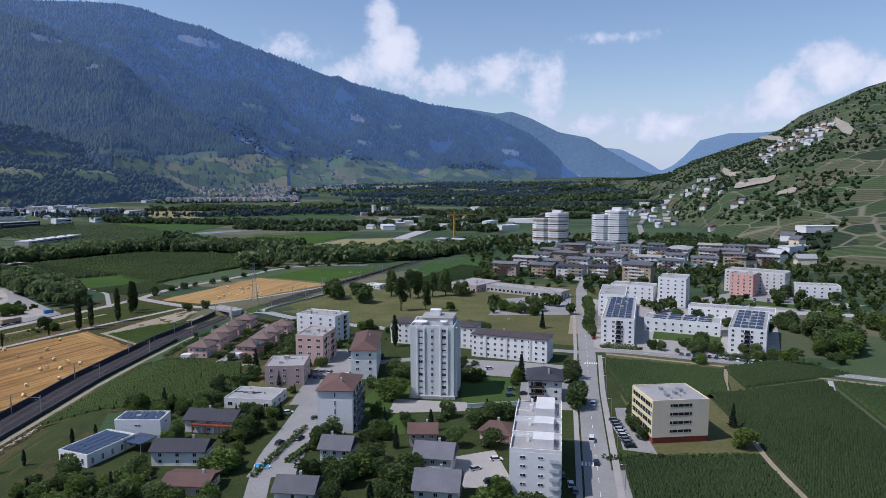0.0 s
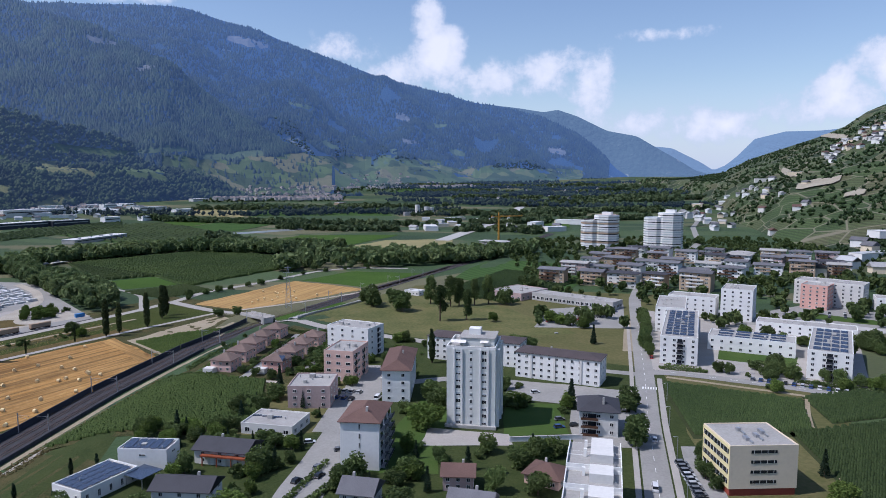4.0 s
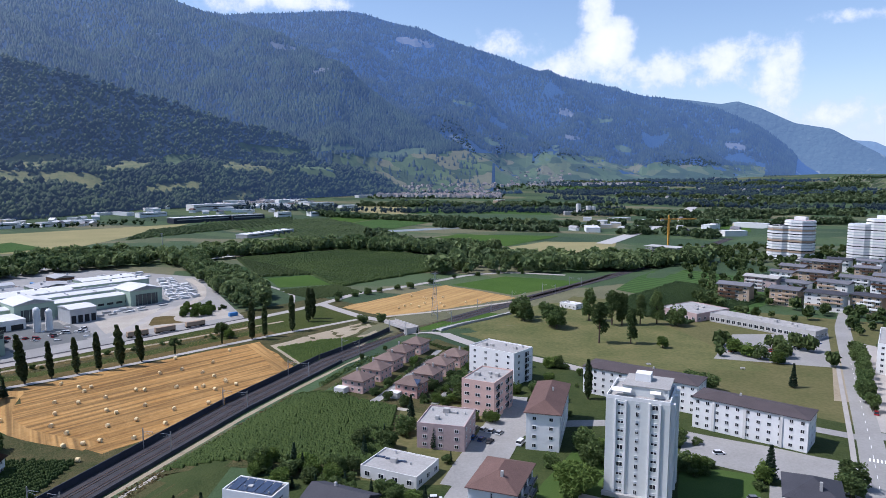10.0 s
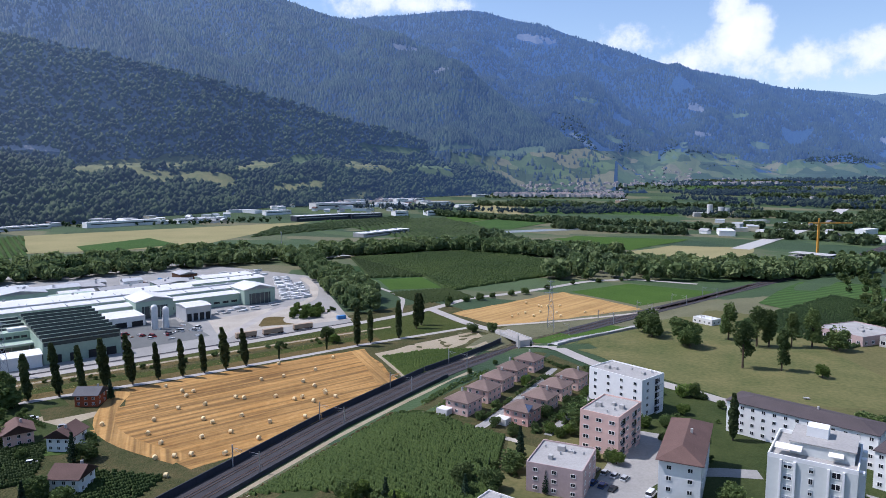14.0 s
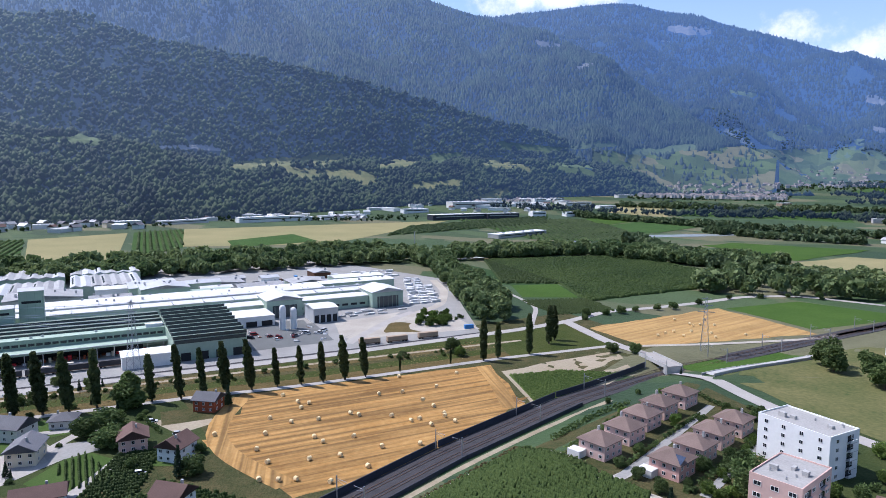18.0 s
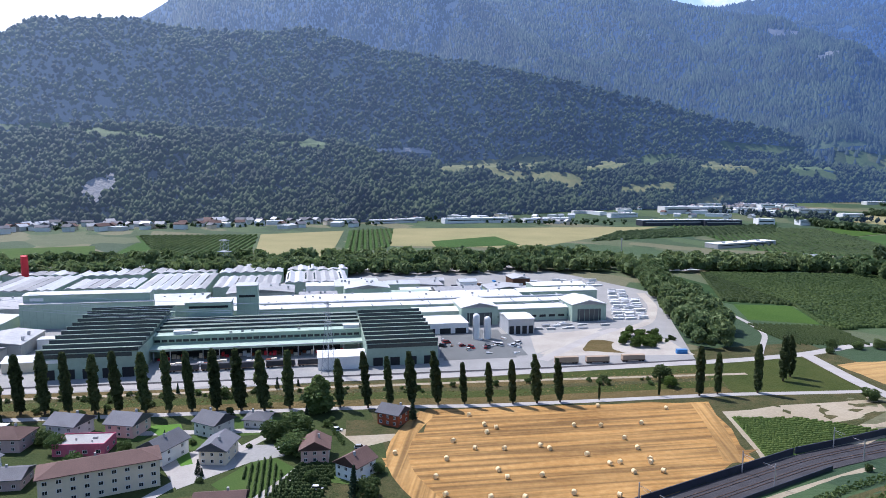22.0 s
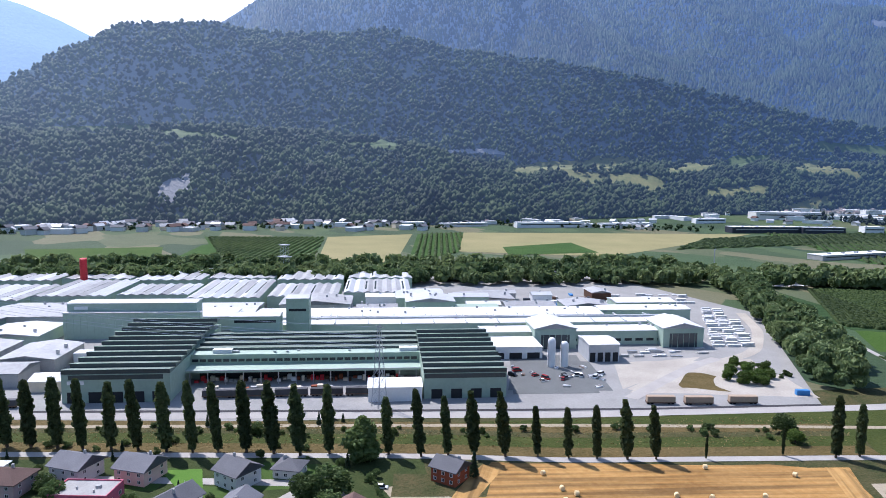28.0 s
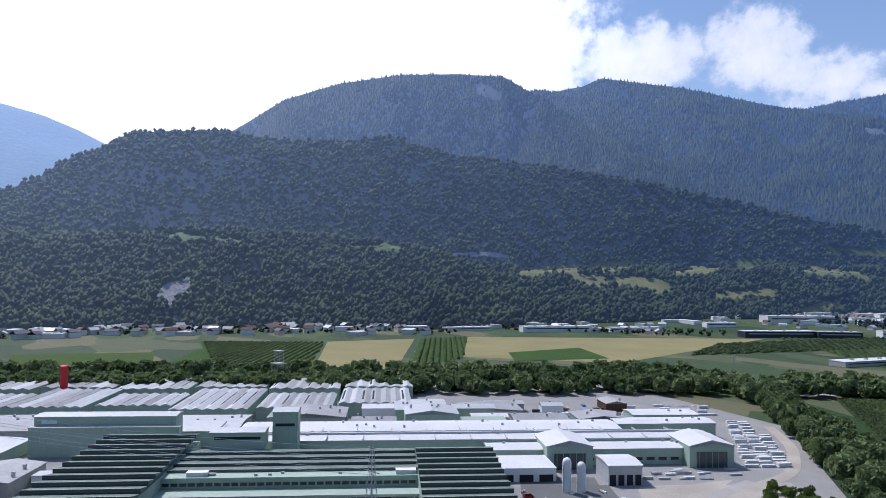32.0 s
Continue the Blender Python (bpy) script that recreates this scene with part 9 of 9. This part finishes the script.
for i in range(1300):
    x, y = GREEN.uniform(30, 420), GREEN.uniform(440, 1050)
    if clear(x, y):
        town.append((x, y, gz(x, y)))
woods("far_woods_town", town, "leaf", "garden and street trees among the town blocks", 13, (4, 10), 50, 0.3, 0.7)
hv = hill_woods("backdrop_vineyard_hill", -38, -14, 2600, 9, 0.95, 0.3)
woods("far_woods_vineyard_hill", hv, "leaf_wood", "scattered bushes and trees on the vineyard hill", 14, (5, 9), 5, 0.45)
vl = []
for az0, az1, r0, r1, n in ((60, 98, 1260, 1400, 220), (11, 23, 2020, 2300, 380), (1, 14, 2450, 2900, 300), (40, 62, 1350, 1500, 120)):
    for i in range(n):
        x, y = at_polar(GREEN.uniform(az0, az1), GREEN.uniform(r0, r1))
        vl.append((x, y, gz(x, y)))
woods("far_woods_village", vl, "leaf_wood", "trees between village houses", 15, (5, 9), 6, 0.45)

for pts, h, w in (([(-134, 334), (-133, 352), (-133, 376)], 2.2, 2.0), ([(-132, 380), (-130, 398), (-127, 414)], 2.4, 2.2), ([(-113, 336), (-112, 360)], 1.6, 1.2), ([(-112, 366), (-110, 398)], 1.6, 1.2),
                  ([(-146, 345), (-146, 372), (-141, 400)], 2.0, 2.6), ([(-89, 336), (-87, 362)], 2.6, 2.0), ([(-86, 366), (-84, 398)], 2.0, 1.6), ([(-122, 424), (-108, 414), (-92, 406)], 1.8, 1.6)):
    hedge(pts, h, w)

# ---- parked cars ----
CARS_R = random.Random(3)
for i in range(12):
    car(122 + i * 3.0, 337 - i * 1.45, 62, CARS_R.choice(("white", "grey", "black", "silver", "blue")))
for i in range(9):
    car(63 + i * 0.1, 218 + i * 3.1, 5, CARS_R.choice(("black", "grey", "black", "silver")))
for x, y, r, tone, van in ((51, 224, 80, "white", True), (60, 262, 80, "white", False), (48.5, 205, 80, "black", False), (36, 196, 85, "black", False), (38, 186, 85, "grey", False), (37.5, 190, 85, "white", False),
                           (17, 208, 10, "white", False), (14, 192, 15, "black", False), (10, 201, 30, "silver", False), (-52, 232, 70, "grey", False), (-50, 226, 70, "black", False), (-56, 222, 70, "black", False),
                           (-48, 246, 20, "grey", False), (-60, 252, 20, "white", False), (28, 272, 15, "blue", False), (29, 280, 15, "grey", False), (34, 274, 15, "black", False), (22, 312, 20, "white", False),
                           (85, 372, 78, "red", False), (101, 450, 78, "white", False), (-262, 262, 60, "silver", False), (-240, 236, 60, "white", False), (-282, 262, 60, "white", False), (-44, 300, 80, "white", True), (-46, 330, 80, "white", False)):
    car(x, y, r, tone, van)
for i in range(16):
    car(70 + (i % 8) * 2.2 * 1.2, 470 + (i % 8) * 3.0 + (i // 8) * 5, -20, CARS_R.choice(("white", "grey", "blue", "silver", "black")))
for i in range(14):
    car(-74 + i * 1.6, 302 + (i % 2) * 9 - i * 0.3, 80, CARS_R.choice(("white", "grey", "blue", "silver", "black")))
for i in range(12):
    car(214 + i * 3.6, 478 + (i % 3) * 7 + i * 0.4, 60, CARS_R.choice(("white", "grey", "black", "silver", "black")))
for i in range(10):
    car(40 + i * 2.6, 458 + i * 0.8, 70, CARS_R.choice(("white", "grey", "red", "silver", "black")))


def street_lamp(x, y, rot):
    ob = base("street_lamp", x, y, rot, "slim grey street lamp beside the road", "street lamp", "street lamps")
    box("pole", "steel", ob, 0, 0, 0, 0.16, 0.16, 7.5)
    box("arm", "steel", ob, 0.6, 0, 7.4, 1.3, 0.1, 0.1)
    box("lamp_head", "frame", ob, 1.2, 0, 7.3, 0.6, 0.25, 0.12)


for x, y, a in along([(50, 150), (52, 182), (69, 277), (82, 334)], 0, 30, 8):
    street_lamp(x, y, 180)


def tufts(name, corners, count, seed, key, label, lo=0.25, hi=0.8, size=(0.3, 0.8)):
    """Rough grass and weeds as many small clumps in one mesh."""
    rng = random.Random(seed)
    P = [(x, y, z + rng.uniform(0.05, lo)) for x, y, z in poly_points(corners, count, seed)]
    vs, fs = clumps(P, [rng.uniform(*size) for _ in P], rng, 0.6)
    tagged(mesh_object(name, [tuple(v) for v in vs], fs, M[key]), label, "grass", "", "stuff")


tufts("grass_bank", ((-392, 148), (-372, 152), (-232, 436), (-258, 462)), 2600, 60, "leaf_dry", "rough dry grass on the bank below the poplars", 0.12, 0.4, (0.25, 0.6))
tufts("grass_railside", ((-160, 190), (-152, 190), (-150, 335), (-156, 335)), 1600, 63, "leaf_dry", "weeds beside the railway")


# ---- small things ----
def overhead_line(points, label, sag=3.0):
    """One wire hung between masts."""
    vs, fs = [], []
    for (a, b) in zip(points, points[1:]):
        a, b = Vector(a), Vector(b)
        side = (b - a).cross(Vector((0, 0, 1))).normalized() * 0.07
        for k in range(13):
            t = k / 12
            p = a.lerp(b, t) - Vector((0, 0, 4 * sag * t * (1 - t)))
            n = len(vs)
            vs += [p + side, p - side, p + Vector((0, 0, 0.14))]
            if k:
                fs += [(n - 3, n, n + 1, n - 2), (n - 2, n + 1, n + 2, n - 1), (n - 1, n + 2, n, n - 3)]
    tagged(mesh_object("power_line", [tuple(v) for v in vs], fs, M["steel"]), label, "cable", "power lines")


for dz, off in ((26.5, -4.2), (26.5, 4.2), (31, -3.2), (31, 3.2), (35.4, 0.0)):
    overhead_line([(-354 + off, 290, dz - 3), (-620 + off, 40, dz + 2), (-900 + off, -230, dz + 20)], "thin grey power cable above the works", 6.0)


def bench_table(x, y, rot):
    ob = base("picnic_table", x, y, rot, "pale wooden picnic table on the park grass", "table", "park tables")
    box("tabletop", "concrete", ob, 0, 0, 0.7, 2.2, 0.9, 0.08)
    for s in (-1, 1):
        box("seat", "concrete", ob, 0, s * 0.8, 0.42, 2.2, 0.35, 0.06)
        box("leg", "steel", ob, s * 0.8, 0, 0, 0.12, 1.5, 0.7)


bench_table(42, 424, 10)
bench_table(-2, 418, 30)


def fence(pts, h, label):
    """Posts and two rails along a line."""
    line = along(pts, 0, 3.0)
    ob = base("fence", line[0][0], line[0][1], 0, label, "fence", "garden fences")
    x0, y0 = line[0][0], line[0][1]
    for i, (x, y, a) in enumerate(line):
        box("post", "steel", ob, x - x0, y - y0, 0, 0.1, 0.1, h)
        if i:
            px, py = line[i - 1][0], line[i - 1][1]
            for z in (0.5, h - 0.15):
                box("rail", "steel", ob, (x + px) / 2 - x0, (y + py) / 2 - y0, z, math.hypot(x - px, y - py), 0.06, 0.08, math.degrees(math.atan2(y - py, x - px)))


fence([(-290, 200), (-316, 206)], 1.3, "thin wire fence between family gardens")
fence([(112, 351), (140, 340)], 1.2, "thin metal fence before the parking bays")
for i in range(16):
    x, y = works(rnd.uniform(205, 250), rnd.uniform(8, 44))
    st = base("scrap_pile", x, y, rnd.uniform(0, 180), "pile of pale scrap and planks on the yard", "pile", "yard piles", -2.85)
    for k in range(3):
        box("plank", rnd.choice(("white", "concrete", "steel", "rust")), st, rnd.uniform(-0.6, 0.6), k * 0.7 - 0.7, 0, rnd.uniform(2, 4), 0.6, rnd.uniform(0.3, 1.0), rnd.uniform(-20, 20))
for i in range(18):
    x, y = works(rnd.uniform(262, 328), rnd.uniform(58, 76))
    st = base("slab_stack", x, y, WA + rnd.uniform(-8, 8), "stack of pale aluminium slabs on the yard", "stack", "slab stacks", -2.85)
    box("slab", rnd.choice(("whiteroof", "concrete", "steel")), st, 0, 0, 0, rnd.uniform(3, 7), 1.8, rnd.uniform(0.6, 1.4))
